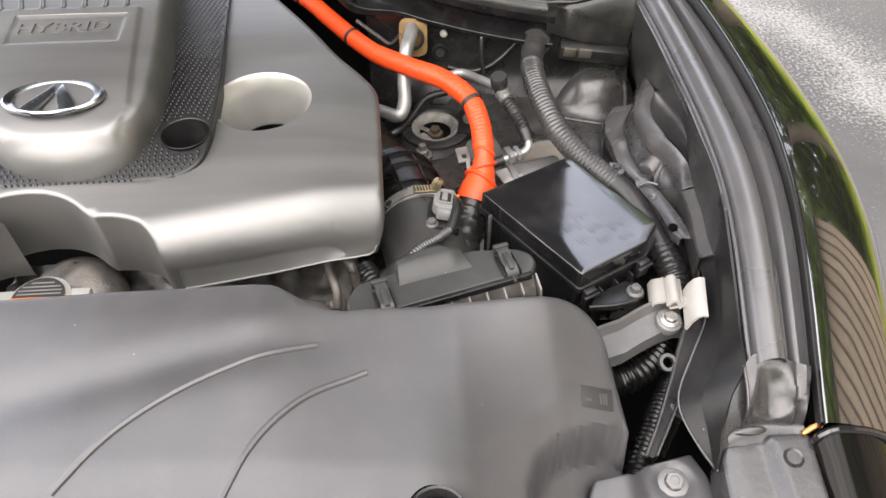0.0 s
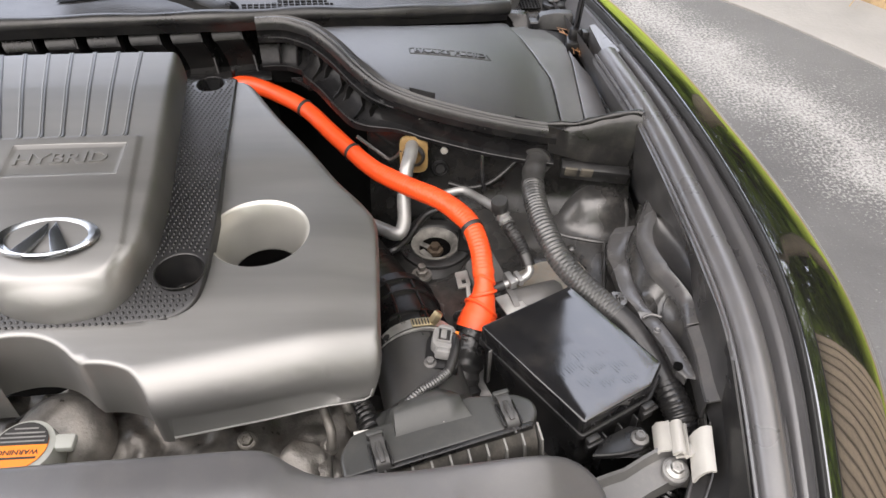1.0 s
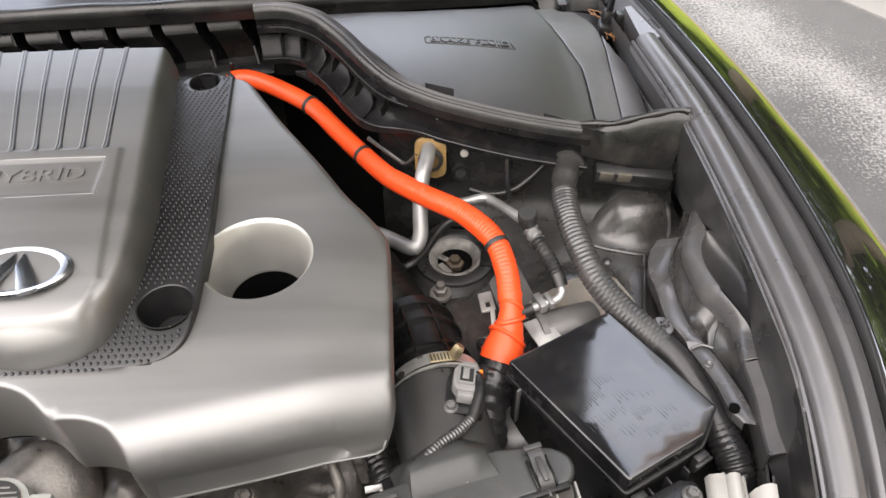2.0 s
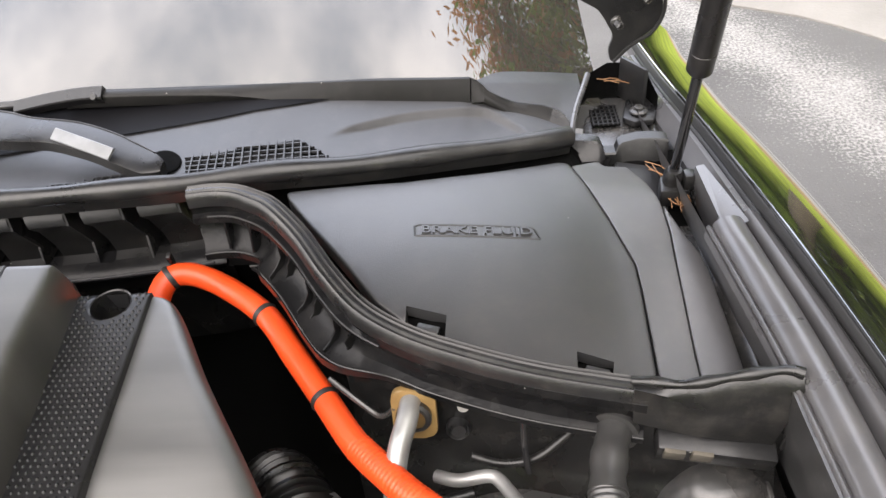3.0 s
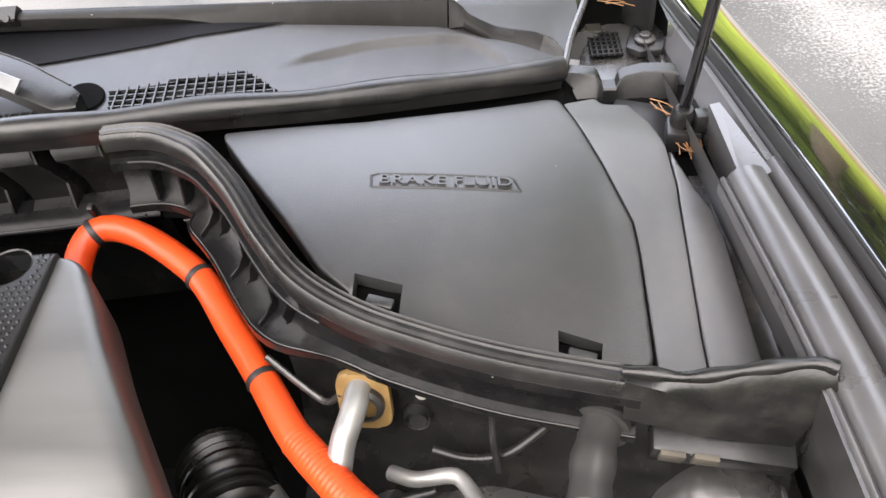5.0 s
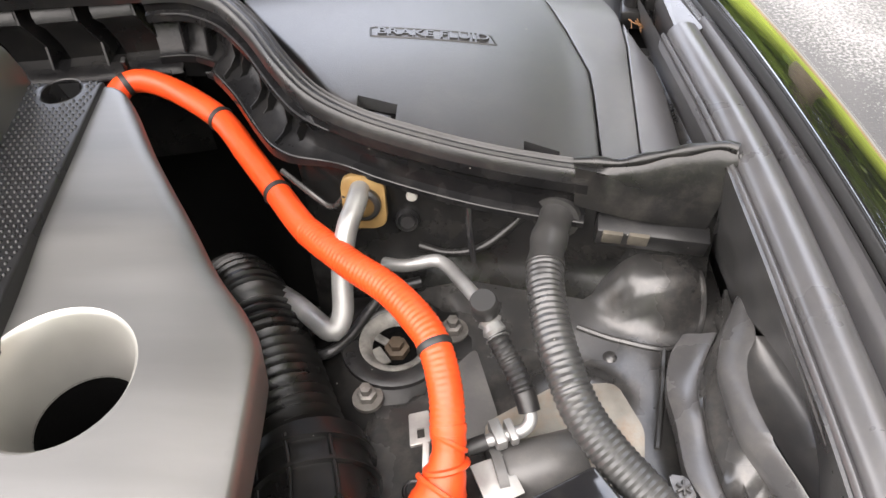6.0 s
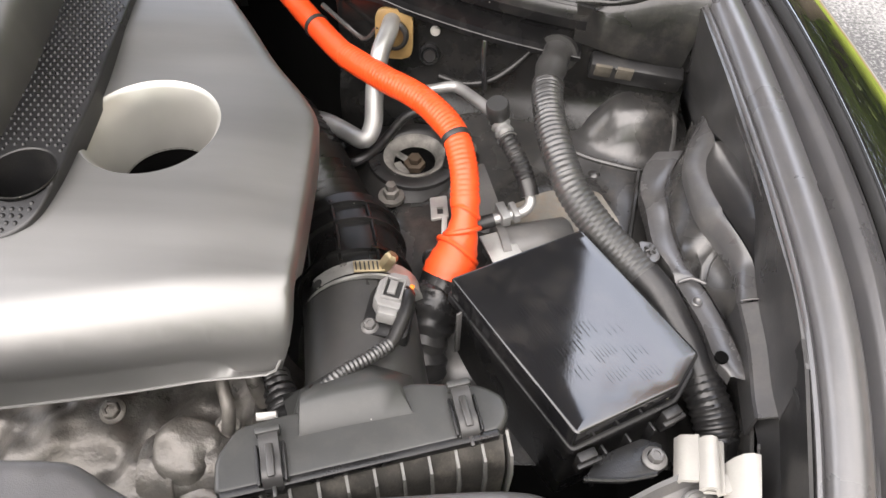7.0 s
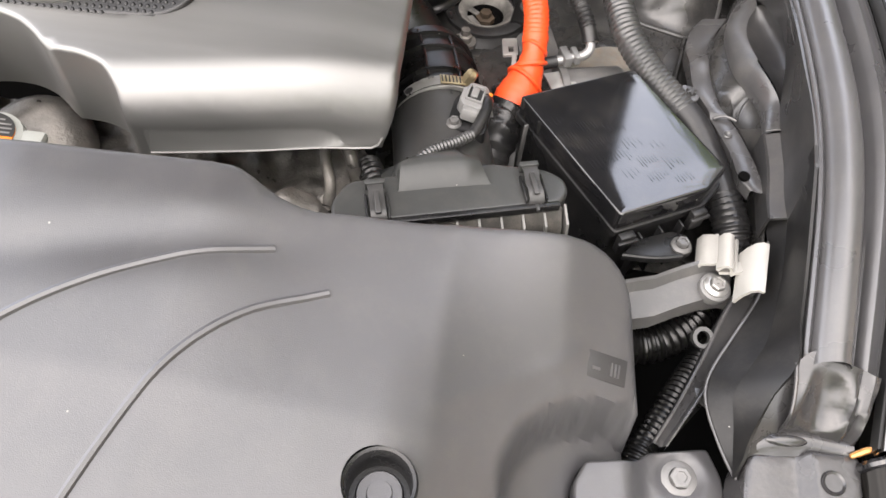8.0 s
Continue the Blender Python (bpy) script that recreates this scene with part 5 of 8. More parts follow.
part("cylinder", lathe([(0, 0), (0.0080, 0), (0.0098, 0.0025), (0.0098, 0.019), (0.0094, 0.0195), (0.0098, 0.021), (0.0098, (s2 - s1).length), (0, (s2 - s1).length)], aim(s1, axis), 24), STRUT, strut)
part("ball_socket", lathe([(0, -0.006), (0.0075, -0.006), (0.0085, -0.002), (0.0085, 0.008), (0.006, 0.012), (0, 0.012)], aim(s0 - Vector((0, 0, 0.004)), axis), 20), BLACK, strut)
part("foot", prism([(0.224, 0.924), (0.250, 0.922), (0.252, 0.945), (0.228, 0.948)], 0.897, 0.915, 0.003), BLACK, strut)
part("clip", box((0.010, 0.012, 0.016), Matrix.Translation((0.2485, 0.930, 0.921)), 0.002), BLACK, strut)


def needles(n, c, spread, seed, turn):
    rnd = random.Random(seed)
    bms = []
    for _ in range(n):
        p = Vector((c[0] + rnd.gauss(0, spread), c[1] + rnd.gauss(0, spread), c[2] + rnd.uniform(0, 0.006)))
        a = turn + rnd.gauss(0, 0.28)
        d = Vector((math.cos(a), math.sin(a), rnd.uniform(-0.15, 0.05)))
        L = rnd.uniform(0.014, 0.028)
        bms.append(tube([p - d * L / 2, p + Vector((rnd.gauss(0, 0.0018), rnd.gauss(0, 0.0018), 0.0015)), p + d * L / 2], 0.00045, 5, 0.01))
    return merge(*bms)


single("pine_needles", needles(11, (0.240, 0.921, 0.904), 0.0040, 5, -1.35), NEEDLE, "dry brown pine needles fallen beside the gas strut", "pine needles", kind="stuff")
single("pine_needles", needles(5, (0.228, 0.961, 0.907), 0.0025, 6, -0.8), NEEDLE, "dry brown pine needles on the hinge tray", "pine needles", kind="stuff")
single("pine_needles", needles(4, (0.205, 1.10, 0.925), 0.006, 8, -0.2), NEEDLE, "dry brown leaf scraps at the hinge", "pine needles", kind="stuff")

# ---- moulded seal carrier, curving between engine and brake cover ----
CARRIER = [(-0.161, 0.8765, 0.980), (-0.143, 0.879, 0.9795), (-0.124, 0.877, 0.979), (-0.106, 0.869, 0.9775), (-0.090, 0.858, 0.976), (-0.065, 0.830, 0.970), (-0.040, 0.793, 0.963), (-0.014, 0.762, 0.957), (0.020, 0.740, 0.952), (0.062, 0.725, 0.946), (0.102, 0.715, 0.940), (0.142, 0.709, 0.934), (0.170, 0.704, 0.932)]
CARRIERP = material("gloss_black_plastic", (0.0075, 0.0075, 0.008), 0.27, 0, 0.00022, 260, 0.25, 22, 0.12, dust=0.04, spec=0.16)
FLAPR = material("dusty_flap_rubber", (0.010, 0.0098, 0.0098), 0.32, 0, 0.0001, 500, 0.2, 30, 0.1, dust=0.09, spec=0.5)
carrier = thing("seal_carrier", "ribbed black plastic seal carrier curving beside the brake fluid cover", "seal", (0.0, 0.76, 0.93))
path = smooth_path(CARRIER, 0.006)
tops, walls = [], []
WALL_REAR = [(0.006, -0.008), (0.0050, -0.0125), (0.0050, -0.0185), (0.0098, -0.0195), (0.0104, -0.0255), (0.002, -0.0275), (-0.003, -0.034), (0.003, -0.050), (0.013, -0.055), (0.015, -0.054), (0.015, -0.060)]
WALL_MID = [(0.006, -0.008), (0.0050, -0.0125), (0.0050, -0.0185), (0.0098, -0.0195), (0.0104, -0.0255), (0.0065, -0.0275), (0.0050, -0.033), (0.011, -0.043), (0.0275, -0.0485), (0.0295, -0.0475), (0.0295, -0.056)]
WALL_FRONT = [(0.006, -0.008), (0.0078, -0.0085), (0.0078, -0.012), (0.0080, -0.016), (0.0065, -0.0175), (0.004, -0.021), (0.0035, -0.030), (0.0055, -0.037), (0.011, -0.039), (0.013, -0.038), (0.013, -0.042)]
frames2 = []
for i, p in enumerate(path):
    t = (path[min(i + 1, len(path) - 1)] - path[max(i - 1, 0)])
    t = Vector((t.x, t.y, 0)).normalized()
    nrm = Vector((t.y, -t.x, 0))
    frames2.append((p, t, nrm, i / (len(path) - 1)))
for p, t, nrm, s in frames2:
    tops.append([p + nrm * a + Vector((0, 0, b)) for a, b in ((-0.0085, -0.030), (-0.0085, -0.003), (-0.0075, 0.0005), (-0.0062, -0.001), (-0.005, -0.001), (-0.004, 0.0012), (-0.0028, 0.0), (-0.0018, 0.0), (-0.0006, 0.0018), (0.0008, 0.0018), (0.002, 0.0), (0.003, 0.0), (0.0042, 0.0008), (0.006, -0.001), (0.0072, -0.005), (0.0075, -0.011))])
    rear, front = 1 - smoothstep(0.15, 0.21, s), smoothstep(0.45, 0.60, s)
    mid = 1 - rear - front
    walls.append([p + nrm * (a * rear + g * mid + c * front) + Vector((0, 0, b * rear + h * mid + e * front)) for (a, b), (g, h), (c, e) in zip(WALL_REAR, WALL_MID, WALL_FRONT)])
part("ribbed_lip", loft(tops), RUBBER, carrier, "triple-ribbed rubber lip", 30)
part("wall", loft(walls), CARRIERP, carrier, "", 45)
part("ledge_rim", tube([w[3] for w in walls[2:int(len(walls) * 0.6):2]], 0.0008, 7, 0.006), COWL, carrier, "paler ledge edge")
part("lower_rim", tube([w[8] for w in walls[::3]], 0.0009, 7, 0.006), FLAPR, carrier, "thin lower rim")
nf = len(frames2)
for k, f in enumerate((0.08, 0.135)):
    p, t, nrm, s = frames2[int(nf * f)]
    a = [p + nrm * 0.0070 + Vector((0, 0, -0.020)), p + nrm * 0.0125 + Vector((0, 0, -0.052)), p - nrm * 0.004 + Vector((0, 0, -0.052)), p - nrm * 0.004 + Vector((0, 0, -0.014))]
    part("gusset", loft([[q - t * 0.001 for q in a], [q + t * 0.001 for q in a]], True, True), CARRIERP, carrier)
for f, reach in ((0.235, 0.026), (0.29, 0.018), (0.345, 0.024), (0.395, 0.019), (0.45, 0.025), (0.50, 0.014)):
    p, t, nrm, s = frames2[int(nf * f)]
    a = [p + nrm * u + Vector((0, 0, w)) for u, w in ((0.0100, -0.0250), (0.0125, -0.034), (0.6 * reach + 0.003, -0.041), (reach, -0.0455), (reach, -0.056), (0.003, -0.056), (0.003, -0.0250))]
    lean = t * (0.006 if reach > 0.02 else -0.004)
    part("gusset", loft([[q - t * 0.0008 + lean * (0 if i in (0, 6) else 1) for i, q in enumerate(a)], [q + t * 0.0008 + lean * (0 if i in (0, 6) else 1) for i, q in enumerate(a)]], True, True), CARRIERP, carrier)

tab_out = fillet([(-0.128, 0.868), (-0.094, 0.868), (-0.090, 0.862), (-0.090, 0.852), (-0.096, 0.844), (-0.104, 0.845), (-0.114, 0.857)], 0.002, 0.004)
part("bracket_plate", sheet(tab_out, lambda x, y, d: 0.9045 + 0.002 * (1 - smoothstep(0.001, 0.003, d)), 0.003, 0.0006, 0.004), CARRIERP, carrier, "black plate with a paler upper edge")
part("bracket_rim", tube([(-0.127, 0.8665, 0.9068), (-0.110, 0.8668, 0.9072), (-0.0945, 0.8668, 0.9068)], 0.0009, 7), COWL, carrier)
flap = thing("rubber_flap", "dusty grey rubber flap folded over the end of the carrier", "seal", (0.21, 0.69, 0.92))
top = [(0.160, 0.7065, 0.9345), (0.172, 0.704, 0.9360), (0.187, 0.6995, 0.9380), (0.199, 0.697, 0.9425), (0.222, 0.696, 0.9490), (0.246, 0.695, 0.9535), (0.255, 0.692, 0.9530)]
fold = [(0.160, 0.6995, 0.9365), (0.172, 0.697, 0.9345), (0.187, 0.693, 0.9335), (0.199, 0.690, 0.9380), (0.222, 0.689, 0.9430), (0.246, 0.687, 0.9480), (0.2565, 0.684, 0.9470)]
bot = [(0.161, 0.6965, 0.9065), (0.172, 0.6950, 0.9035), (0.187, 0.6930, 0.8995), (0.199, 0.6915, 0.8965), (0.222, 0.6895, 0.8925), (0.240, 0.6880, 0.8890), (0.2475, 0.6870, 0.8880)]
back = [(x, y + 0.004, z - 0.005) for x, y, z in top]
dense = [[tuple(q) for q in smooth_path(r, 0.004)] for r in (back, top, fold, bot)]
nmin = min(len(r) for r in dense)
dense = [[r[round(i * (len(r) - 1) / (nmin - 1))] for i in range(nmin)] for r in dense]
part("flap", loft(dense, solid=0.002), FLAPR, flap, "", 60)
part("rolled_edge", tube([(x, y + 0.001, z + 0.0002) for x, y, z in top], lambda s: 0.0028 + 0.0012 * math.sin(11 * s) ** 2, 10, 0.003), FLAPR, flap)
part("end_fold", tube([(0.2565, 0.690, 0.9515), (0.2570, 0.685, 0.944), (0.2560, 0.685, 0.920), (0.2540, 0.686, 0.888)], 0.0020, 8), FLAPR, flap)
part("foam_pad", box((0.074, 0.016, 0.017), Matrix.Translation((0.2135, 0.6900, 0.8835)) @ pose(0, 0, 0, 10, 4, -8), 0.002), RUBBER, flap, "dusty black foam pad")
for k in range(2):
    part("tan_patch", box((0.013, 0.003, 0.011), Matrix.Translation((0.186 + k * 0.017, 0.6838 - k * 0.002, 0.8885 - k * 0.001)) @ pose(0, 0, 0, 12, 4, -8), 0.0005), PATCH, flap)

# wall behind the engine
bulk = thing("bulkhead_panel", "black ribbed plastic bulkhead panel behind the engine", "panel", (-0.35, 0.9, 0.92))
rows = []
for x in span(-0.62, -0.155, 0.012):
    y = cross(SEAL_LINE, x)[0]
    rows.append((x, y - 0.020, 0.895))
# backing painted near-black for the shadows beside the ribs
part("recess", loft([[(x, y + 0.026, 0.966), (x, y + 0.050, 0.955), (x, y + 0.044, 0.902), (x, y + 0.004, 0.8965)] for x, y, z in rows]), VOID, bulk, "near-black backing for the shade behind the panel")
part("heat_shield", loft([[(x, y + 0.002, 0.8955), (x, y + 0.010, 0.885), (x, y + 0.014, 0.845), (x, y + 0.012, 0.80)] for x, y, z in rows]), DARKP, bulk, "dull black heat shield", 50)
part("lower_ledge", loft([[(x, y + 0.030, 0.903), (x, y + 0.016, 0.9025), (x, y + 0.002, 0.899), (x, y, 0.895)] for x, y, z in rows]), CARRIERP, bulk, "", 50)
BAY = [(0.006, 0.9560), (0.001, 0.9500), (-0.001, 0.9440), (0.005, 0.9360), (0.008, 0.918), (0.006, 0.906), (-0.004, 0.9020)]
for k in range(9):
    x0 = -0.190 - k * 0.048
    grid = []
    for u in range(7):
        row = []
        for dy, z in BAY:
            x = x0 - 0.030 + 0.033 * u / 6 + (0.9515 - z) * 0.28
            row.append((x, cross(SEAL_LINE, x)[0] + dy, z))
        grid.append(row)
    part("bay_panel", loft(grid), DARKP, bulk, "", 40)
    a = [(cross(SEAL_LINE, x0)[0] + dy, z) for dy, z in BAY[::2]] + [(cross(SEAL_LINE, x0)[0] + 0.03, 0.904), (cross(SEAL_LINE, x0)[0] + 0.03, 0.950)]
    part("gusset", loft([[(x0 + 0.003 + w + (0.9515 - q) * 0.28, p, q) for p, q in a] for w in (0, 0.002)], True, True), CARRIERP, bulk)

# paler tube: the lower edge's highlight is put into its colour
part("ledge_edge", tube([(x, cross(SEAL_LINE, x)[0] - 0.0195, 0.8975) for x in span(-0.60, -0.165, 0.03)], 0.0016, 8), COWL, bulk, "lower edge in paler plastic for the highlight along it")

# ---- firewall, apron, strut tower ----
# near-black sheet in place of the shade behind the engine
single("bay_recess", loft([[(x, well_front(x) + 0.03 if x > -0.15 else 0.91, z) for z in (0.90, 0.75, 0.55)] for x in span(-0.30, 0.0, 0.02)]), VOID, "near-black sheet standing for the shade behind the engine", "car body", (-0.15, 0.9, 0.7), kind="structure")

fw_line = [(-0.034, 0.756), (-0.015, 0.745), (0.02, 0.732), (0.06, 0.724), (0.10, 0.716), (0.15, 0.707), (0.20, 0.698), (0.255, 0.688)]
fw = thing("firewall", "glossy black painted firewall under the seal carrier", "car body", (0.05, 0.73, 0.86))
part("panel", loft([[(q.x, q.y, 0.912), (q.x, q.y, 0.885), (q.x, q.y - 0.002, 0.86), (q.x, q.y - 0.012, 0.84), (q.x, q.y - 0.03, 0.825), (q.x, q.y - 0.04, 0.77), (q.x, q.y - 0.04, 0.66)] for q in smooth_path([(x, y, 0) for x, y in fw_line], 0.01)]), FIREWALL, fw, "", 60)
part("lower_edge", tube([(-0.045, 0.750, 0.898), (-0.025, 0.737, 0.888), (-0.010, 0.729, 0.880), (-0.002, 0.726, 0.886), (0.004, 0.724, 0.896)], 0.0022, 8), APRON, fw)
# white discs drawn in place of two holes
for p, r in (((0.0515, 0.7235, 0.893), 0.0042), ((0.0520, 0.7255, 0.905), 0.0036)):
    part("white_disc", lathe([(0, 0.0015), (r * 0.8, 0.0012), (r, 0), (r, -0.002)], aim(p, (0.1, -1, 0.15)), 16), WHITE, fw, "round white disc where the firewall has a hole")
part("rubber_plug", lathe([(0, 0.004), (0.005, 0.004), (0.0062, 0.001), (0.0075, 0.0035), (0.0088, 0.001), (0.0088, -0.003)], aim((0.0465, 0.722, 0.871), (0.1, -1, 0.3)), 20), RUBBER, fw, "black rubber plug")
part("black_rod", tube([(0.093, 0.712, 0.899), (0.092, 0.708, 0.900), (0.0915, 0.700, 0.882), (0.094, 0.693, 0.858)], 0.0024, 10), GLOSSY, fw)
part("rod_cap", lathe([(0, 0.004), (0.007, 0.004), (0.008, 0), (0.008, -0.004)], aim((0.094, 0.7165, 0.895), (0, -1, 0.3)), 16), FIREWALL, fw)
# bead shaped after a pale streak on the firewall
part("streak_bead", tube([(0.055, 0.705, 0.862), (0.075, 0.701, 0.858), (0.098, 0.701, 0.862), (0.118, 0.709, 0.872), (0.134, 0.713, 0.888), (0.142, 0.712, 0.90)], 0.003, 10), FIREWALL, fw, "thin black bead along the pale streak on the firewall")


def apron_z(x, y):
    z = 0.822 + 0.10 * max(0, y - 0.60)
    z += 0.030 * (1 - smoothstep(0.35, 1.0, math.hypot((x - 0.222) / 0.050, (y - 0.682) / 0.036)))
    z -= 0.010 * smoothstep(0.10, 0.02, x)
    z -= 0.04 * smoothstep(0.52, 0.46, y) + 0.07 * smoothstep(0.03, -0.03, x) 
    z -= 0.012 * smoothstep(0.215, 0.235, x) * smoothstep(0.64, 0.62, y)
    z += 0.006 * (1 - smoothstep(0.5, 1.0, math.hypot((x - 0.15) / 0.05, (y - 0.60) / 0.03)))
    z -= 0.040 * (1 - smoothstep(0.036, 0.046, math.hypot(x - 0.037, y - 0.652)))
    z += 0.0012 * noise.noise(Vector((x * 40, y * 40, 0.5)))
    return z


apron = thing("inner_apron", "dusty black painted inner apron panel around the strut tower", "car body", (0.15, 0.6, 0.8))
part("panel", loft([[(x, y, apron_z(x, y)) for y in span(0.40, 0.735, 0.006)] for x in span(-0.05, 0.268, 0.006)]), APRON, apron, "", 60)
part("seam", tube([(x, y, apron_z(x, y) + 0.0005) for x, y in fine([(0.165, 0.655), (0.195, 0.643), (0.222, 0.637), (0.243, 0.645), (0.252, 0.662), (0.250, 0.690)])], 0.0022, 7), APRON, apron, "brushed seam sealer")
part("seam", tube([(x, y, apron_z(x, y) + 0.0005) for x, y in fine([(0.222, 0.637), (0.214, 0.60), (0.205, 0.565)])], 0.0022, 7), APRON, apron)
part("weld_dimple", lathe([(0, -0.002), (0.006, -0.001), (0.008, 0.0008), (0.010, -0.001)], Matrix.Translation((0.232, 0.700, apron_z(0.232, 0.700))), 18), APRON, apron)
part("weld_dimple", lathe([(0, 0.001), (0.003, 0.001), (0.005, -0.0005)], Matrix.Translation((0.185, 0.632, apron_z(0.185, 0.632) + 0.0005)), 14), APRON, apron)

tower = thing("strut_tower", "black strut tower with a dusty bearing ring and nuts", "strut tower", (0.037, 0.652, 0.80))
tz = 0.8135
part("dome", lathe([(0.075, -0.035), (0.068, -0.012), (0.058, -0.006), (0.050, -0.002), (0.044, 0.001), (0.040, 0.0045), (0.034, 0.005), (0.031, 0.002), (0.030, -0.004)], Matrix.Translation((0.037, 0.652, tz)), 40), TOWERP, tower)
part("rubber_ring", lathe([(0.040, 0.002), (0.039, 0.008), (0.034, 0.010), (0.027, 0.008), (0.0215, 0.002)], Matrix.Translation((0.037, 0.652, tz)), 36), RUBBER, tower, "black rubber ring")
part("bearing_ring", lathe([(0.0275, 0.0010), (0.0262, 0.0046), (0.0235, 0.0040), (0.0195, 0.0010), (0.0175, -0.0030)], Matrix.Translation((0.037, 0.652, tz + 0.003)), 36), CHALK, tower, "chalky pale bearing ring with flaking paint")
part("bearing_pan", lathe([(0.019, -0.002), (0.016, -0.007), (0, -0.008)], Matrix.Translation((0.037, 0.652, tz + 0.001)), 28), VOID, tower, "near-black pan inside the ring")
for a, w, r in ((150, 0.006, 0.0135), (215, 0.016, 0.0150)):
    part("bearing_web", box((0.011, w, 0.002), Matrix.Translation((0.037, 0.652, tz)) @ pose(0, 0, 0, 0, 0, a) @ Matrix.Translation((r, 0, -0.0012)) @ pose(0, 0, 0, 0, -10, 0), 0.0007), CHALK, tower)
part("rod_nut", lathe([(0.0090, -0.012), (0.0090, 0.0), (0.0055, 0.001), (0.0055, 0.006), (0, 0.006)], Matrix.Translation((0.037, 0.652, tz - 0.001)), 6), RUSTNUT, tower, "rusty brown rod nut")
for p in ((0.0205, 0.607, 0.817), (0.0785, 0.655, 0.826)):
    n = part("nut", lathe([(0, 0.002), (0.0105, 0.0015), (0.0105, 0), (0.0105, -0.002)], Matrix.Translation(p), 20), CAST, tower, "dusty brown flange nut")
    part("stud", lathe([(0.0065, 0), (0.0065, 0.0075), (0.0045, 0.0085), (0.0042, 0.0085), (0.0042, 0.014), (0, 0.015)], Matrix.Translation(p), 6), CAST, n)
part("pad", prism([(0.060, 0.635), (0.092, 0.63), (0.096, 0.668), (0.066, 0.676)], 0.806, 0.826, 0.003), TOWERP, tower)


# ---- high-voltage cable ----
CABLE = [(-0.196, 0.800, 0.868), (-0.207, 0.838, 0.886), (-0.202, 0.864, 0.897), (-0.184, 0.870, 0.899), (-0.153, 0.859, 0.894), (-0.110, 0.826, 0.889), (-0.079, 0.784, 0.884), (-0.051, 0.745, 0.880), (-0.021, 0.701, 0.883), (0.013, 0.665, 0.889), (0.043, 0.637, 0.893), (0.067, 0.605, 0.892), (0.0765, 0.575, 0.882), (0.078, 0.550, 0.868), (0.075, 0.532, 0.852), (0.067, 0.514, 0.836)]
hv = thing("high_voltage_cable", "bright orange high-voltage cable sheath with black tape bands", "cable", (-0.05, 0.745, 0.87))
cpath = smooth_path(CABLE, 0.004)
part("sheath", tube(CABLE[:12], 0.0100, 22, 0.005), ORANGE, hv)
part("convoluted_sheath", tube(CABLE[8:14], 0.0100, 22, ridge=0.00045, pitch=0.0036), ORANGE, hv, "finely ridged orange sleeve")
part("wrapped_end", tube([(0.078, 0.556, 0.872), (0.0785, 0.548, 0.866), (0.0765, 0.536, 0.856), (0.072, 0.524, 0.845), (0.067, 0.513, 0.835)], lambda s: 0.0108 - 0.0012 * math.exp(-((s - 0.22) / 0.14) ** 2) + 0.0075 * smoothstep(0.3, 0.95, s) + 0.0004 * math.sin(44 * s), 22, 0.003), ORANGE, hv, "orange tape wrapping")
for q, d, r in (((0.0785, 0.548, 0.866), (-0.5, -0.9, -0.5), 0.0108), ((0.0768, 0.5375, 0.8575), (0.25, -0.9, -0.9), 0.0132), ((0.0735, 0.527, 0.848), (-0.6, -0.8, -0.4), 0.0168)):
    part("tape_edge", lathe([(r - 0.003, -0.0022), (r + 0.0004, -0.0018), (r + 0.0010, 0), (r + 0.0002, 0.0012), (r - 0.003, 0.0014)], aim(q, d), 26), ORANGE, hv)


def ring_at(i, r, w):
    p, t = cpath[i], (cpath[i + 1] - cpath[i - 1]).normalized()
    return lathe([(r - 0.002, -w / 2), (r, -w / 2), (r + 0.0006, 0), (r, w / 2), (r - 0.002, w / 2)], aim(p, t), 28)


def nearest(q):
    return min(range(2, len(cpath) - 2), key=lambda i: (cpath[i] - Vector(q)).length)


for q in ((-0.1975, 0.8675, 0.898), (-0.110, 0.826, 0.889), (-0.0505, 0.744, 0.880), (0.0715, 0.5985, 0.890)):
    part("tape_band", ring_at(nearest(q), 0.0106, 0.0046), INK, hv, "black tape band")
part("cable_tie", box((0.004, 0.006, 0.020), Matrix.Translation((-0.199, 0.879, 0.908)) @ pose(0, 0, 0, 20, 10, 0), 0.001), BLACK, hv)
wrap = tube([(0.0668, 0.5125, 0.8352), (0.063, 0.506, 0.8305), (0.056, 0.490, 0.820), (0.050, 0.470, 0.802), (0.048, 0.45, 0.77)], lambda s: 0.0165 + 0.0030 * math.sin(7 * s) ** 2 + 0.0010 * math.sin(55 * s), 28, 0.0025)
for v in wrap.verts:
    v.co += Vector((1, 0.3, 0.8)) * 0.0028 * noise.noise(v.co * 60) + Vector((0.2, 1, 0.4)) * 0.0012 * noise.noise(Vector((v.co.x * 90, v.co.y * 420, v.co.z * 420)))
part("black_wrap", wrap, RUBBER, hv, "crumpled black tape wrapping", 30)

# ---- coolant pipe and grommet ----
grom = thing("pipe_grommet", "tan rubber grommet in the firewall", "grommet", (0.018, 0.722, 0.895))
gm = aim((0.0175, 0.7245, 0.890), (-0.05, -1, 0.25))
part("plate", prism(fillet([(-0.0155, -0.021), (0.0155, -0.021), (0.0155, 0.021), (-0.0155, 0.021)], 0.009, 0.01), -0.002, 0.004, 0.0015, gm), TAN, grom)
part("boot", lathe([(0.0125, 0.002), (0.0125, 0.008), (0.0105, 0.010), (0.0085, 0.010)], gm, 24), RUBBER, grom, "black rubber boot")
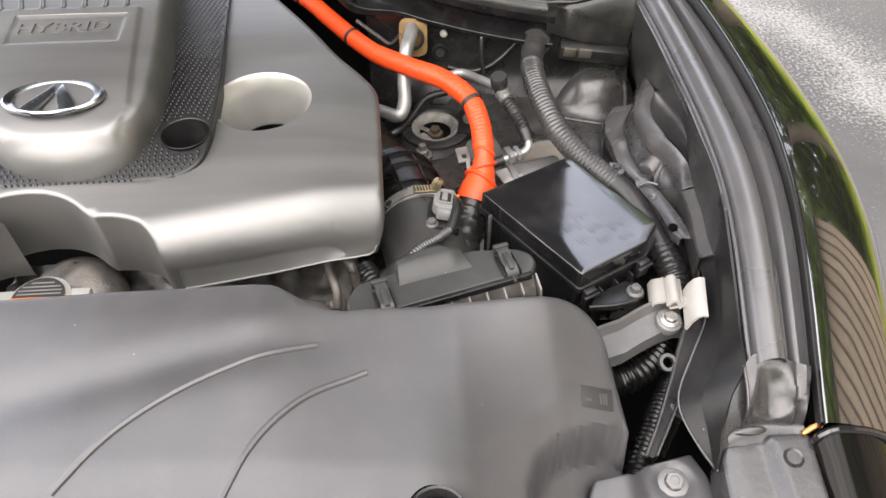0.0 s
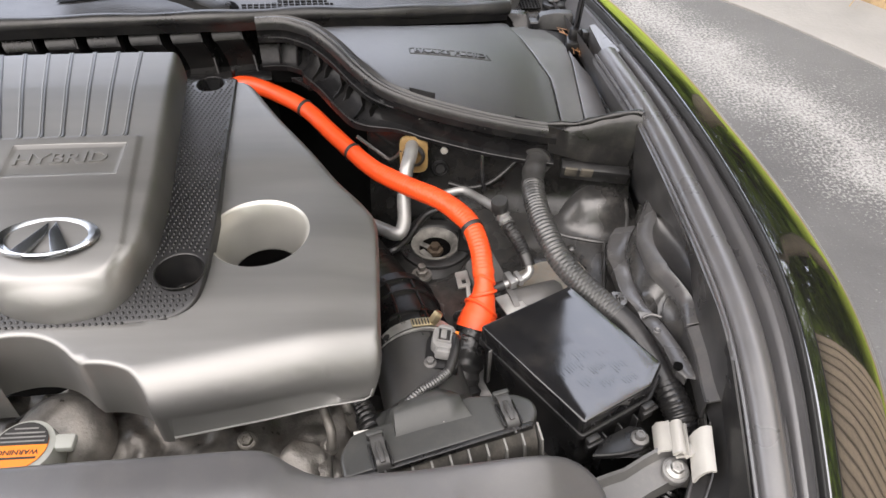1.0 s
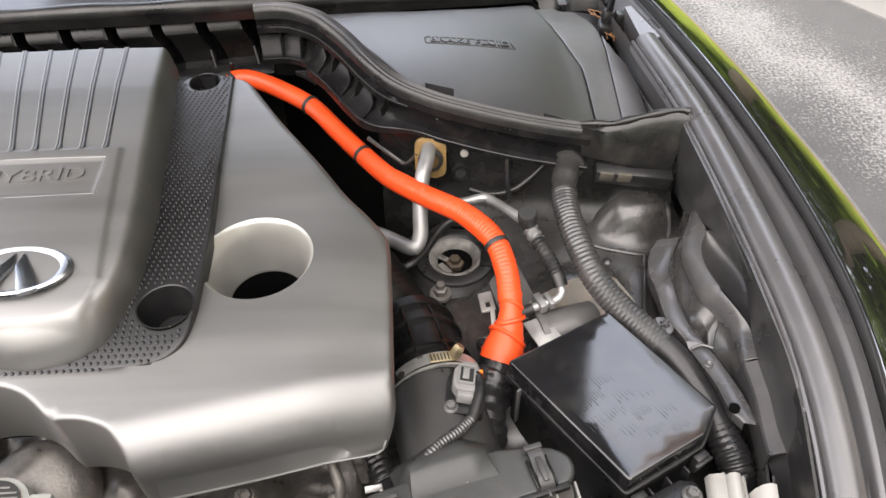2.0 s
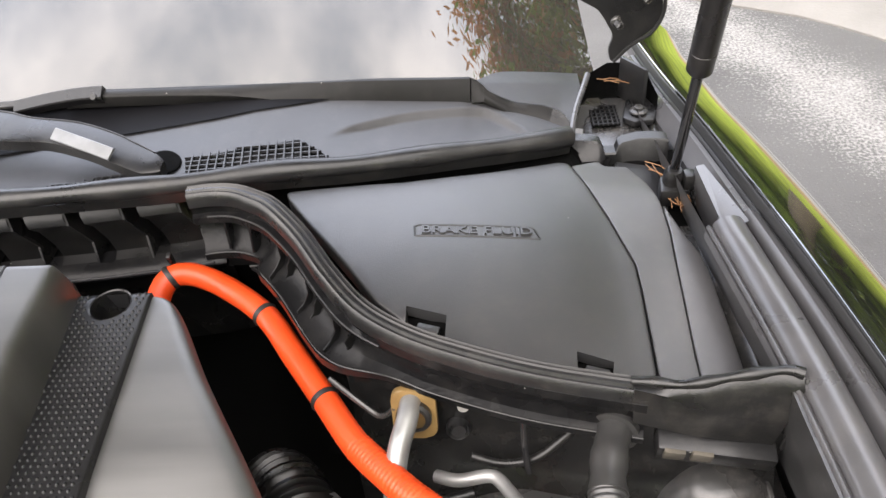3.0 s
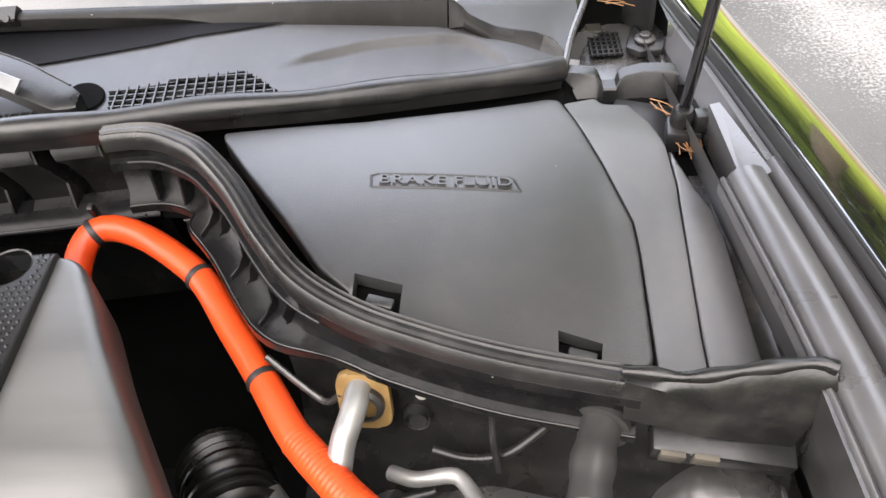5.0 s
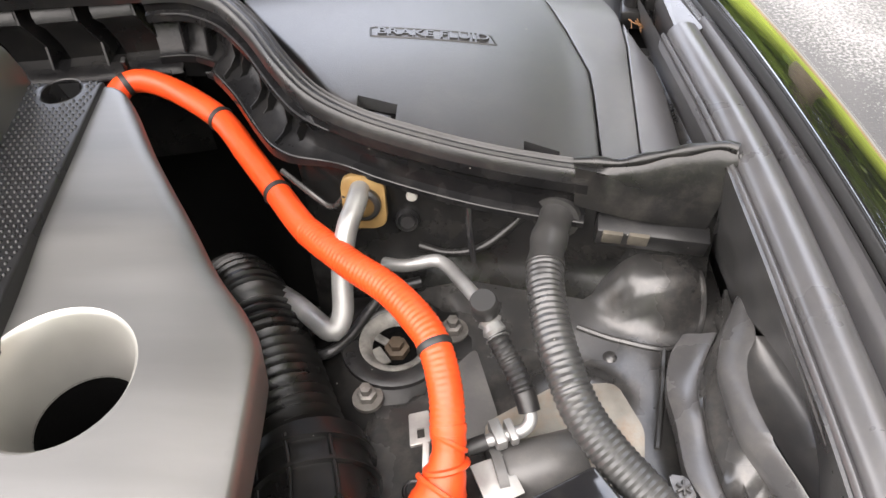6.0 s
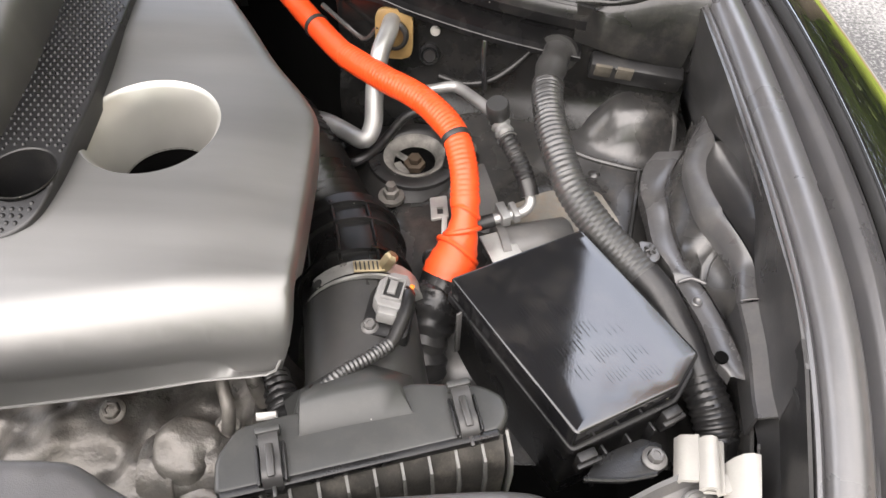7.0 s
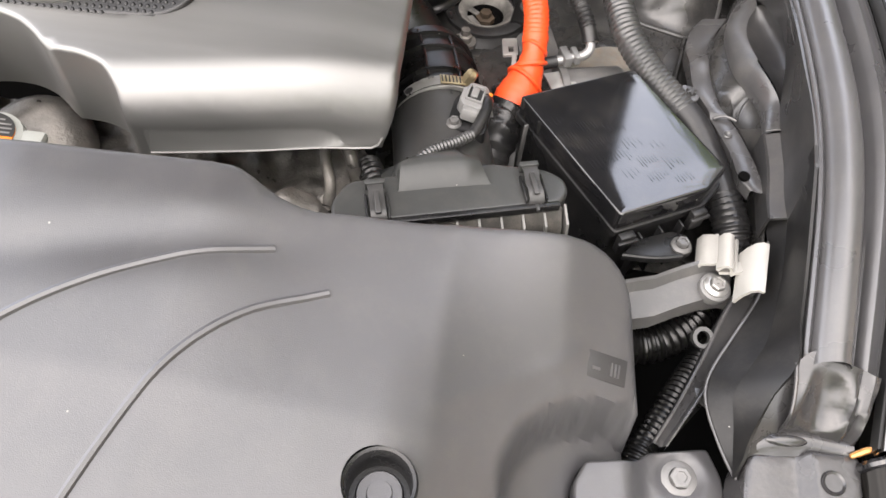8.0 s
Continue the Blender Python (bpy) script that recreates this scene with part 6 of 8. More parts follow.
single("coolant_pipe", tube([(0.017, 0.735, 0.900), (0.0155, 0.722, 0.901), (0.0135, 0.708, 0.900), (0.009, 0.692, 0.895), (0.0055, 0.676, 0.881), (0.0045, 0.664, 0.866), (0.0040, 0.653, 0.853), (0.000, 0.646, 0.845), (-0.006, 0.645, 0.8425), (-0.020, 0.660, 0.837), (-0.036, 0.679, 0.829), (-0.052, 0.698, 0.817), (-0.066, 0.716, 0.800)], 0.0074, 18, 0.003), ALU, "dull silver aluminium coolant pipe bent through the firewall", "pipe", (0.018, 0.72, 0.9))
single("vacuum_hose", tube([(0.055, 0.69, 0.84), (0.030, 0.682, 0.838), (0.016, 0.668, 0.83), (0.004, 0.652, 0.825), (-0.012, 0.640, 0.822), (-0.03, 0.65, 0.81)], 0.004, 12), RUBBER, "thin black rubber hose behind the strut tower", "hose", (0.01, 0.66, 0.82))

# ---- thick corrugated loom ----
loom = thing("wiring_loom", "thick black corrugated wiring loom", "hose", (0.154, 0.71, 0.88))
part("boot", tube([(0.159, 0.722, 0.892), (0.154, 0.711, 0.890), (0.150, 0.700, 0.891)], lambda s: 0.0195 - 0.003 * s, 20, 0.003), DUCTP, loom, "grey rubber boot")
part("collar", tube([(0.153, 0.708, 0.890), (0.146, 0.686, 0.893), (0.1415, 0.667, 0.894), (0.1395, 0.654, 0.894)], lambda s: 0.0118 + 0.0008 * math.sin(14 * s), 20, 0.004), DUCTP, loom)
part("corrugated_tube", tube([(0.1395, 0.656, 0.894), (0.1385, 0.638, 0.893), (0.1400, 0.612, 0.890), (0.1440, 0.590, 0.886), (0.1530, 0.562, 0.877), (0.1680, 0.540, 0.868), (0.186, 0.520, 0.860), (0.2035, 0.499, 0.853)], 0.0112, 20, ridge=0.0008, pitch=0.0040), LOOM, loom, "grey-black corrugated sleeve", )
part("lower_tube", tube([(0.199, 0.505, 0.855), (0.2085, 0.492, 0.851), (0.221, 0.463, 0.843), (0.230, 0.432, 0.836), (0.237, 0.412, 0.828), (0.240, 0.39, 0.81)], 0.0125, 18, 0.004), RUBBER, loom)
part("lower_corrugation", tube([(0.229, 0.438, 0.837), (0.2345, 0.418, 0.831), (0.2385, 0.400, 0.822)], 0.0125, 18, ridge=0.0012, pitch=0.005), RUBBER, loom)

# ---- hydraulic line and valve block ----
hyd = thing("hydraulic_line", "silver hydraulic line with a black service cap", "pipe", (0.1, 0.62, 0.87))
part("pipe", tube([(0.030, 0.694, 0.856), (0.046, 0.687, 0.861), (0.066, 0.6865, 0.866), (0.074, 0.682, 0.867), (0.084, 0.664, 0.873), (0.095, 0.641, 0.881), (0.1005, 0.627, 0.886)], 0.0047, 14, 0.003), ALU, hyd)
part("service_cap", lathe([(0, 0.010), (0.0075, 0.010), (0.0085, 0.0085), (0.0088, -0.002), (0.0075, -0.004), (0.0075, -0.008)], aim((0.1008, 0.6215, 0.895), (-0.12, -0.15, 1)), 24), INK, hyd, "black plastic service cap")
part("coupling", tube([(0.1005, 0.624, 0.888), (0.1045, 0.616, 0.885), (0.108, 0.608, 0.882)], lambda s: 0.0068 + 0.0012 * math.sin(20 * s), 14, 0.002), ALU, hyd)
part("rubber_section", tube([(0.107, 0.6095, 0.8825), (0.113, 0.599, 0.878), (0.119, 0.588, 0.872), (0.1225, 0.580, 0.867)], 0.0062, 14, ridge=0.0009, pitch=0.0036), RUBBER, hyd)
part("sleeve", tube([(0.1215, 0.582, 0.868), (0.1240, 0.576, 0.864), (0.1255, 0.571, 0.860)], 0.0068, 14), RUBBER, hyd)
part("end_pipe", tube([(0.1250, 0.573, 0.861), (0.1262, 0.567, 0.857), (0.1215, 0.5625, 0.853), (0.110, 0.5605, 0.850), (0.098, 0.5580, 0.847)], 0.0040, 12, 0.002), ALU, hyd)
part("clip", box((0.007, 0.017, 0.010), Matrix.Translation((0.1065, 0.5615, 0.850)) @ pose(0, 0, 0, 0, 0, 20), 0.0012), ALU, hyd)
part("clip", box((0.005, 0.015, 0.008), Matrix.Translation((0.1145, 0.562, 0.852)) @ pose(0, 0, 0, 0, 0, 20), 0.0012), ALU, hyd)
part("nozzle", tube([(0.100, 0.5585, 0.847), (0.088, 0.555, 0.845)], 0.0052, 12), INK, hyd)

block = thing("valve_block_bracket", "stained steel bracket plate under the hydraulic line", "bracket", (0.15, 0.57, 0.825))
part("plate", prism(fillet([(0.098, 0.580), (0.145, 0.607), (0.185, 0.609), (0.198, 0.575), (0.193, 0.545), (0.150, 0.530), (0.105, 0.545)], 0.006, 0.01), 0.824, 0.8295, 0.001), RUSTY, block)
part("dark_plate", prism(fillet([(0.066, 0.610), (0.094, 0.640), (0.108, 0.585), (0.098, 0.560), (0.074, 0.572)], 0.005, 0.01), 0.822, 0.8275, 0.001), MIDGREY, block)
part("foot", box((0.006, 0.05, 0.03), Matrix.Translation((0.188, 0.57, 0.812)), 0.001), RUSTY, block)
motor = thing("pump_motor", "dark grey cylindrical pump with a foil label", "pump", (0.13, 0.55, 0.83))
part("barrel", lathe([(0, -0.002), (0.0185, -0.002), (0.020, 0), (0.020, 0.046), (0.0185, 0.048), (0, 0.048)], aim((0.111, 0.545, 0.826), (0.97, 0.24, 0)), 28), MIDGREY, motor)
part("foil_label", prism([(0.0895, 0.5445), (0.1105, 0.5525), (0.121, 0.528), (0.100, 0.5185)], 0.8425, 0.8445, 0.0004), ZINC, motor, "silver foil label")
part("flange", lathe([(0, 0), (0.0225, 0), (0.0225, 0.006), (0, 0.006)], aim((0.104, 0.5425, 0.826), (0.97, 0.24, 0)), 28), MIDGREY, motor)
tab = thing("bracket_tab", "small bare metal tab with a square hole", "bracket", (0.059, 0.565, 0.845))
part("tab", sheet(fillet([(0.0525, 0.5755), (0.0650, 0.5785), (0.0672, 0.5575), (0.0545, 0.5540)], 0.0015, 0.004), lambda x, y, d: 0.8505, 0.004, 0.0006, 0.0018, [[(0.0580, 0.5655), (0.0625, 0.5665), (0.0632, 0.5600), (0.0588, 0.5590)]], 0.0018), ZINC, tab)
part("stem", box((0.004, 0.02, 0.002), Matrix.Translation((0.064, 0.547, 0.8475)) @ pose(0, 0, 0, 14, 0, 0), 0.0004), ZINC, tab)
single("apron_plug", lathe([(0, 0.003), (0.004, 0.003), (0.0055, 0.001), (0.0065, 0.0015), (0.0075, 0), (0.0075, -0.003)], Matrix.Translation((0.056, 0.536, 0.829)), 18), RUBBER, "black rubber drain plug in the apron", "plug", (0.056, 0.536, 0.825))

# ---- air intake ----
duct = thing("intake_duct", "black air intake duct with a ribbed bellows", "air duct", (0.0, 0.5, 0.85))
part("lower_tube", tube([(0.030, 0.372, 0.830), (0.024, 0.402, 0.836), (0.0165, 0.440, 0.8375), (0.0095, 0.478, 0.835)], lambda s: 0.0385 - 0.001 * s, 30, 0.006), DUCTP, duct, "smooth grey-black tube")
dpath = [(0.0105, 0.474, 0.8345), (0.0065, 0.494, 0.833), (-0.001, 0.528, 0.830), (-0.0115, 0.562, 0.827)]
part("cuff", tube(dpath, lambda s: 0.0382 - 0.0015 * s, 30, 0.004), DUCTRUBBER, duct)
part("bellows", tube([(-0.0135, 0.559, 0.828), (-0.0340, 0.604, 0.824), (-0.058, 0.655, 0.818), (-0.085, 0.704, 0.806), (-0.108, 0.735, 0.780), (-0.124, 0.756, 0.730), (-0.130, 0.764, 0.640)], 0.0255, 26, ridge=0.0060, pitch=0.0086), DUCTRUBBER, duct, "ribbed rubber bellows")
for k in range(3):
    c = Vector(dpath[1]).lerp(Vector(dpath[2]), 0.3) if k == 0 else Vector(dpath[2]).lerp(Vector(dpath[3]), 0.15 + 0.5 * (k - 1))
    t = (Vector(dpath[3]) - Vector(dpath[1])).normalized()
    part("cuff_rib", lathe([(0.036, -0.002), (0.0405, -0.0012), (0.0405, 0.0012), (0.036, 0.002)], aim(c, t), 30), DUCTRUBBER, duct)
for a in (-0.95, -0.25, 0.45):
    ends = [Vector(q) + 0.0383 * Vector((math.sin(a), 0.1, math.cos(a))) for q in (dpath[1], dpath[2], dpath[3])]
    part("cuff_pad", tube([ends[0], ends[1], ends[1].lerp(ends[2], 0.7)], 0.0014, 8, 0.01), DUCTRUBBER, duct)
clamp = part("hose_clamp", tube([(0.0115, 0.4845, 0.8335), (0.0095, 0.4945, 0.833)], 0.0402, 36, smooth=False, caps=False), ZINC, duct, "zinc-plated worm-drive hose clamp")
part("clamp_rim", tube([(0.0119, 0.4825, 0.8335), (0.0115, 0.4845, 0.8335)], 0.0409, 36, smooth=False), ZINC, clamp)
part("slotted_band", box((0.020, 0.0090, 0.0014), Matrix.Translation((0.0165, 0.4912, 0.8738)) @ pose(0, 0, 0, 0, 10, 12), 0.0003), BRASS, clamp, "yellowish slotted band")
for k in range(7):
    part("band_slot", box((0.0009, 0.0065, 0.0006), Matrix.Translation((0.0165 - 0.0080 + k * 0.0027, 0.4912 - 0.0017 + k * 0.00057, 0.8763 - k * 0.00048)) @ pose(0, 0, 0, 0, 10, 12), 0), INK, clamp)
part("screw", lathe([(0, 0.007), (0.0035, 0.007), (0.0048, 0.005), (0.0052, 0), (0.0035, -0.006), (0, -0.006)], aim((0.0285, 0.4945, 0.8745), (0.5, 0.35, 0.75)), 6), BRASS, clamp, "slotted hexagon screw")
part("clamp_eye", lathe([(0, 0.0004), (0.0035, 0.0004)], aim((-0.0155, 0.4795, 0.8685), (-0.5, 0, 0.85)), 14), INK, clamp)

maf = thing("airflow_sensor", "black airflow sensor with a grey wiring connector", "sensor", (0.032, 0.46, 0.875))
part("base", prism(fillet([(0.016, 0.440), (0.044, 0.436), (0.048, 0.470), (0.030, 0.484), (0.020, 0.470)], 0.004, 0.006), 0.864, 0.8755, 0.0015), BLACK, maf)
part("ear", prism(ellipse(0.0185, 0.4385, 0.0105, 0.0065, 18), 0.866, 0.873, 0.001), BLACK, maf)
part("screw", bolt_mesh(aim((0.0215, 0.4445, 0.8745), (0, -0.1, 1)), 0.0038, 0.0055, 0.006), MIDGREY, maf)
cm = Matrix.Translation((0.0345, 0.4640, 0.8820)) @ pose(0, 0, 0, -8, 8, -10)
octagon = [(-0.0065, -0.0150), (0.0060, -0.0150), (0.0105, -0.0095), (0.0105, 0.0060), (0.0060, 0.0145), (-0.0040, 0.0145), (-0.0105, 0.0050), (-0.0105, -0.0100)]
conn = part("connector", merge(prism(octagon, -0.006, 0.0045, 0.0018, cm), box((0.0125, 0.0075, 0.010), cm @ Matrix.Translation((0.0, -0.0165, -0.001)), 0.002)), GREY, maf, "grey plastic connector")
for size, at in (((0.0015, 0.0170, 0.0028), (-0.0062, -0.0005, 0.0052)), ((0.0015, 0.0170, 0.0028), (0.0052, -0.0005, 0.0052)), ((0.0125, 0.0015, 0.0028), (-0.0005, 0.0080, 0.0052)), ((0.0125, 0.0015, 0.0028), (-0.0005, -0.0088, 0.0052))):
    part("rib", box(size, cm @ Matrix.Translation(at), 0.0005), GREY, conn)
part("latch", box((0.0050, 0.0110, 0.0020), cm @ Matrix.Translation((-0.0012, 0.0002, 0.0056)), 0.0006), GREY, conn)
part("latch_gap", box((0.0100, 0.0145, 0.0004), cm @ Matrix.Translation((-0.0005, -0.0005, 0.0046)), 0), INK, conn)
part("rib", box((0.0040, 0.0022, 0.0034), cm @ Matrix.Translation((0.0080, 0.0010, 0.0044)), 0.0006), GREY, conn)
part("red_pin", box((0.0028, 0.0034, 0.002), cm @ Matrix.Translation((0.0100, 0.0055, 0.004)), 0.0004), WARN, conn, "small red lock pin")
part("lead", tube([(0.0405, 0.470, 0.878), (0.0440, 0.462, 0.884), (0.0425, 0.448, 0.885), (0.0365, 0.431, 0.882), (0.0325, 0.4265, 0.8815)], 0.0042, 12), BLACK, maf)
part("sleeve", tube([(0.0345, 0.428, 0.882), (0.025, 0.4185, 0.884), (0.013, 0.4095, 0.885), (0.003, 0.4005, 0.884), (-0.006, 0.392, 0.876), (-0.012, 0.386, 0.86)], 0.0036, 12, ridge=0.0007, pitch=0.0026), LOOM, maf, "black corrugated sleeve")
part("sleeve_boot", tube([(-0.002, 0.396, 0.882), (-0.008, 0.391, 0.873), (-0.013, 0.386, 0.858)], 0.0062, 12), RUBBER, maf)
single("engine_loom", tube([(-0.040, 0.430, 0.835), (-0.034, 0.418, 0.836), (-0.026, 0.400, 0.833), (-0.020, 0.380, 0.826), (-0.010, 0.372, 0.815)], 0.0095, 14, ridge=0.0012, pitch=0.004), RUBBER, "black corrugated engine loom beside the filter box", "hose", (-0.03, 0.41, 0.83))

# ---- air filter box ----
abx = thing("air_filter_box", "matt black air filter box with steel spring clips", "filter box", (0.03, 0.37, 0.83))
am = Matrix.Translation((0.0275, 0.3655, 0)) @ Matrix.Rotation(math.atan2(0.040, 0.150), 4, "Z")
LID = [(-0.079, -0.010), (0.071, -0.008), (0.0785, 0.000), (0.0785, 0.012), (0.068, 0.0215), (0.032, 0.031), (0.010, 0.030), (-0.050, 0.027), (-0.066, 0.0255), (-0.078, 0.010)]
lid_out = [tuple((am @ Vector((x, y, 0))).to_2d()) for x, y in LID]
part("lid", sheet(fillet(lid_out, 0.005, 0.006), lambda x, y, d: 0.8835, 0.008, 0.003, 0.012), ABOX, abx)
neck_rows = [[(-0.036, 0.012, 0.8828), (-0.012, 0.0125, 0.8828), (0.012, 0.012, 0.8828), (0.030, 0.0115, 0.8828)], [(-0.0335, 0.0135, 0.8842), (-0.011, 0.014, 0.8846), (0.011, 0.0135, 0.8846), (0.027, 0.013, 0.8842)], [(-0.031, 0.026, 0.8915), (-0.011, 0.027, 0.8925), (0.009, 0.0265, 0.8925), (0.022, 0.0255, 0.8915)], [(-0.030, 0.032, 0.8905), (-0.011, 0.034, 0.8925), (0.009, 0.0335, 0.8925), (0.022, 0.031, 0.8905)], [(-0.031, 0.048, 0.870), (-0.011, 0.050, 0.880), (0.009, 0.050, 0.880), (0.024, 0.048, 0.870)], [(-0.034, 0.052, 0.845), (-0.011, 0.056, 0.865), (0.009, 0.056, 0.865), (0.028, 0.052, 0.845)]]
neck = loft([[(-0.040 if i < 4 else -0.042, r[0][1], 0.86)] + [tuple(q) for q in r] + [(0.035, r[-1][1], 0.86)] for i, r in enumerate(neck_rows)])
bmesh.ops.transform(neck, matrix=am, verts=neck.verts)
part("neck", neck, ABOX, abx, "", 60)
part("body", prism([(-0.074, -0.008), (0.068, -0.006), (0.070, 0.016), (0.03, 0.028), (-0.074, 0.020)], 0.77, 0.873, 0.002, am), BLACK, abx)
for k in range(11):
    x = -0.072 + k * 0.0147
    part("rib", loft([[am @ Vector((x + e, y, z)) for y, z in ((-0.006, 0.8785), (-0.0185, 0.872), (-0.0225, 0.858), (-0.021, 0.79), (-0.006, 0.79))] for e in (-0.0008, 0.0008)], True, True), RIBM, abx)
part("front_face", loft([[am @ Vector((x, y, z)) for x in (-0.074, 0.072)] for y, z in ((-0.008, 0.8790), (-0.0165, 0.868), (-0.0195, 0.855), (-0.0185, 0.79))]), DUSTYBOX, abx, "dusty sloping front")
part("rim", prism([(-0.076, -0.0125), (0.070, -0.0105), (0.070, -0.006), (-0.076, -0.008)], 0.8775, 0.8835, 0.0008, am), BLACK, abx)
for x, y in ((-0.0490, 0.000), (0.0545, 0.004)):
    cmx = am @ Matrix.Translation((x, y, 0.8865)) @ pose(0, 0, 0, 0, 0, 0)
    c = part("spring_clip", loft([[cmx @ Vector((e, yy, zz)) for yy, zz in ((0.017, -0.006), (0.016, 0.0035), (0.010, 0.0045), (0.002, 0.0015), (-0.004, 0.0035), (-0.010, 0.001), (-0.013, -0.006), (-0.0125, -0.012))] for e in (-0.0050, 0.0050)], solid=0.0008), CLIPM, abx, "dark steel spring clip", 60)
    part("clip_rib", box((0.004, 0.018, 0.0022), cmx @ Matrix.Translation((0, 0.0, 0.004)), 0.0008), CLIPM, c)
    part("clip_tongue", box((0.002, 0.006, 0.003), cmx @ Matrix.Translation((0, -0.0140, -0.004)), 0.0005), CLIPM, c)
    part("clip_guard", box((0.0016, 0.022, 0.004), cmx @ Matrix.Translation((-0.0068, 0, -0.001)), 0.0008), BLACK, abx)
    part("clip_guard", box((0.0016, 0.022, 0.004), cmx @ Matrix.Translation((0.0068, 0, -0.001)), 0.0008), BLACK, abx)
    part("clip_hood", box((0.013, 0.004, 0.007), cmx @ Matrix.Translation((0, 0.017, 0.0015)), 0.0008), ABOX, abx)

# ---- fuse box ----
fuse = thing("fuse_box", "black plastic fuse box with a smooth slanted lid", "fuse box", (0.145, 0.455, 0.80))
LIDP = [(0.0690, 0.4875), (0.1580, 0.5320), (0.2185, 0.4345), (0.2035, 0.4120), (0.1405, 0.3800)]


def lid_z(x, y, d=0):
    return 0.8690 + 0.02 * (x - 0.069) + 0.012 * (0.53 - y)


part("lid", sheet(fillet(LIDP, 0.003, 0.008), lid_z, 0.012, 0.0022, 0.019), GLOSSY, fuse, "smooth black lid with faint moulded diagram")
part("lid_rim", sheet(fillet([(0.1437 + (x - 0.1437) * 1.03, 0.452 + (y - 0.452) * 1.03) for x, y in LIDP], 0.004, 0.01), lambda x, y, d: lid_z(x, y) - 0.0175, 0.02, 0.001, 0.005), BLACK, fuse)
part("base", sheet(fillet([(0.1437 + (x - 0.1437) * 0.95, 0.452 + (y - 0.452) * 0.95) for x, y in LIDP], 0.004, 0.01), lambda x, y, d: lid_z(x, y) - 0.02, 0.02, 0.001, 0.075), BLACK, fuse)
rnd = random.Random(11)
ux, uy = Vector((0.0605, -0.0975, 0)).normalized(), Vector((0.089, 0.0445, 0)).normalized()
ang = math.degrees(math.atan2(ux.y, ux.x))
diagram = []
# the moulded diagram: blocks of fine raised lines, (along, across, width, height, lines)
for a, b, w, h, n in ((0.010, -0.052, 0.010, 0.010, 4), (0.026, -0.052, 0.013, 0.012, 6), (0.042, -0.050, 0.012, 0.014, 6), (0.058, -0.046, 0.014, 0.012, 5), (0.020, -0.034, 0.016, 0.014, 7), (0.039, -0.033, 0.015, 0.016, 8), (0.057, -0.028, 0.013, 0.014, 6), (0.074, -0.030, 0.012, 0.010, 4),
                      (0.030, -0.016, 0.014, 0.013, 6), (0.048, -0.013, 0.012, 0.012, 5), (0.066, -0.012, 0.015, 0.013, 7), (0.083, -0.014, 0.011, 0.014, 7), (0.056, 0.003, 0.010, 0.008, 3), (0.074, 0.004, 0.013, 0.011, 5), (0.090, 0.002, 0.010, 0.012, 6)):
    p = Vector((0.137, 0.497, 0)) + ux * a + uy * b
    if not inside(np.array([p.x]), np.array([p.y]), LIDP)[0] or edge_distance(np.array([p.x]), np.array([p.y]), LIDP)[0] < 0.009:
        continue
    m = Matrix.Translation((p.x, p.y, lid_z(p.x, p.y) + 0.0001)) @ pose(0, 0, 0, 0, -3, ang)
    diagram += [box((w * rnd.uniform(0.5, 1.0), 0.00045, 0.00014), m @ Matrix.Translation((w * rnd.uniform(-0.1, 0.1), h * (k / max(1, n - 1) - 0.5), 0)), 0) for k in range(n)]
tagged(part("lid_diagram", merge(*diagram), GLOSSY, fuse), "fine moulded lines of the fuse diagram", kind="stuff")
for p, ang in (((0.1475, 0.3790, 0.852), 25), ((0.199, 0.406, 0.854), 28)):
    m = Matrix.Translation(p) @ pose(0, 0, 0, 0, 0, ang)
    lt = part("latch", box((0.012, 0.006, 0.018), m @ Matrix.Translation((0, -0.003, -0.004)), 0.0012), BLACK, fuse)
    part("latch_bar", box((0.016, 0.003, 0.003), m @ Matrix.Translation((0, -0.0065, 0.0)), 0.0008), BLACK, lt)
for k in range(3):
    a, b = Vector((0.150, 0.3775)), Vector((0.200, 0.4030))
    q = a.lerp(b, 0.2 + 0.3 * k)
    part("side_rib", box((0.0016, 0.006, 0.05), Matrix.Translation((q.x, q.y, 0.825)) @ pose(0, 0, 0, 0, 0, 27), 0.0004), BLACK, fuse)
part("side_strap", box((0.0016, 0.004, 0.045), Matrix.Translation((0.0755, 0.466, 0.838)) @ pose(0, 0, 0, 0, 0, -50), 0.0004), MIDGREY, fuse)
brk = thing("fuse_box_bracket", "black bracket bolted beside the fuse box", "bracket", (0.17, 0.375, 0.84))
part("arm", prism([(0.147, 0.3655), (0.158, 0.380), (0.183, 0.391), (0.194, 0.389), (0.1965, 0.376), (0.188, 0.3695), (0.170, 0.366)], 0.841, 0.848, 0.001), BLACK, brk)
part("edge", tube([(0.147, 0.3655, 0.848), (0.170, 0.3655, 0.849), (0.188, 0.369, 0.850)], 0.0014, 6), BLACK, brk)
part("bolt", bolt_mesh(aim((0.1885, 0.3785, 0.848), (0, 0, 1)), 0.0045, 0.0072, 0.007), MIDGREY, brk)

# ---- front bracket, white clip, inner wing details ----
armb = thing("radiator_support_arm", "grey painted steel support arm with a large bolt", "bracket", (0.19, 0.35, 0.82))
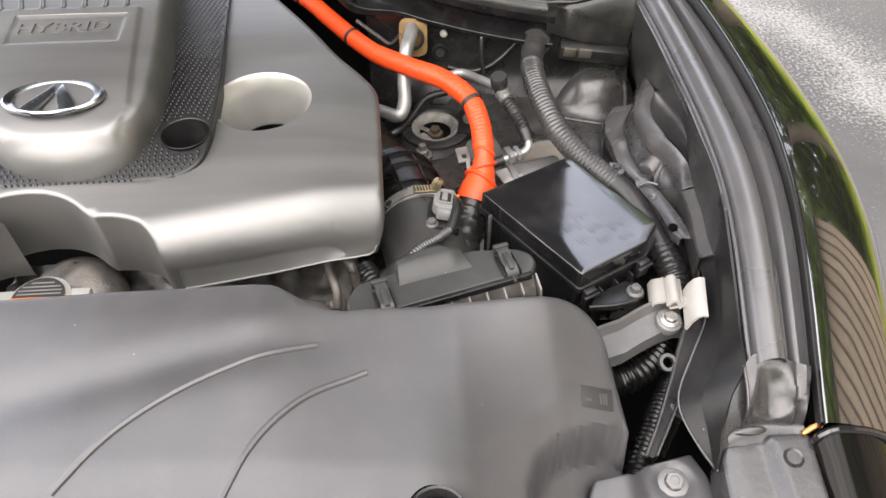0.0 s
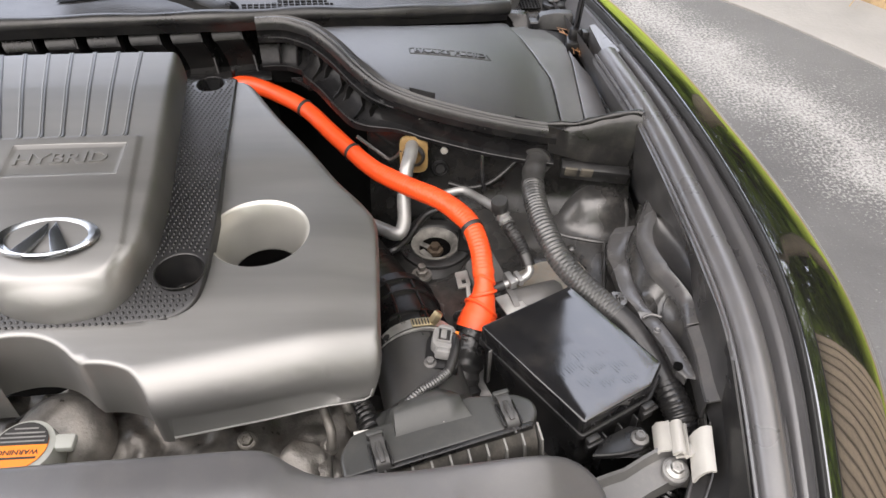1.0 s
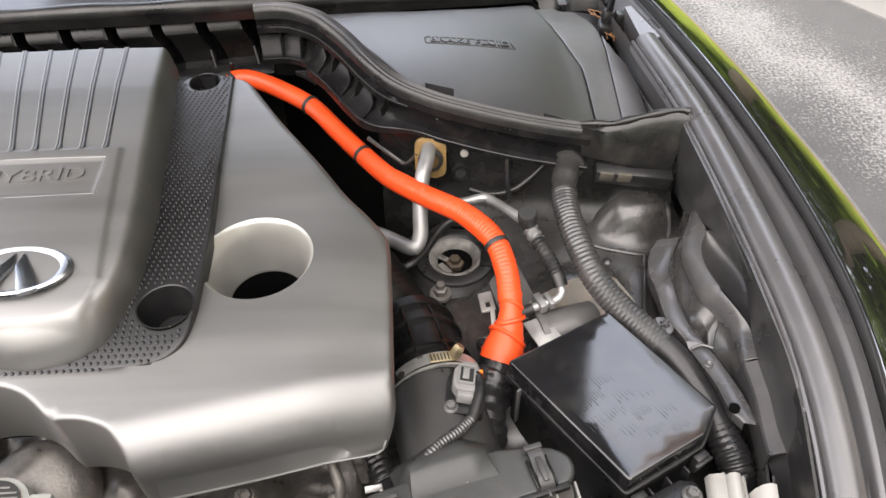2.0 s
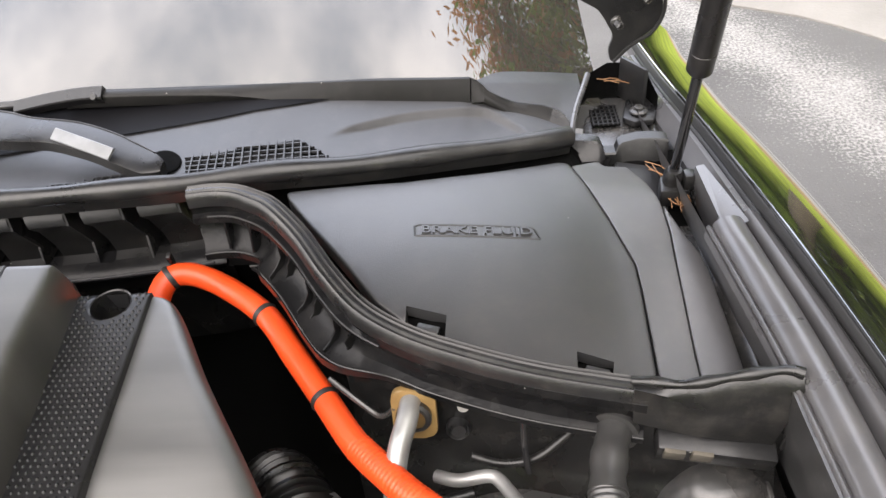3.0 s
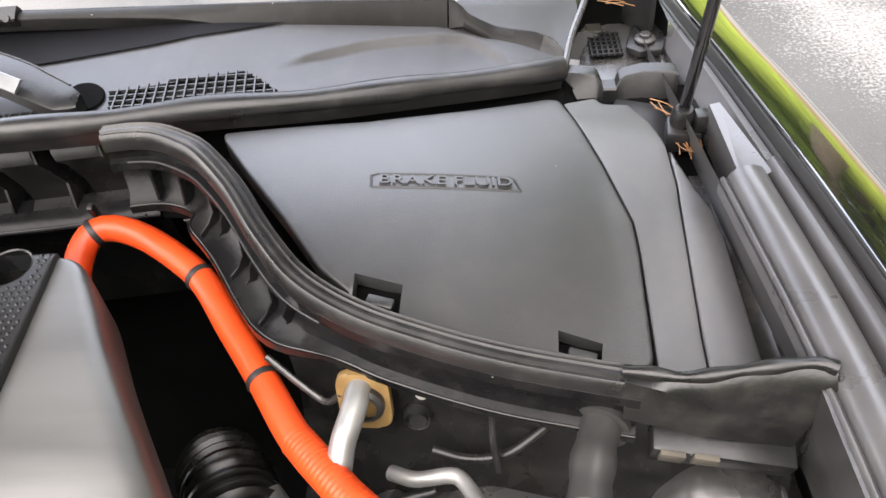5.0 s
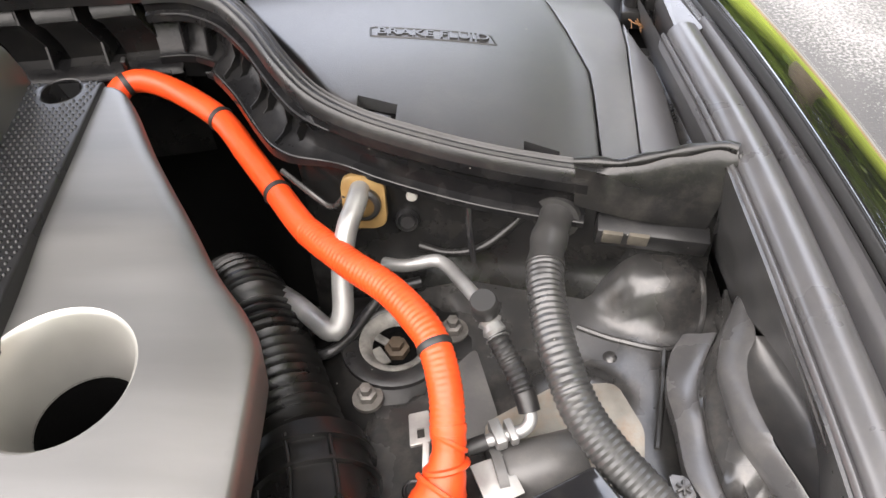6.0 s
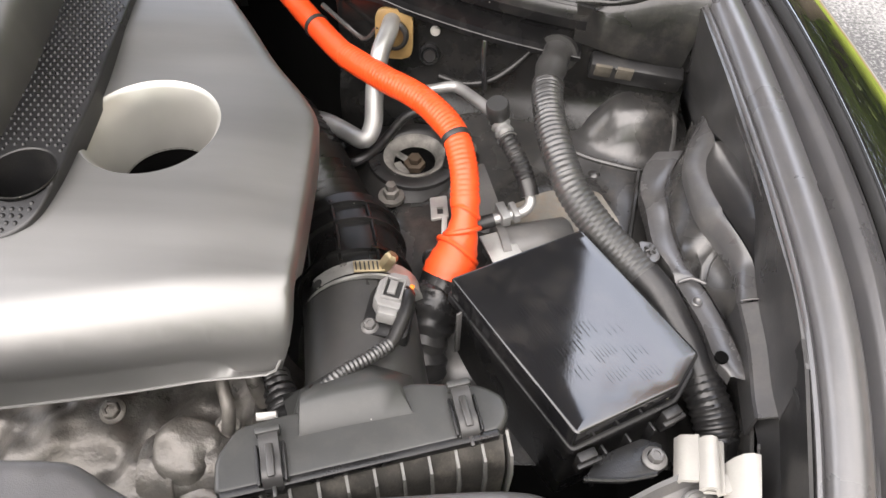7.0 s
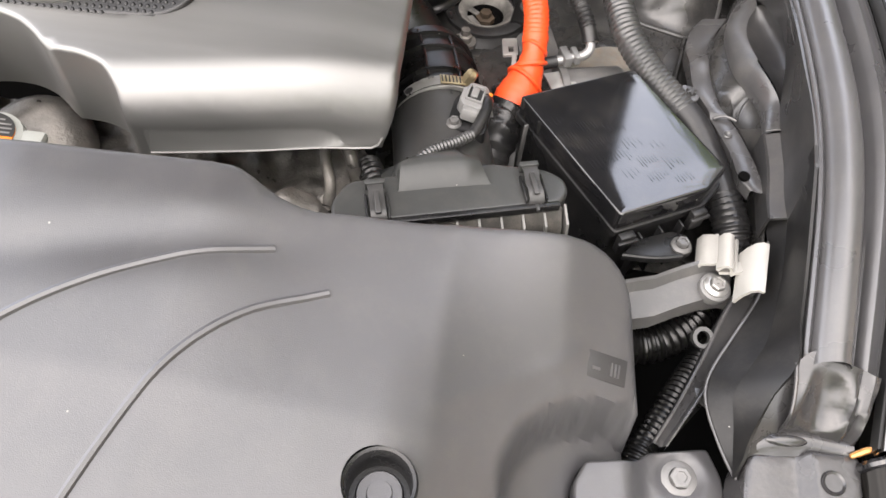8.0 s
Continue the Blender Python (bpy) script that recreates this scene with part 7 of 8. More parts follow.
part("arm", loft([[(x - 0.001, y - 0.026, z - 0.022), (x, y - 0.024, z - 0.009), (x, y - 0.004, z - 0.006), (x, y, z + 0.001), (x, y + 0.003, z + 0.001), (x, y + 0.004, z - 0.02)] for x, y, z in ((0.14, 0.348, 0.832), (0.158, 0.353, 0.834), (0.172, 0.355, 0.838), (0.190, 0.364, 0.840), (0.207, 0.371, 0.842), (0.221, 0.375, 0.842), (0.226, 0.3745, 0.842))]), MIDGREY, armb, "", 40)
part("washer", lathe([(0, 0.002), (0.0095, 0.002), (0.0108, 0.0008), (0.0108, -0.006), (0.010, -0.008)], aim((0.2135, 0.3545, 0.8375), (0.05, -0.12, 1)), 28), GREY, armb, "pale round washer")
part("bolt", bolt_mesh(aim((0.2135, 0.3543, 0.8393), (0.05, -0.12, 1)), 0.0055, 0.0088, 0.006), ZINC, armb)

wc = thing("white_clip", "white plastic wiring clip on the inner wing", "clip", (0.22, 0.372, 0.845))
def clip_strip(pts, y0, y1, dz, thick=0.002):
    return loft([[(x + 0.235 * (y1 - y0) * e, y0 + (y1 - y0) * e - 0.20 * (x - 0.22), z + dz * e) for x, z in pts] for e in (0, 0.35, 0.7, 1.0)], solid=thick)


part("tab", clip_strip([(0.2075, 0.832), (0.2095, 0.8385), (0.2130, 0.8405), (0.2165, 0.8420), (0.2185, 0.8440)], 0.3965, 0.366, 0.006), WHITE, wc, "", 50)
part("loop", clip_strip([(0.2180, 0.8440), (0.2200, 0.8490), (0.2235, 0.8515), (0.2270, 0.8500), (0.2290, 0.8455), (0.2300, 0.8470)], 0.3935, 0.360, 0.006), WHITE, wc, "", 60)
part("saddle", clip_strip([(0.2290, 0.8465), (0.2310, 0.8560), (0.2345, 0.8635), (0.2385, 0.8665), (0.2425, 0.8660)], 0.3795, 0.3400, 0.000), WHITE, wc, "", 60)
part("web", clip_strip([(0.2160, 0.8430), (0.2210, 0.8455), (0.2270, 0.8480), (0.2320, 0.8560)], 0.372, 0.3600, 0.004), WHITE, wc, "", 60)

wing = thing("inner_wing_reinforcement", "grey-black folded steel reinforcement along the inner wing", "car body", (0.25, 0.5, 0.85))


def plate(rowA, rowB, thick=0.002):
    a, b = [tuple(q) for q in smooth_path(rowA, 0.006)], [tuple(q) for q in smooth_path(rowB, 0.006)]
    n = min(len(a), len(b))
    pick = lambda r: [r[round(i * (len(r) - 1) / (n - 1))] for i in range(n)]
    return loft([pick(a), pick(b)], solid=thick)


FLANGE_IN = [(0.255, 0.634, 0.887), (0.243, 0.612, 0.880), (0.237, 0.592, 0.876), (0.237, 0.573, 0.874), (0.239, 0.545, 0.875), (0.246, 0.523, 0.876), (0.2525, 0.502, 0.876), (0.252, 0.485, 0.877), (0.250, 0.470, 0.877)]
FLANGE_OUT = [(0.2575, 0.618, 0.891), (0.2560, 0.600, 0.892), (0.250, 0.589, 0.887), (0.247, 0.574, 0.885), (0.2465, 0.555, 0.887), (0.250, 0.530, 0.890), (0.257, 0.508, 0.889), (0.2615, 0.493, 0.885), (0.2605, 0.470, 0.881)]
LENS_OUT = [(0.2600, 0.592, 0.899), (0.2630, 0.571, 0.905), (0.2645, 0.556, 0.906), (0.2650, 0.542, 0.905), (0.2648, 0.523, 0.900), (0.2640, 0.510, 0.894), (0.2632, 0.500, 0.888)]
CHANNEL_IN = [(0.228, 0.630, 0.852), (0.218, 0.616, 0.850), (0.211, 0.592, 0.850), (0.211, 0.561, 0.852), (0.210, 0.532, 0.857), (0.217, 0.512, 0.858), (0.221, 0.497, 0.858), (0.230, 0.468, 0.859), (0.2335, 0.441, 0.860), (0.240, 0.428, 0.860)]
CHANNEL_FOLD = [(0.248, 0.627, 0.857), (0.236, 0.607, 0.854), (0.229, 0.589, 0.852), (0.226, 0.561, 0.854), (0.225, 0.533, 0.858), (0.229, 0.508, 0.859), (0.237, 0.494, 0.860), (0.244, 0.467, 0.861), (0.248, 0.444, 0.862), (0.249, 0.424, 0.862)]


def pick_even(pts, n):
    p = smooth_path(pts, 0.001)
    return [p[round(i * (len(p) - 1) / (n - 1))] for i in range(n)]


# the smooth flange with its rolled edges and two pressed steps
fa, fb = pick_even(FLANGE_IN, 60), pick_even(FLANGE_OUT, 60)
rows = []
for k, (a, b) in enumerate(zip(fa, fb)):
    s = k / 59
    step = -0.0016 * smoothstep(0.545, 0.555, s)
    up = Vector((0, 0, step))
    rows.append([a + Vector((0.0008, 0, -0.010)), a + up + Vector((0, 0, -0.0012)), a.lerp(b, 0.10) + up + Vector((0, 0, 0.0006)), a.lerp(b, 0.5) + up + Vector((0, 0, 0.0016)), a.lerp(b, 0.9) + up + Vector((0, 0, 0.0008)), b + up, b + up + Vector((0.0012, 0, -0.004))])
part("upper_flange", loft(rows), WING, wing, "smooth grey flange", 50)
# the lens-shaped hollow between the flange and the wall, shade put into its paint
la, lb = pick_even(FLANGE_OUT[1:8], 40), pick_even([FLANGE_OUT[1]] + LENS_OUT + [FLANGE_OUT[7]], 40)
rows = []
for k, (a, b) in enumerate(zip(la, lb)):
    sag = math.sin(math.pi * k / 39)
    rows.append([a.lerp(b, f) + Vector((0.016 * sag * math.sin(math.pi * f), 0, -0.016 * sag * math.sin(math.pi * f) * (1 - 0.5 * f))) for f in (0, 0.12, 0.3, 0.5, 0.7, 0.88, 1)])
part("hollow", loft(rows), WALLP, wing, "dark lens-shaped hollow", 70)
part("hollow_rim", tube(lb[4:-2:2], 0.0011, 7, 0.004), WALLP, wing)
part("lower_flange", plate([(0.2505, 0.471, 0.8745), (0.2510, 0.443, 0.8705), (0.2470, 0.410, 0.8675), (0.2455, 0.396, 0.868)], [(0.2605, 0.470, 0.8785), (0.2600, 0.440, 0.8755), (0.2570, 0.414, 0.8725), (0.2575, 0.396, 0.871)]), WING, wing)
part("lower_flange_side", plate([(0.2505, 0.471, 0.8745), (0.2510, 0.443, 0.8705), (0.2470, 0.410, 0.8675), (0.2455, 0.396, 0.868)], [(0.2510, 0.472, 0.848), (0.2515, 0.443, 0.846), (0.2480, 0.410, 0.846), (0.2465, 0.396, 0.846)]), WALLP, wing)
part("flange_step", tube([(0.2500, 0.4712, 0.8772), (0.2555, 0.4705, 0.8800), (0.2607, 0.4700, 0.8812)], 0.0007, 7), WALLP, wing)
# the folded channel below: a paler face, a fold, and one coloured dark for shade under the flange
ca, cb = pick_even(CHANNEL_IN, 60), pick_even(CHANNEL_FOLD, 60)
rows = []
for k, (a, b) in enumerate(zip(ca, cb)):
    s = k / 59
    dent = 0.0020 * math.exp(-((s - 0.30) / 0.05) ** 2) - 0.0024 * smoothstep(0.63, 0.645, s)
    up = Vector((0, 0, dent))
    rows.append([a + Vector((0.001, 0, -0.012)), a + up, a.lerp(b, 0.15) + up + Vector((0, 0, 0.0010)), a.lerp(b, 0.55) + up + Vector((0, 0, 0.0004)), a.lerp(b, 0.9) + up + Vector((0, 0, 0.0012)), b + up + Vector((0, 0, 0.0004)), b + Vector((0.0025, 0, -0.006))])
part("channel", loft(rows), WING, wing, "", 55)
rows = []
for k, b in enumerate(cb):
    a = fa[k]
    low = 0.010 + 0.012 * smoothstep(0.55, 0.70, k / 59)
    rows.append([b + Vector((0.0006, 0, -0.0015)), b.lerp(a, 0.35) + Vector((0, 0, -low)), b.lerp(a, 0.8) + Vector((0, 0, -low - 0.003)), a + Vector((0.004, 0, -0.012))])
part("channel_wall", loft(rows), APRON, wing, "", 60)
part("channel_step", tube([(0.2205, 0.4975, 0.8592), (0.2290, 0.4995, 0.8612), (0.2375, 0.4955, 0.8612)], 0.0012, 7), WING, wing)
part("pocket_edge", tube([(0.2375, 0.4955, 0.8612), (0.2425, 0.5085, 0.8650), (0.2475, 0.5150, 0.8680)], 0.0006, 7), WALLP, wing)
for p, r in (((0.2195, 0.578, 0.8520), 0.0035), ((0.2175, 0.548, 0.8545), 0.0030), ((0.2300, 0.482, 0.8590), 0.0028)):
    part("spot_weld", lathe([(0, -0.0006), (r * 0.6, -0.0004), (r, 0.0006), (r * 1.3, 0)], Matrix.Translation(p), 14), WING, wing)
part("slot", lathe([(0, 0.0005), (0.0042, 0.0005), (0.0042, -0.002)], Matrix.Translation((0.2365, 0.440, 0.8605)), 16), VOID, wing)
part("eye", prism(fillet([(0.1985, 0.5305), (0.2085, 0.5290), (0.2115, 0.5165), (0.2055, 0.5110), (0.1995, 0.5215)], 0.002, 0.003), 0.8585, 0.8612, 0.0008), WING, wing)
for a in (25, 85, 145):
    part("clip_star", box((0.0088, 0.0016, 0.0022), Matrix.Translation((0.2050, 0.5220, 0.8625)) @ pose(0, 0, 0, 8, 0, a), 0.0004), CLIPM, wing, "star-shaped push clip")
part("rail_slot", prism(ellipse(0, 0, 0.0022, 0.0080, 16), 0, 0.0010, 0, Matrix.Translation((0.2520, 0.3885, 0.9035)) @ pose(0, 0, 0, 0, -92, 0)), INK, wing)
EDGELINE = [(0.2475, 0.4120, 0.8560), (0.2486, 0.3872, 0.852), (0.2443, 0.3689, 0.850), (0.2375, 0.3441, 0.848), (0.2189, 0.3145, 0.845), (0.2033, 0.2905, 0.842), (0.1970, 0.2751, 0.840), (0.1977, 0.2592, 0.838), (0.2043, 0.2379, 0.835), (0.2105, 0.2240, 0.833)]
FOLDLINE = [(0.2605, 0.4140, 0.8695), (0.2595, 0.3990, 0.868), (0.2534, 0.3718, 0.868), (0.2460, 0.3438, 0.868), (0.2317, 0.3017, 0.866), (0.2191, 0.2819, 0.860), (0.2103, 0.2673, 0.853), (0.2111, 0.2491, 0.845), (0.2110, 0.2217, 0.835)]
FOOTLINE = [(0.2545, 0.4140, 0.9235), (0.2535, 0.3990, 0.920), (0.2500, 0.3700, 0.911), (0.2445, 0.3300, 0.899), (0.2395, 0.2980, 0.889), (0.2360, 0.2754, 0.884), (0.2260, 0.2618, 0.870), (0.2167, 0.2421, 0.856), (0.2132, 0.2294, 0.848)]
# darker again: shade on the ledge and inner wall is put into the colour
LEDGEP = material("shaded_ledge_paint", (0.011, 0.0108, 0.011), 0.42, 0, 0.00006, 600, 0.2, 20, 0.1, dust=0.06, spec=0.4)
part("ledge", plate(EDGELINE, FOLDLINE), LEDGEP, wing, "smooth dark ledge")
part("ledge_rim", tube([(x, y, z + 0.0012) for x, y, z in EDGELINE[1:]], 0.0009, 7), WING, wing, "thin paler edge line")
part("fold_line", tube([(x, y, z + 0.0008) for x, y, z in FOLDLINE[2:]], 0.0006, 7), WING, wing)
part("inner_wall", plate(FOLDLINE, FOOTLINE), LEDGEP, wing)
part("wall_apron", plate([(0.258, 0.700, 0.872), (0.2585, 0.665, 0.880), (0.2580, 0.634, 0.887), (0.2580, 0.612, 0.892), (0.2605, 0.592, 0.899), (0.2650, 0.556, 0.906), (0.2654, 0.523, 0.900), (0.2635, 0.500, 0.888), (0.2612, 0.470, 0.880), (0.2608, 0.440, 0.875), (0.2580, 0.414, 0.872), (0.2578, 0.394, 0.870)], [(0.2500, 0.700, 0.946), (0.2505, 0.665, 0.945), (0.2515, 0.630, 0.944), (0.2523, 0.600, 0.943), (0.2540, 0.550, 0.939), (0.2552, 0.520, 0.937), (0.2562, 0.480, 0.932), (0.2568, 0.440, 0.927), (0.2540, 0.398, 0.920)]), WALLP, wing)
CHAN_A = [(0.2315, 0.360, 0.842), (0.215, 0.332, 0.838), (0.199, 0.300, 0.834), (0.183, 0.270, 0.830), (0.166, 0.242, 0.826)]
CHAN_B = [(0.2450, 0.354, 0.846), (0.234, 0.332, 0.842), (0.217, 0.304, 0.838), (0.195, 0.271, 0.832), (0.174, 0.240, 0.828)]
ka, kb = pick_even(CHAN_A, 30), pick_even(CHAN_B, 30)
part("lower_channel", loft([[a + Vector((0, 0, -0.012)), a, a.lerp(b, 0.12) + Vector((0, 0, 0.0014)), a.lerp(b, 0.30) + Vector((0, 0, -0.0010)), a.lerp(b, 0.75) + Vector((0, 0, -0.0030)), b + Vector((0, 0, 0.0006)), b + Vector((0.001, 0, -0.008))] for a, b in zip(ka, kb)]), WALLP, wing, "folded lower channel", 40)
part("lower_channel_lip", tube([a.lerp(b, 0.10) + Vector((0, 0, 0.0010)) for a, b in zip(ka, kb)], 0.0010, 6), WING, wing)
part("lower_channel_lip", tube([b + Vector((0, 0, 0.0008)) for b in kb], 0.0008, 6), WING, wing)
part("channel_tab", prism(ellipse(0, 0, 0.0085, 0.0105, 18), -0.001, 0.001, 0.0004, Matrix.Translation((0.203, 0.2765, 0.8285)) @ pose(0, 0, 0, 0, 12, 30)), WALLP, wing)
part("cable_eye", lathe([(0.0045, -0.002), (0.0072, -0.002), (0.0072, 0.002), (0.0045, 0.002), (0.0045, -0.002)], aim((0.2010, 0.3145, 0.836), (0.1, -0.5, 1)), 20), LOOM, wing)
part("dark_back", plate([(0.262, 0.66, 0.86), (0.262, 0.5, 0.85), (0.25, 0.40, 0.85), (0.225, 0.30, 0.83)], [(0.262, 0.66, 0.70), (0.262, 0.5, 0.70), (0.25, 0.40, 0.70), (0.225, 0.30, 0.70)]), APRON, wing)

single("washer_hose", tube([(0.130, 0.330, 0.79), (0.165, 0.326, 0.792), (0.190, 0.333, 0.794), (0.212, 0.350, 0.796), (0.225, 0.372, 0.80)], 0.0115, 16, ridge=0.0018, pitch=0.0055), DUCTRUBBER, "black corrugated hose under the support arm", "hose", (0.18, 0.33, 0.78))
single("drain_hose", tube([(0.222, 0.330, 0.780), (0.205, 0.305, 0.782), (0.186, 0.275, 0.782), (0.170, 0.248, 0.780), (0.160, 0.22, 0.775)], 0.0095, 16, ridge=0.0012, pitch=0.0045), DUCTRUBBER, "black corrugated hose along the lower channel", "hose", (0.19, 0.28, 0.77))

# ---- headlamp corner ----
SKIN = material("translucent_grey_plastic", (0.030, 0.029, 0.030), 0.26, 0, 0.0001, 300, 0.18, 30, 0.08, dust=0.08, spec=0.8)
COPPER = material("copper_wire", (0.62, 0.30, 0.10), 0.35, 0.6)
foot = thing("shroud_mount", "grey plastic shroud mounting foot with a bolt", "bracket", (0.19, 0.232, 0.80))
part("foot", sheet(fillet([(0.126, 0.228), (0.158, 0.233), (0.169, 0.2425), (0.207, 0.2495), (0.214, 0.232), (0.217, 0.205), (0.216, 0.18), (0.120, 0.18), (0.119, 0.214)], 0.003, 0.005), lambda x, y, d: 0.809 + 0.012 * smoothstep(0.168, 0.150, x) - 0.12 * max(0, 0.235 - y) * 0.3 - 0.004 * (1 - smoothstep(0.010, 0.016, math.hypot(x - 0.188, y - 0.229))), 0.005, 0.002, 0.012), SHROUD, foot)
part("bolt", bolt_mesh(aim((0.188, 0.229, 0.8045), (0, -0.1, 1)), 0.007, 0.0115, 0.007), GREY, foot)
lamp = thing("headlamp", "car headlamp with a grey housing and dark lens", "headlamp", (0.26, 0.23, 0.82))
RIDGE = [(0.2146, 0.2407, 0.850), (0.2294, 0.2444, 0.854), (0.2459, 0.2462, 0.855), (0.2652, 0.2444, 0.855), (0.2742, 0.2431, 0.856)]
LIPEND = [(0.2348, 0.2770, 0.884), (0.2434, 0.2830, 0.889), (0.2560, 0.2800, 0.888), (0.2699, 0.2770, 0.886), (0.2825, 0.2720, 0.885)]


def even(pts, n):
    p = smooth_path(pts, 0.001)
    return [p[round(i * (len(p) - 1) / (n - 1))] for i in range(n)]


lo, hi = even([(0.2320, 0.2450, 0.852)] + RIDGE[2:], 22), even(LIPEND, 22)
rows = []
for k in range(17):
    s = k / 16
    row = []
    for i in range(22):
        f = i / 21
        p = lo[i].lerp(hi[i], s)
        dish = max(0, 1 - math.hypot((f - 0.46) / 0.30, (s - 0.50) / 0.42) ** 2)
        fold = 0.0022 * math.sin(f * 34 + s * 3) * smoothstep(0.68, 0.86, f) + 0.0012 * noise.noise(Vector((f * 5, s * 4, 2)))
        bow = 0.007 * math.sin(math.pi * s) * (1 - 0.5 * f)
        p = p + Vector((0, -bow, bow * 0.6)) + Vector((0, 0.5, -1)) * (0.0065 * dish) + Vector((0, -0.7, 0.7)) * fold
        row.append(p)
    rows.append(row)
part("skirt", loft(rows, solid=0.0015), SKIN, lamp, "crumpled translucent grey skirt", 60)
crease = [rows[k][0] for k in range(0, 17, 2)]
part("skirt_edge", tube(crease, 0.0013, 8), SKIN, lamp)
ridge = []
for p in even(RIDGE, 30):
    ridge.append([p + Vector(q) for q in ((0, 0.003, -0.006), (0, 0.0022, -0.001), (0, 0.0005, 0.0008), (0, -0.003, 0.0004), (0, -0.0065, -0.0022), (0, -0.0085, -0.0055), (0, -0.0105, -0.0065), (0, -0.012, -0.009))])
part("ridge", loft(ridge), SKIN, lamp, "", 60)
oval = lathe([(0, 0.0016), (0.55, 0.0014), (0.85, 0.0008), (1.0, -0.0004)], None, 28)
bmesh.ops.transform(oval, matrix=Matrix.Translation((0.2364, 0.2415, 0.8545)) @ pose(0, 0, 0, 26, 0, 3) @ Matrix.Diagonal((0.0125, 0.0034, 1, 1)), verts=oval.verts)
part("oval_boss", oval, SKIN, lamp, "pale oval boss", 60)
HS = [(0.2165, 0.2345), (0.2400, 0.2375), (0.2740, 0.2390), (0.2785, 0.2360), (0.2775, 0.2200), (0.2730, 0.160), (0.2060, 0.160), (0.2110, 0.2150), (0.2140, 0.2290)]
part("housing", sheet(fillet(HS, 0.004, 0.005), lambda x, y, d: 0.8480 - 0.12 * max(0, 0.236 - y) + 0.0055 * smoothstep(0.2445, 0.2495, x) - 0.05 * max(0, 0.225 - x), 0.004, 0.003, 0.03), SKIN, lamp)
part("inner_shelf", plate([(0.2125, 0.2300, 0.847), (0.2165, 0.2421, 0.855), (0.2255, 0.2615, 0.870), (0.2345, 0.2760, 0.884)], [(0.2320, 0.2420, 0.851), (0.2335, 0.2470, 0.855), (0.2385, 0.2600, 0.869), (0.2390, 0.2745, 0.881)]), WALLP, lamp)
part("boss", lathe([(0, 0.0012), (0.0050, 0.0012), (0.0062, 0.0022), (0.0070, 0.0010), (0.0072, -0.003)], Matrix.Translation((0.2600, 0.2205, 0.8515)) @ pose(0, 0, 0, 7, 0, 0), 20), SKIN, lamp)
part("spring_wire", tube([(0.2714, 0.2361, 0.8555), (0.2790, 0.2392, 0.858), (0.2860, 0.2412, 0.860), (0.2950, 0.2440, 0.861)], lambda s: 0.0011 + 0.0010 * math.sin(math.pi * min(1, s * 1.4 + 0.1)), 8), COPPER, lamp, "copper-coloured spring wire")
rows = []
for k in range(12):
    s = k / 11
    y = 0.229 - 0.16 * s
    rows.append([(0.277, y, 0.850 - 0.06 * s), (0.281, y, 0.862 - 0.06 * s), (0.292, y + 0.002, 0.865 - 0.06 * s), (0.320, y + 0.003, 0.856 - 0.06 * s), (0.345, y + 0.003, 0.836 - 0.06 * s), (0.362, y + 0.002, 0.80 - 0.06 * s), (0.372, y, 0.74 - 0.06 * s)])
part("lens", loft(rows), LENS, lamp, "glossy dark lens", 70)
rim = [rows[0][i] for i in range(7)]
part("lens_rim", tube([(x, y + 0.002, z) for x, y, z in rim], 0.003, 8), GLOSSY, lamp)


# ---- beyond the car: gutter, verge, lawn, trees, house ----
KERB = [(-14.0, 11.5), (-5.0, 7.0), (-1.0, 4.75), (0.93, 3.40), (1.40, 3.05), (1.83, 2.40), (2.25, 1.55), (2.75, 0.2), (3.2, -1.6), (3.8, -6.0), (4.6, -14.0)]


def offset_line(line, d):
    out = []
    for i, (x, y) in enumerate(line):
        a, b = Vector(line[max(i - 1, 0)]), Vector(line[min(i + 1, len(line) - 1)])
        t = (b - a).normalized()
        out.append((x - t.y * d, y + t.x * d))
    return out


kfine = [(q.x, q.y) for q in smooth_path([(x, y, 0) for x, y in KERB], 0.15)]
k1, k2, k3 = kfine, offset_line(kfine, 0.40), offset_line(kfine, 0.95)
single("gutter", loft([[(*a, -0.02) for a in k1], [(*a, 0.008) for a in k1], [(a[0], a[1], 0.022) for a in offset_line(kfine, 0.03)], [(*a, 0.035) for a in k2], [(*a, -0.02) for a in k2]]), CONCRETE, "pale concrete gutter along the asphalt", "pavement", kind="structure")
vr = random.Random(4)
single("verge", loft([[(*a, 0.0) for a in k2]] + [[(a[0], a[1], 0.03 + vr.uniform(0, 0.05)) for a in offset_line(kfine, 0.40 + 0.07 * j)] for j in range(9)]), DRYGRASS, "strip of dry brown grass beside the gutter", "verge", kind="structure", angle=180)
single("lawn", loft([[(a[0], a[1], 0.04 + min(6, d * 0.24)) for a in offset_line(kfine, 0.92 + d)] for d in (0, 0.4, 1.0, 2.0, 4.0, 8.0, 16.0, 30.0)]), LAWN, "bright green lawn rising behind the verge", "lawn", kind="structure")


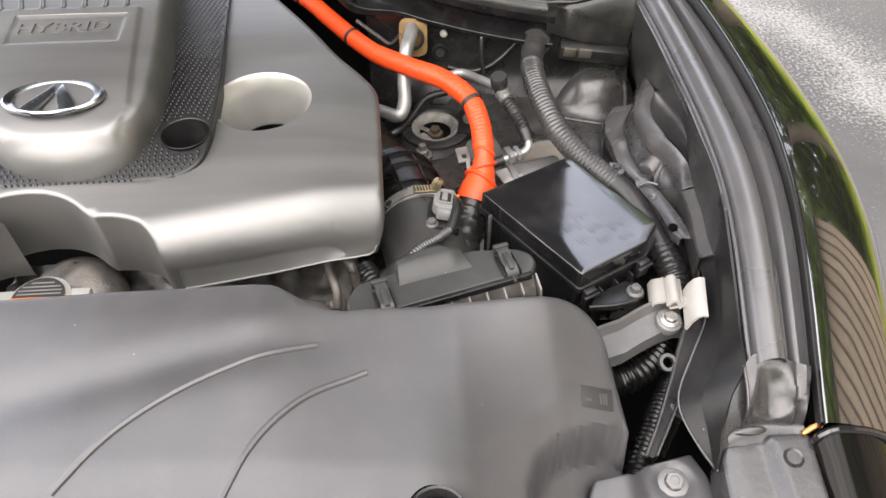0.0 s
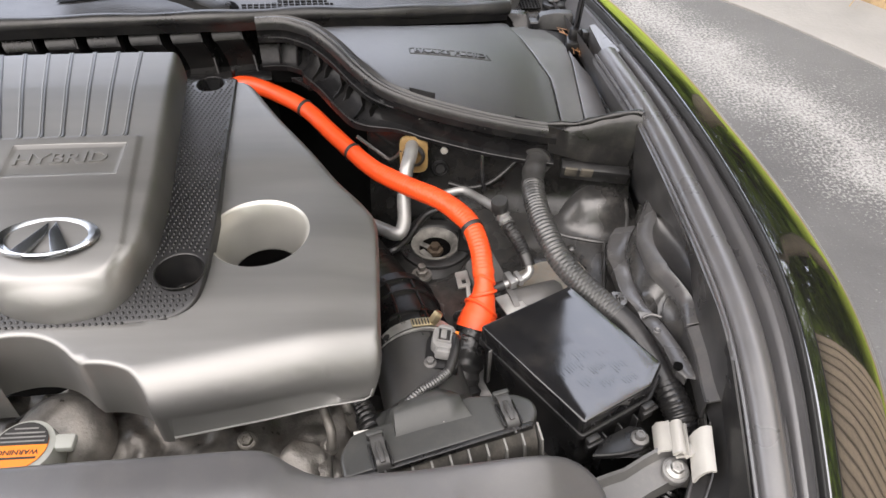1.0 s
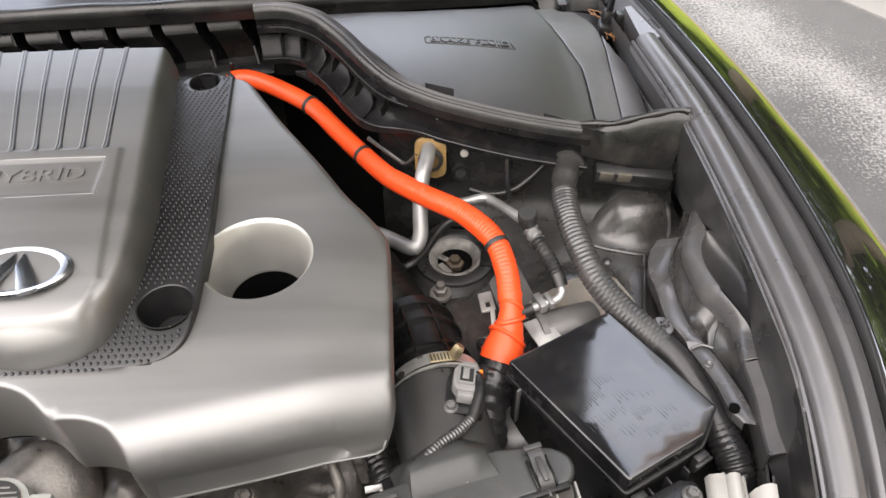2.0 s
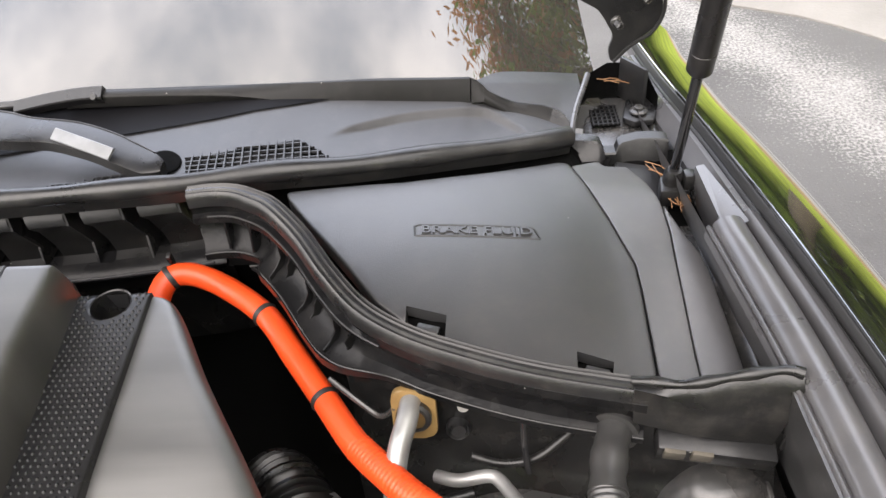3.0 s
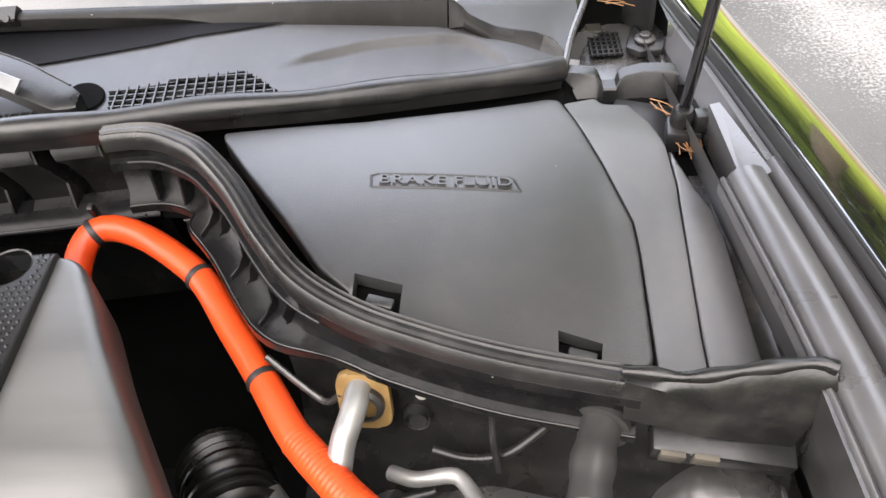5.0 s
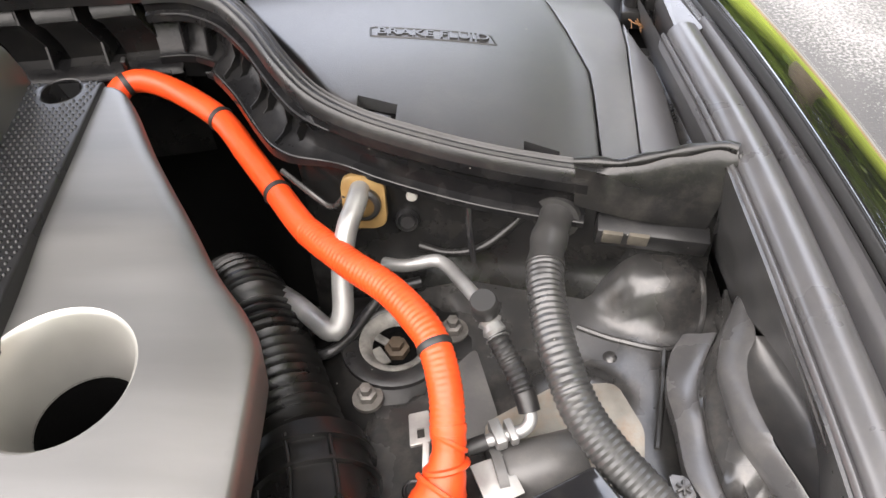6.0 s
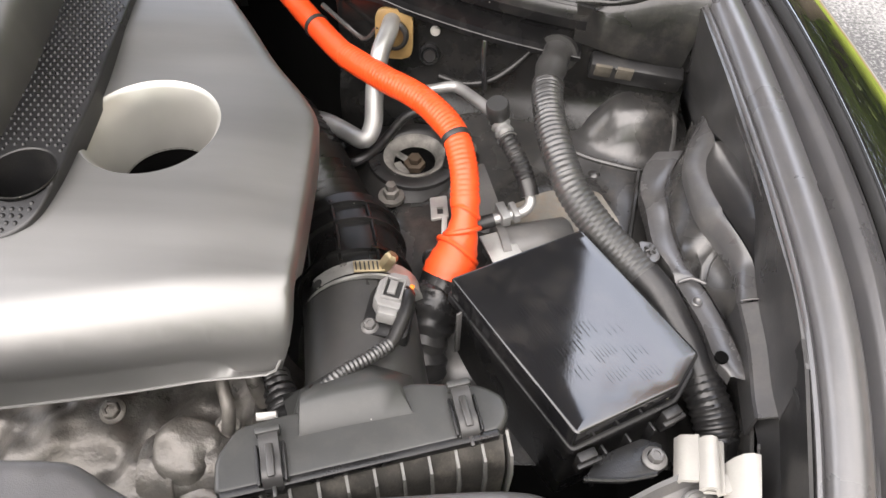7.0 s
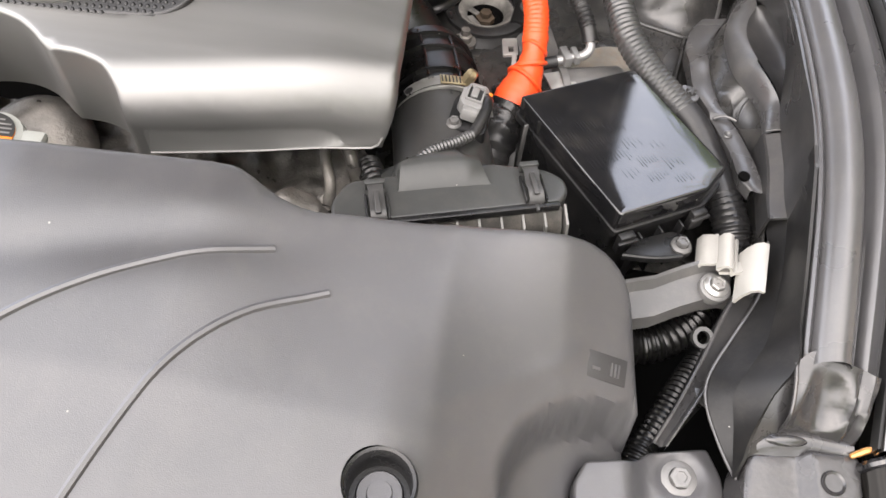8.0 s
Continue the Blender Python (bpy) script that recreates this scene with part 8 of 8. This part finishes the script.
def blades():
    rnd = random.Random(21)
    verts, faces = [], []
    for _ in range(6000):
        i = rnd.randrange(6, len(kfine) - 6)
        d = rnd.uniform(0.38, 1.0)
        o = offset_line(kfine[i - 1:i + 2], d)[1]
        x, y = o[0] + rnd.gauss(0, 0.08), o[1] + rnd.gauss(0, 0.08)
        if not (-2 < x < 3.5 and -1 < y < 5.5):
            continue
        a, h, w = rnd.uniform(0, 6.28), rnd.uniform(0.03, 0.08), 0.004
        lean = (rnd.gauss(0, 0.03), rnd.gauss(0, 0.03))
        n = len(verts)
        verts += [(x - w * math.cos(a), y - w * math.sin(a), 0.03), (x + w * math.cos(a), y + w * math.sin(a), 0.03), (x + lean[0], y + lean[1], 0.03 + h)]
        faces.append((n, n + 1, n + 2))
    me = bpy.data.meshes.new("dry_grass")
    me.from_pydata(verts, [], faces)
    me.materials.append(DRYGRASS)
    tagged(new("dry_grass", me), "tufts of dry brown grass on the verge", "grass", kind="stuff")


blades()


def tree(at, height, spread, seed, leaf, label, low=0.3, leaves=5200, tint=False):
    rnd = random.Random(seed)
    root = thing("tree", label, "tree", at, "trees by the driveway")
    trunk = [(at[0] + rnd.gauss(0, 0.05) * k, at[1] + rnd.gauss(0, 0.05) * k, at[2] - 0.1 + height * 0.85 * k / 6) for k in range(7)]
    part("trunk", tube(trunk, lambda s: 0.17 * (1 - s) + 0.03, 10, 0.3), BARK, root)
    tips = []
    for k in range(13):
        f = rnd.uniform(low, 0.95)
        i = min(5, int(f * 6))
        p = Vector(trunk[i]).lerp(Vector(trunk[i + 1]), f * 6 - i)
        a = k * 2.4 + rnd.uniform(-0.4, 0.4)
        r = spread * (1.1 - 0.75 * max(0, f - 0.35)) * rnd.uniform(0.7, 1.1)
        e = p + Vector((math.cos(a) * r, math.sin(a) * r, r * rnd.uniform(0.15, 0.6)))
        mid = p.lerp(e, 0.5) + Vector((0, 0, 0.12 * r))
        part("limb", tube([p, mid, e], lambda s: 0.06 * (1 - s) + 0.012, 6, 0.25), BARK, root)
        tips += [p.lerp(e, t) for t in (0.45, 0.6, 0.75, 0.9, 1.0)] + [mid]
    tips.append(Vector(trunk[-1]))
    base = Vector(at)
    crowns = {}
    for _ in range(leaves):
        c = rnd.choice(tips) + Vector((rnd.gauss(0, 0.30), rnd.gauss(0, 0.30), rnd.gauss(0, 0.24))) * (spread / 2.0) - base
        red = tint and c.z > height * rnd.uniform(0.45, 0.8) and c.x < rnd.gauss(-0.1, 0.6)
        verts, faces = crowns.setdefault("turning_crown" if red else "crown", ([], []))
        u = Vector((rnd.gauss(0, 1), rnd.gauss(0, 1), rnd.gauss(0, 0.5))).normalized()
        w = u.orthogonal().normalized()
        s = rnd.uniform(0.045, 0.095)
        n = len(verts)
        verts += [tuple(c - u * s), tuple(c + w * s * 0.45), tuple(c + u * s), tuple(c - w * s * 0.45)]
        faces.append((n, n + 1, n + 2, n + 3))
    for name, (verts, faces) in crowns.items():
        me = bpy.data.meshes.new(name)
        me.from_pydata(verts, [], faces)
        me.materials.append(REDLEAF if name == "turning_crown" else leaf)
        ob = new(name, me)
        ob.parent = root
    return root


tree((3.8, 2.7, 0.2), 8.2, 2.0, 3, LEAF, "tall green tree with reddening top leaves by the lawn", 0.22, 27000, True)
tree((4.7, 5.2, 0.3), 6.8, 2.4, 9, LEAF, "tall green broadleaf tree behind the lawn edge", 0.12, 9000)
tree((2.6, 7.6, 0.3), 6.4, 2.3, 33, LEAF, "green broadleaf tree behind the lawn edge", 0.12, 8000)
tree((7.2, 7.4, 0.4), 7.6, 2.8, 41, LEAF, "large green tree at the back of the lawn", 0.1, 8000)
tree((6.9, 3.7, 0.3), 6.6, 2.3, 15, LEAF, "green broadleaf tree beside the house", 0.12, 8000)
tree((3.0, 4.2, 0.2), 5.6, 1.4, 27, LEAF, "slender green tree at the edge of the lawn", 0.2, 6000)


def woods(line, count, label, keep, seed, tall=9.0):
    """A far belt of foliage."""
    rnd = random.Random(seed)
    verts, faces = [], []
    for _ in range(count):
        q = rnd.choice(line)
        x, y = q[0] + rnd.gauss(0, 1.1), q[1] + rnd.gauss(0, 1.1)
        if not keep(x, y):
            continue
        top = tall + 0.28 * tall * noise.noise(Vector((x * 0.35, y * 0.35, 2.0)))
        c = Vector((x, y, 0.1 + top * rnd.random() ** 0.8))
        u = Vector((rnd.gauss(0, 1), rnd.gauss(0, 1), rnd.gauss(0, 0.6))).normalized()
        w = u.orthogonal().normalized()
        s = rnd.uniform(0.16, 0.34)
        n = len(verts)
        verts.extend([tuple(c - u * s), tuple(c + w * s * 0.6), tuple(c + u * s), tuple(c - w * s * 0.6)])
        faces.append((n, n + 1, n + 2, n + 3))
    me = bpy.data.meshes.new("woods")
    me.from_pydata(verts, [], faces)
    me.materials.append(LEAF)
    tagged(new("woods", me), label, "woods", kind="stuff")


woods(offset_line(kfine, 5.2), 52000, "belt of green woods behind the lawn", lambda x, y: 2.6 < x < 24 and -1.5 < y < 22 and not (x < 12 and y < 2.2), 77, 6.0)
# unseen belt, added to block low sky light on the cover's front
woods([(-16 + 0.5 * k, -9.5) for k in range(40)], 22000, "unseen belt of foliage added to dim the sky ahead of the car", lambda x, y: True, 78, 4.5)

woods([(8.6 + 0.1 * (k % 5), -9.0 + 0.3 * k) for k in range(40)], 26000, "tall dark woods standing behind the house", lambda x, y: x > 7.7, 79, 11.0)

house = thing("house", "low house clad in brown weatherboards", "house", (5.2, -2.2, 0.15))
part("wall", box((3.0, 7.0, 3.3), Matrix.Translation((5.75, -2.2, 1.7)), 0), BARK, house)
part("roof", loft([[(3.9, y, 3.3), (5.75, y, 4.3), (7.6, y, 3.3), (7.6, y, 3.15), (5.75, y, 4.1), (3.9, y, 3.15)] for y in (-6.0, 1.6)], True, True), ASPHALT, house, "dark shingle roof")
plank = None
for k in range(48):
    y = -5.6 + 0.146 * k
    if plank is None:
        plank = part("weatherboard", prism([(0.0, -0.056), (-0.026, -0.056), (-0.044, 0.050), (-0.0, 0.056)], 0.2, 3.2, 0.004, Matrix.Translation((4.25, y, 0.0))), SIDING, house)
    else:
        o = plank.copy()
        scene.collection.objects.link(o)
        o.location.y = plank.location.y + 0.146 * k
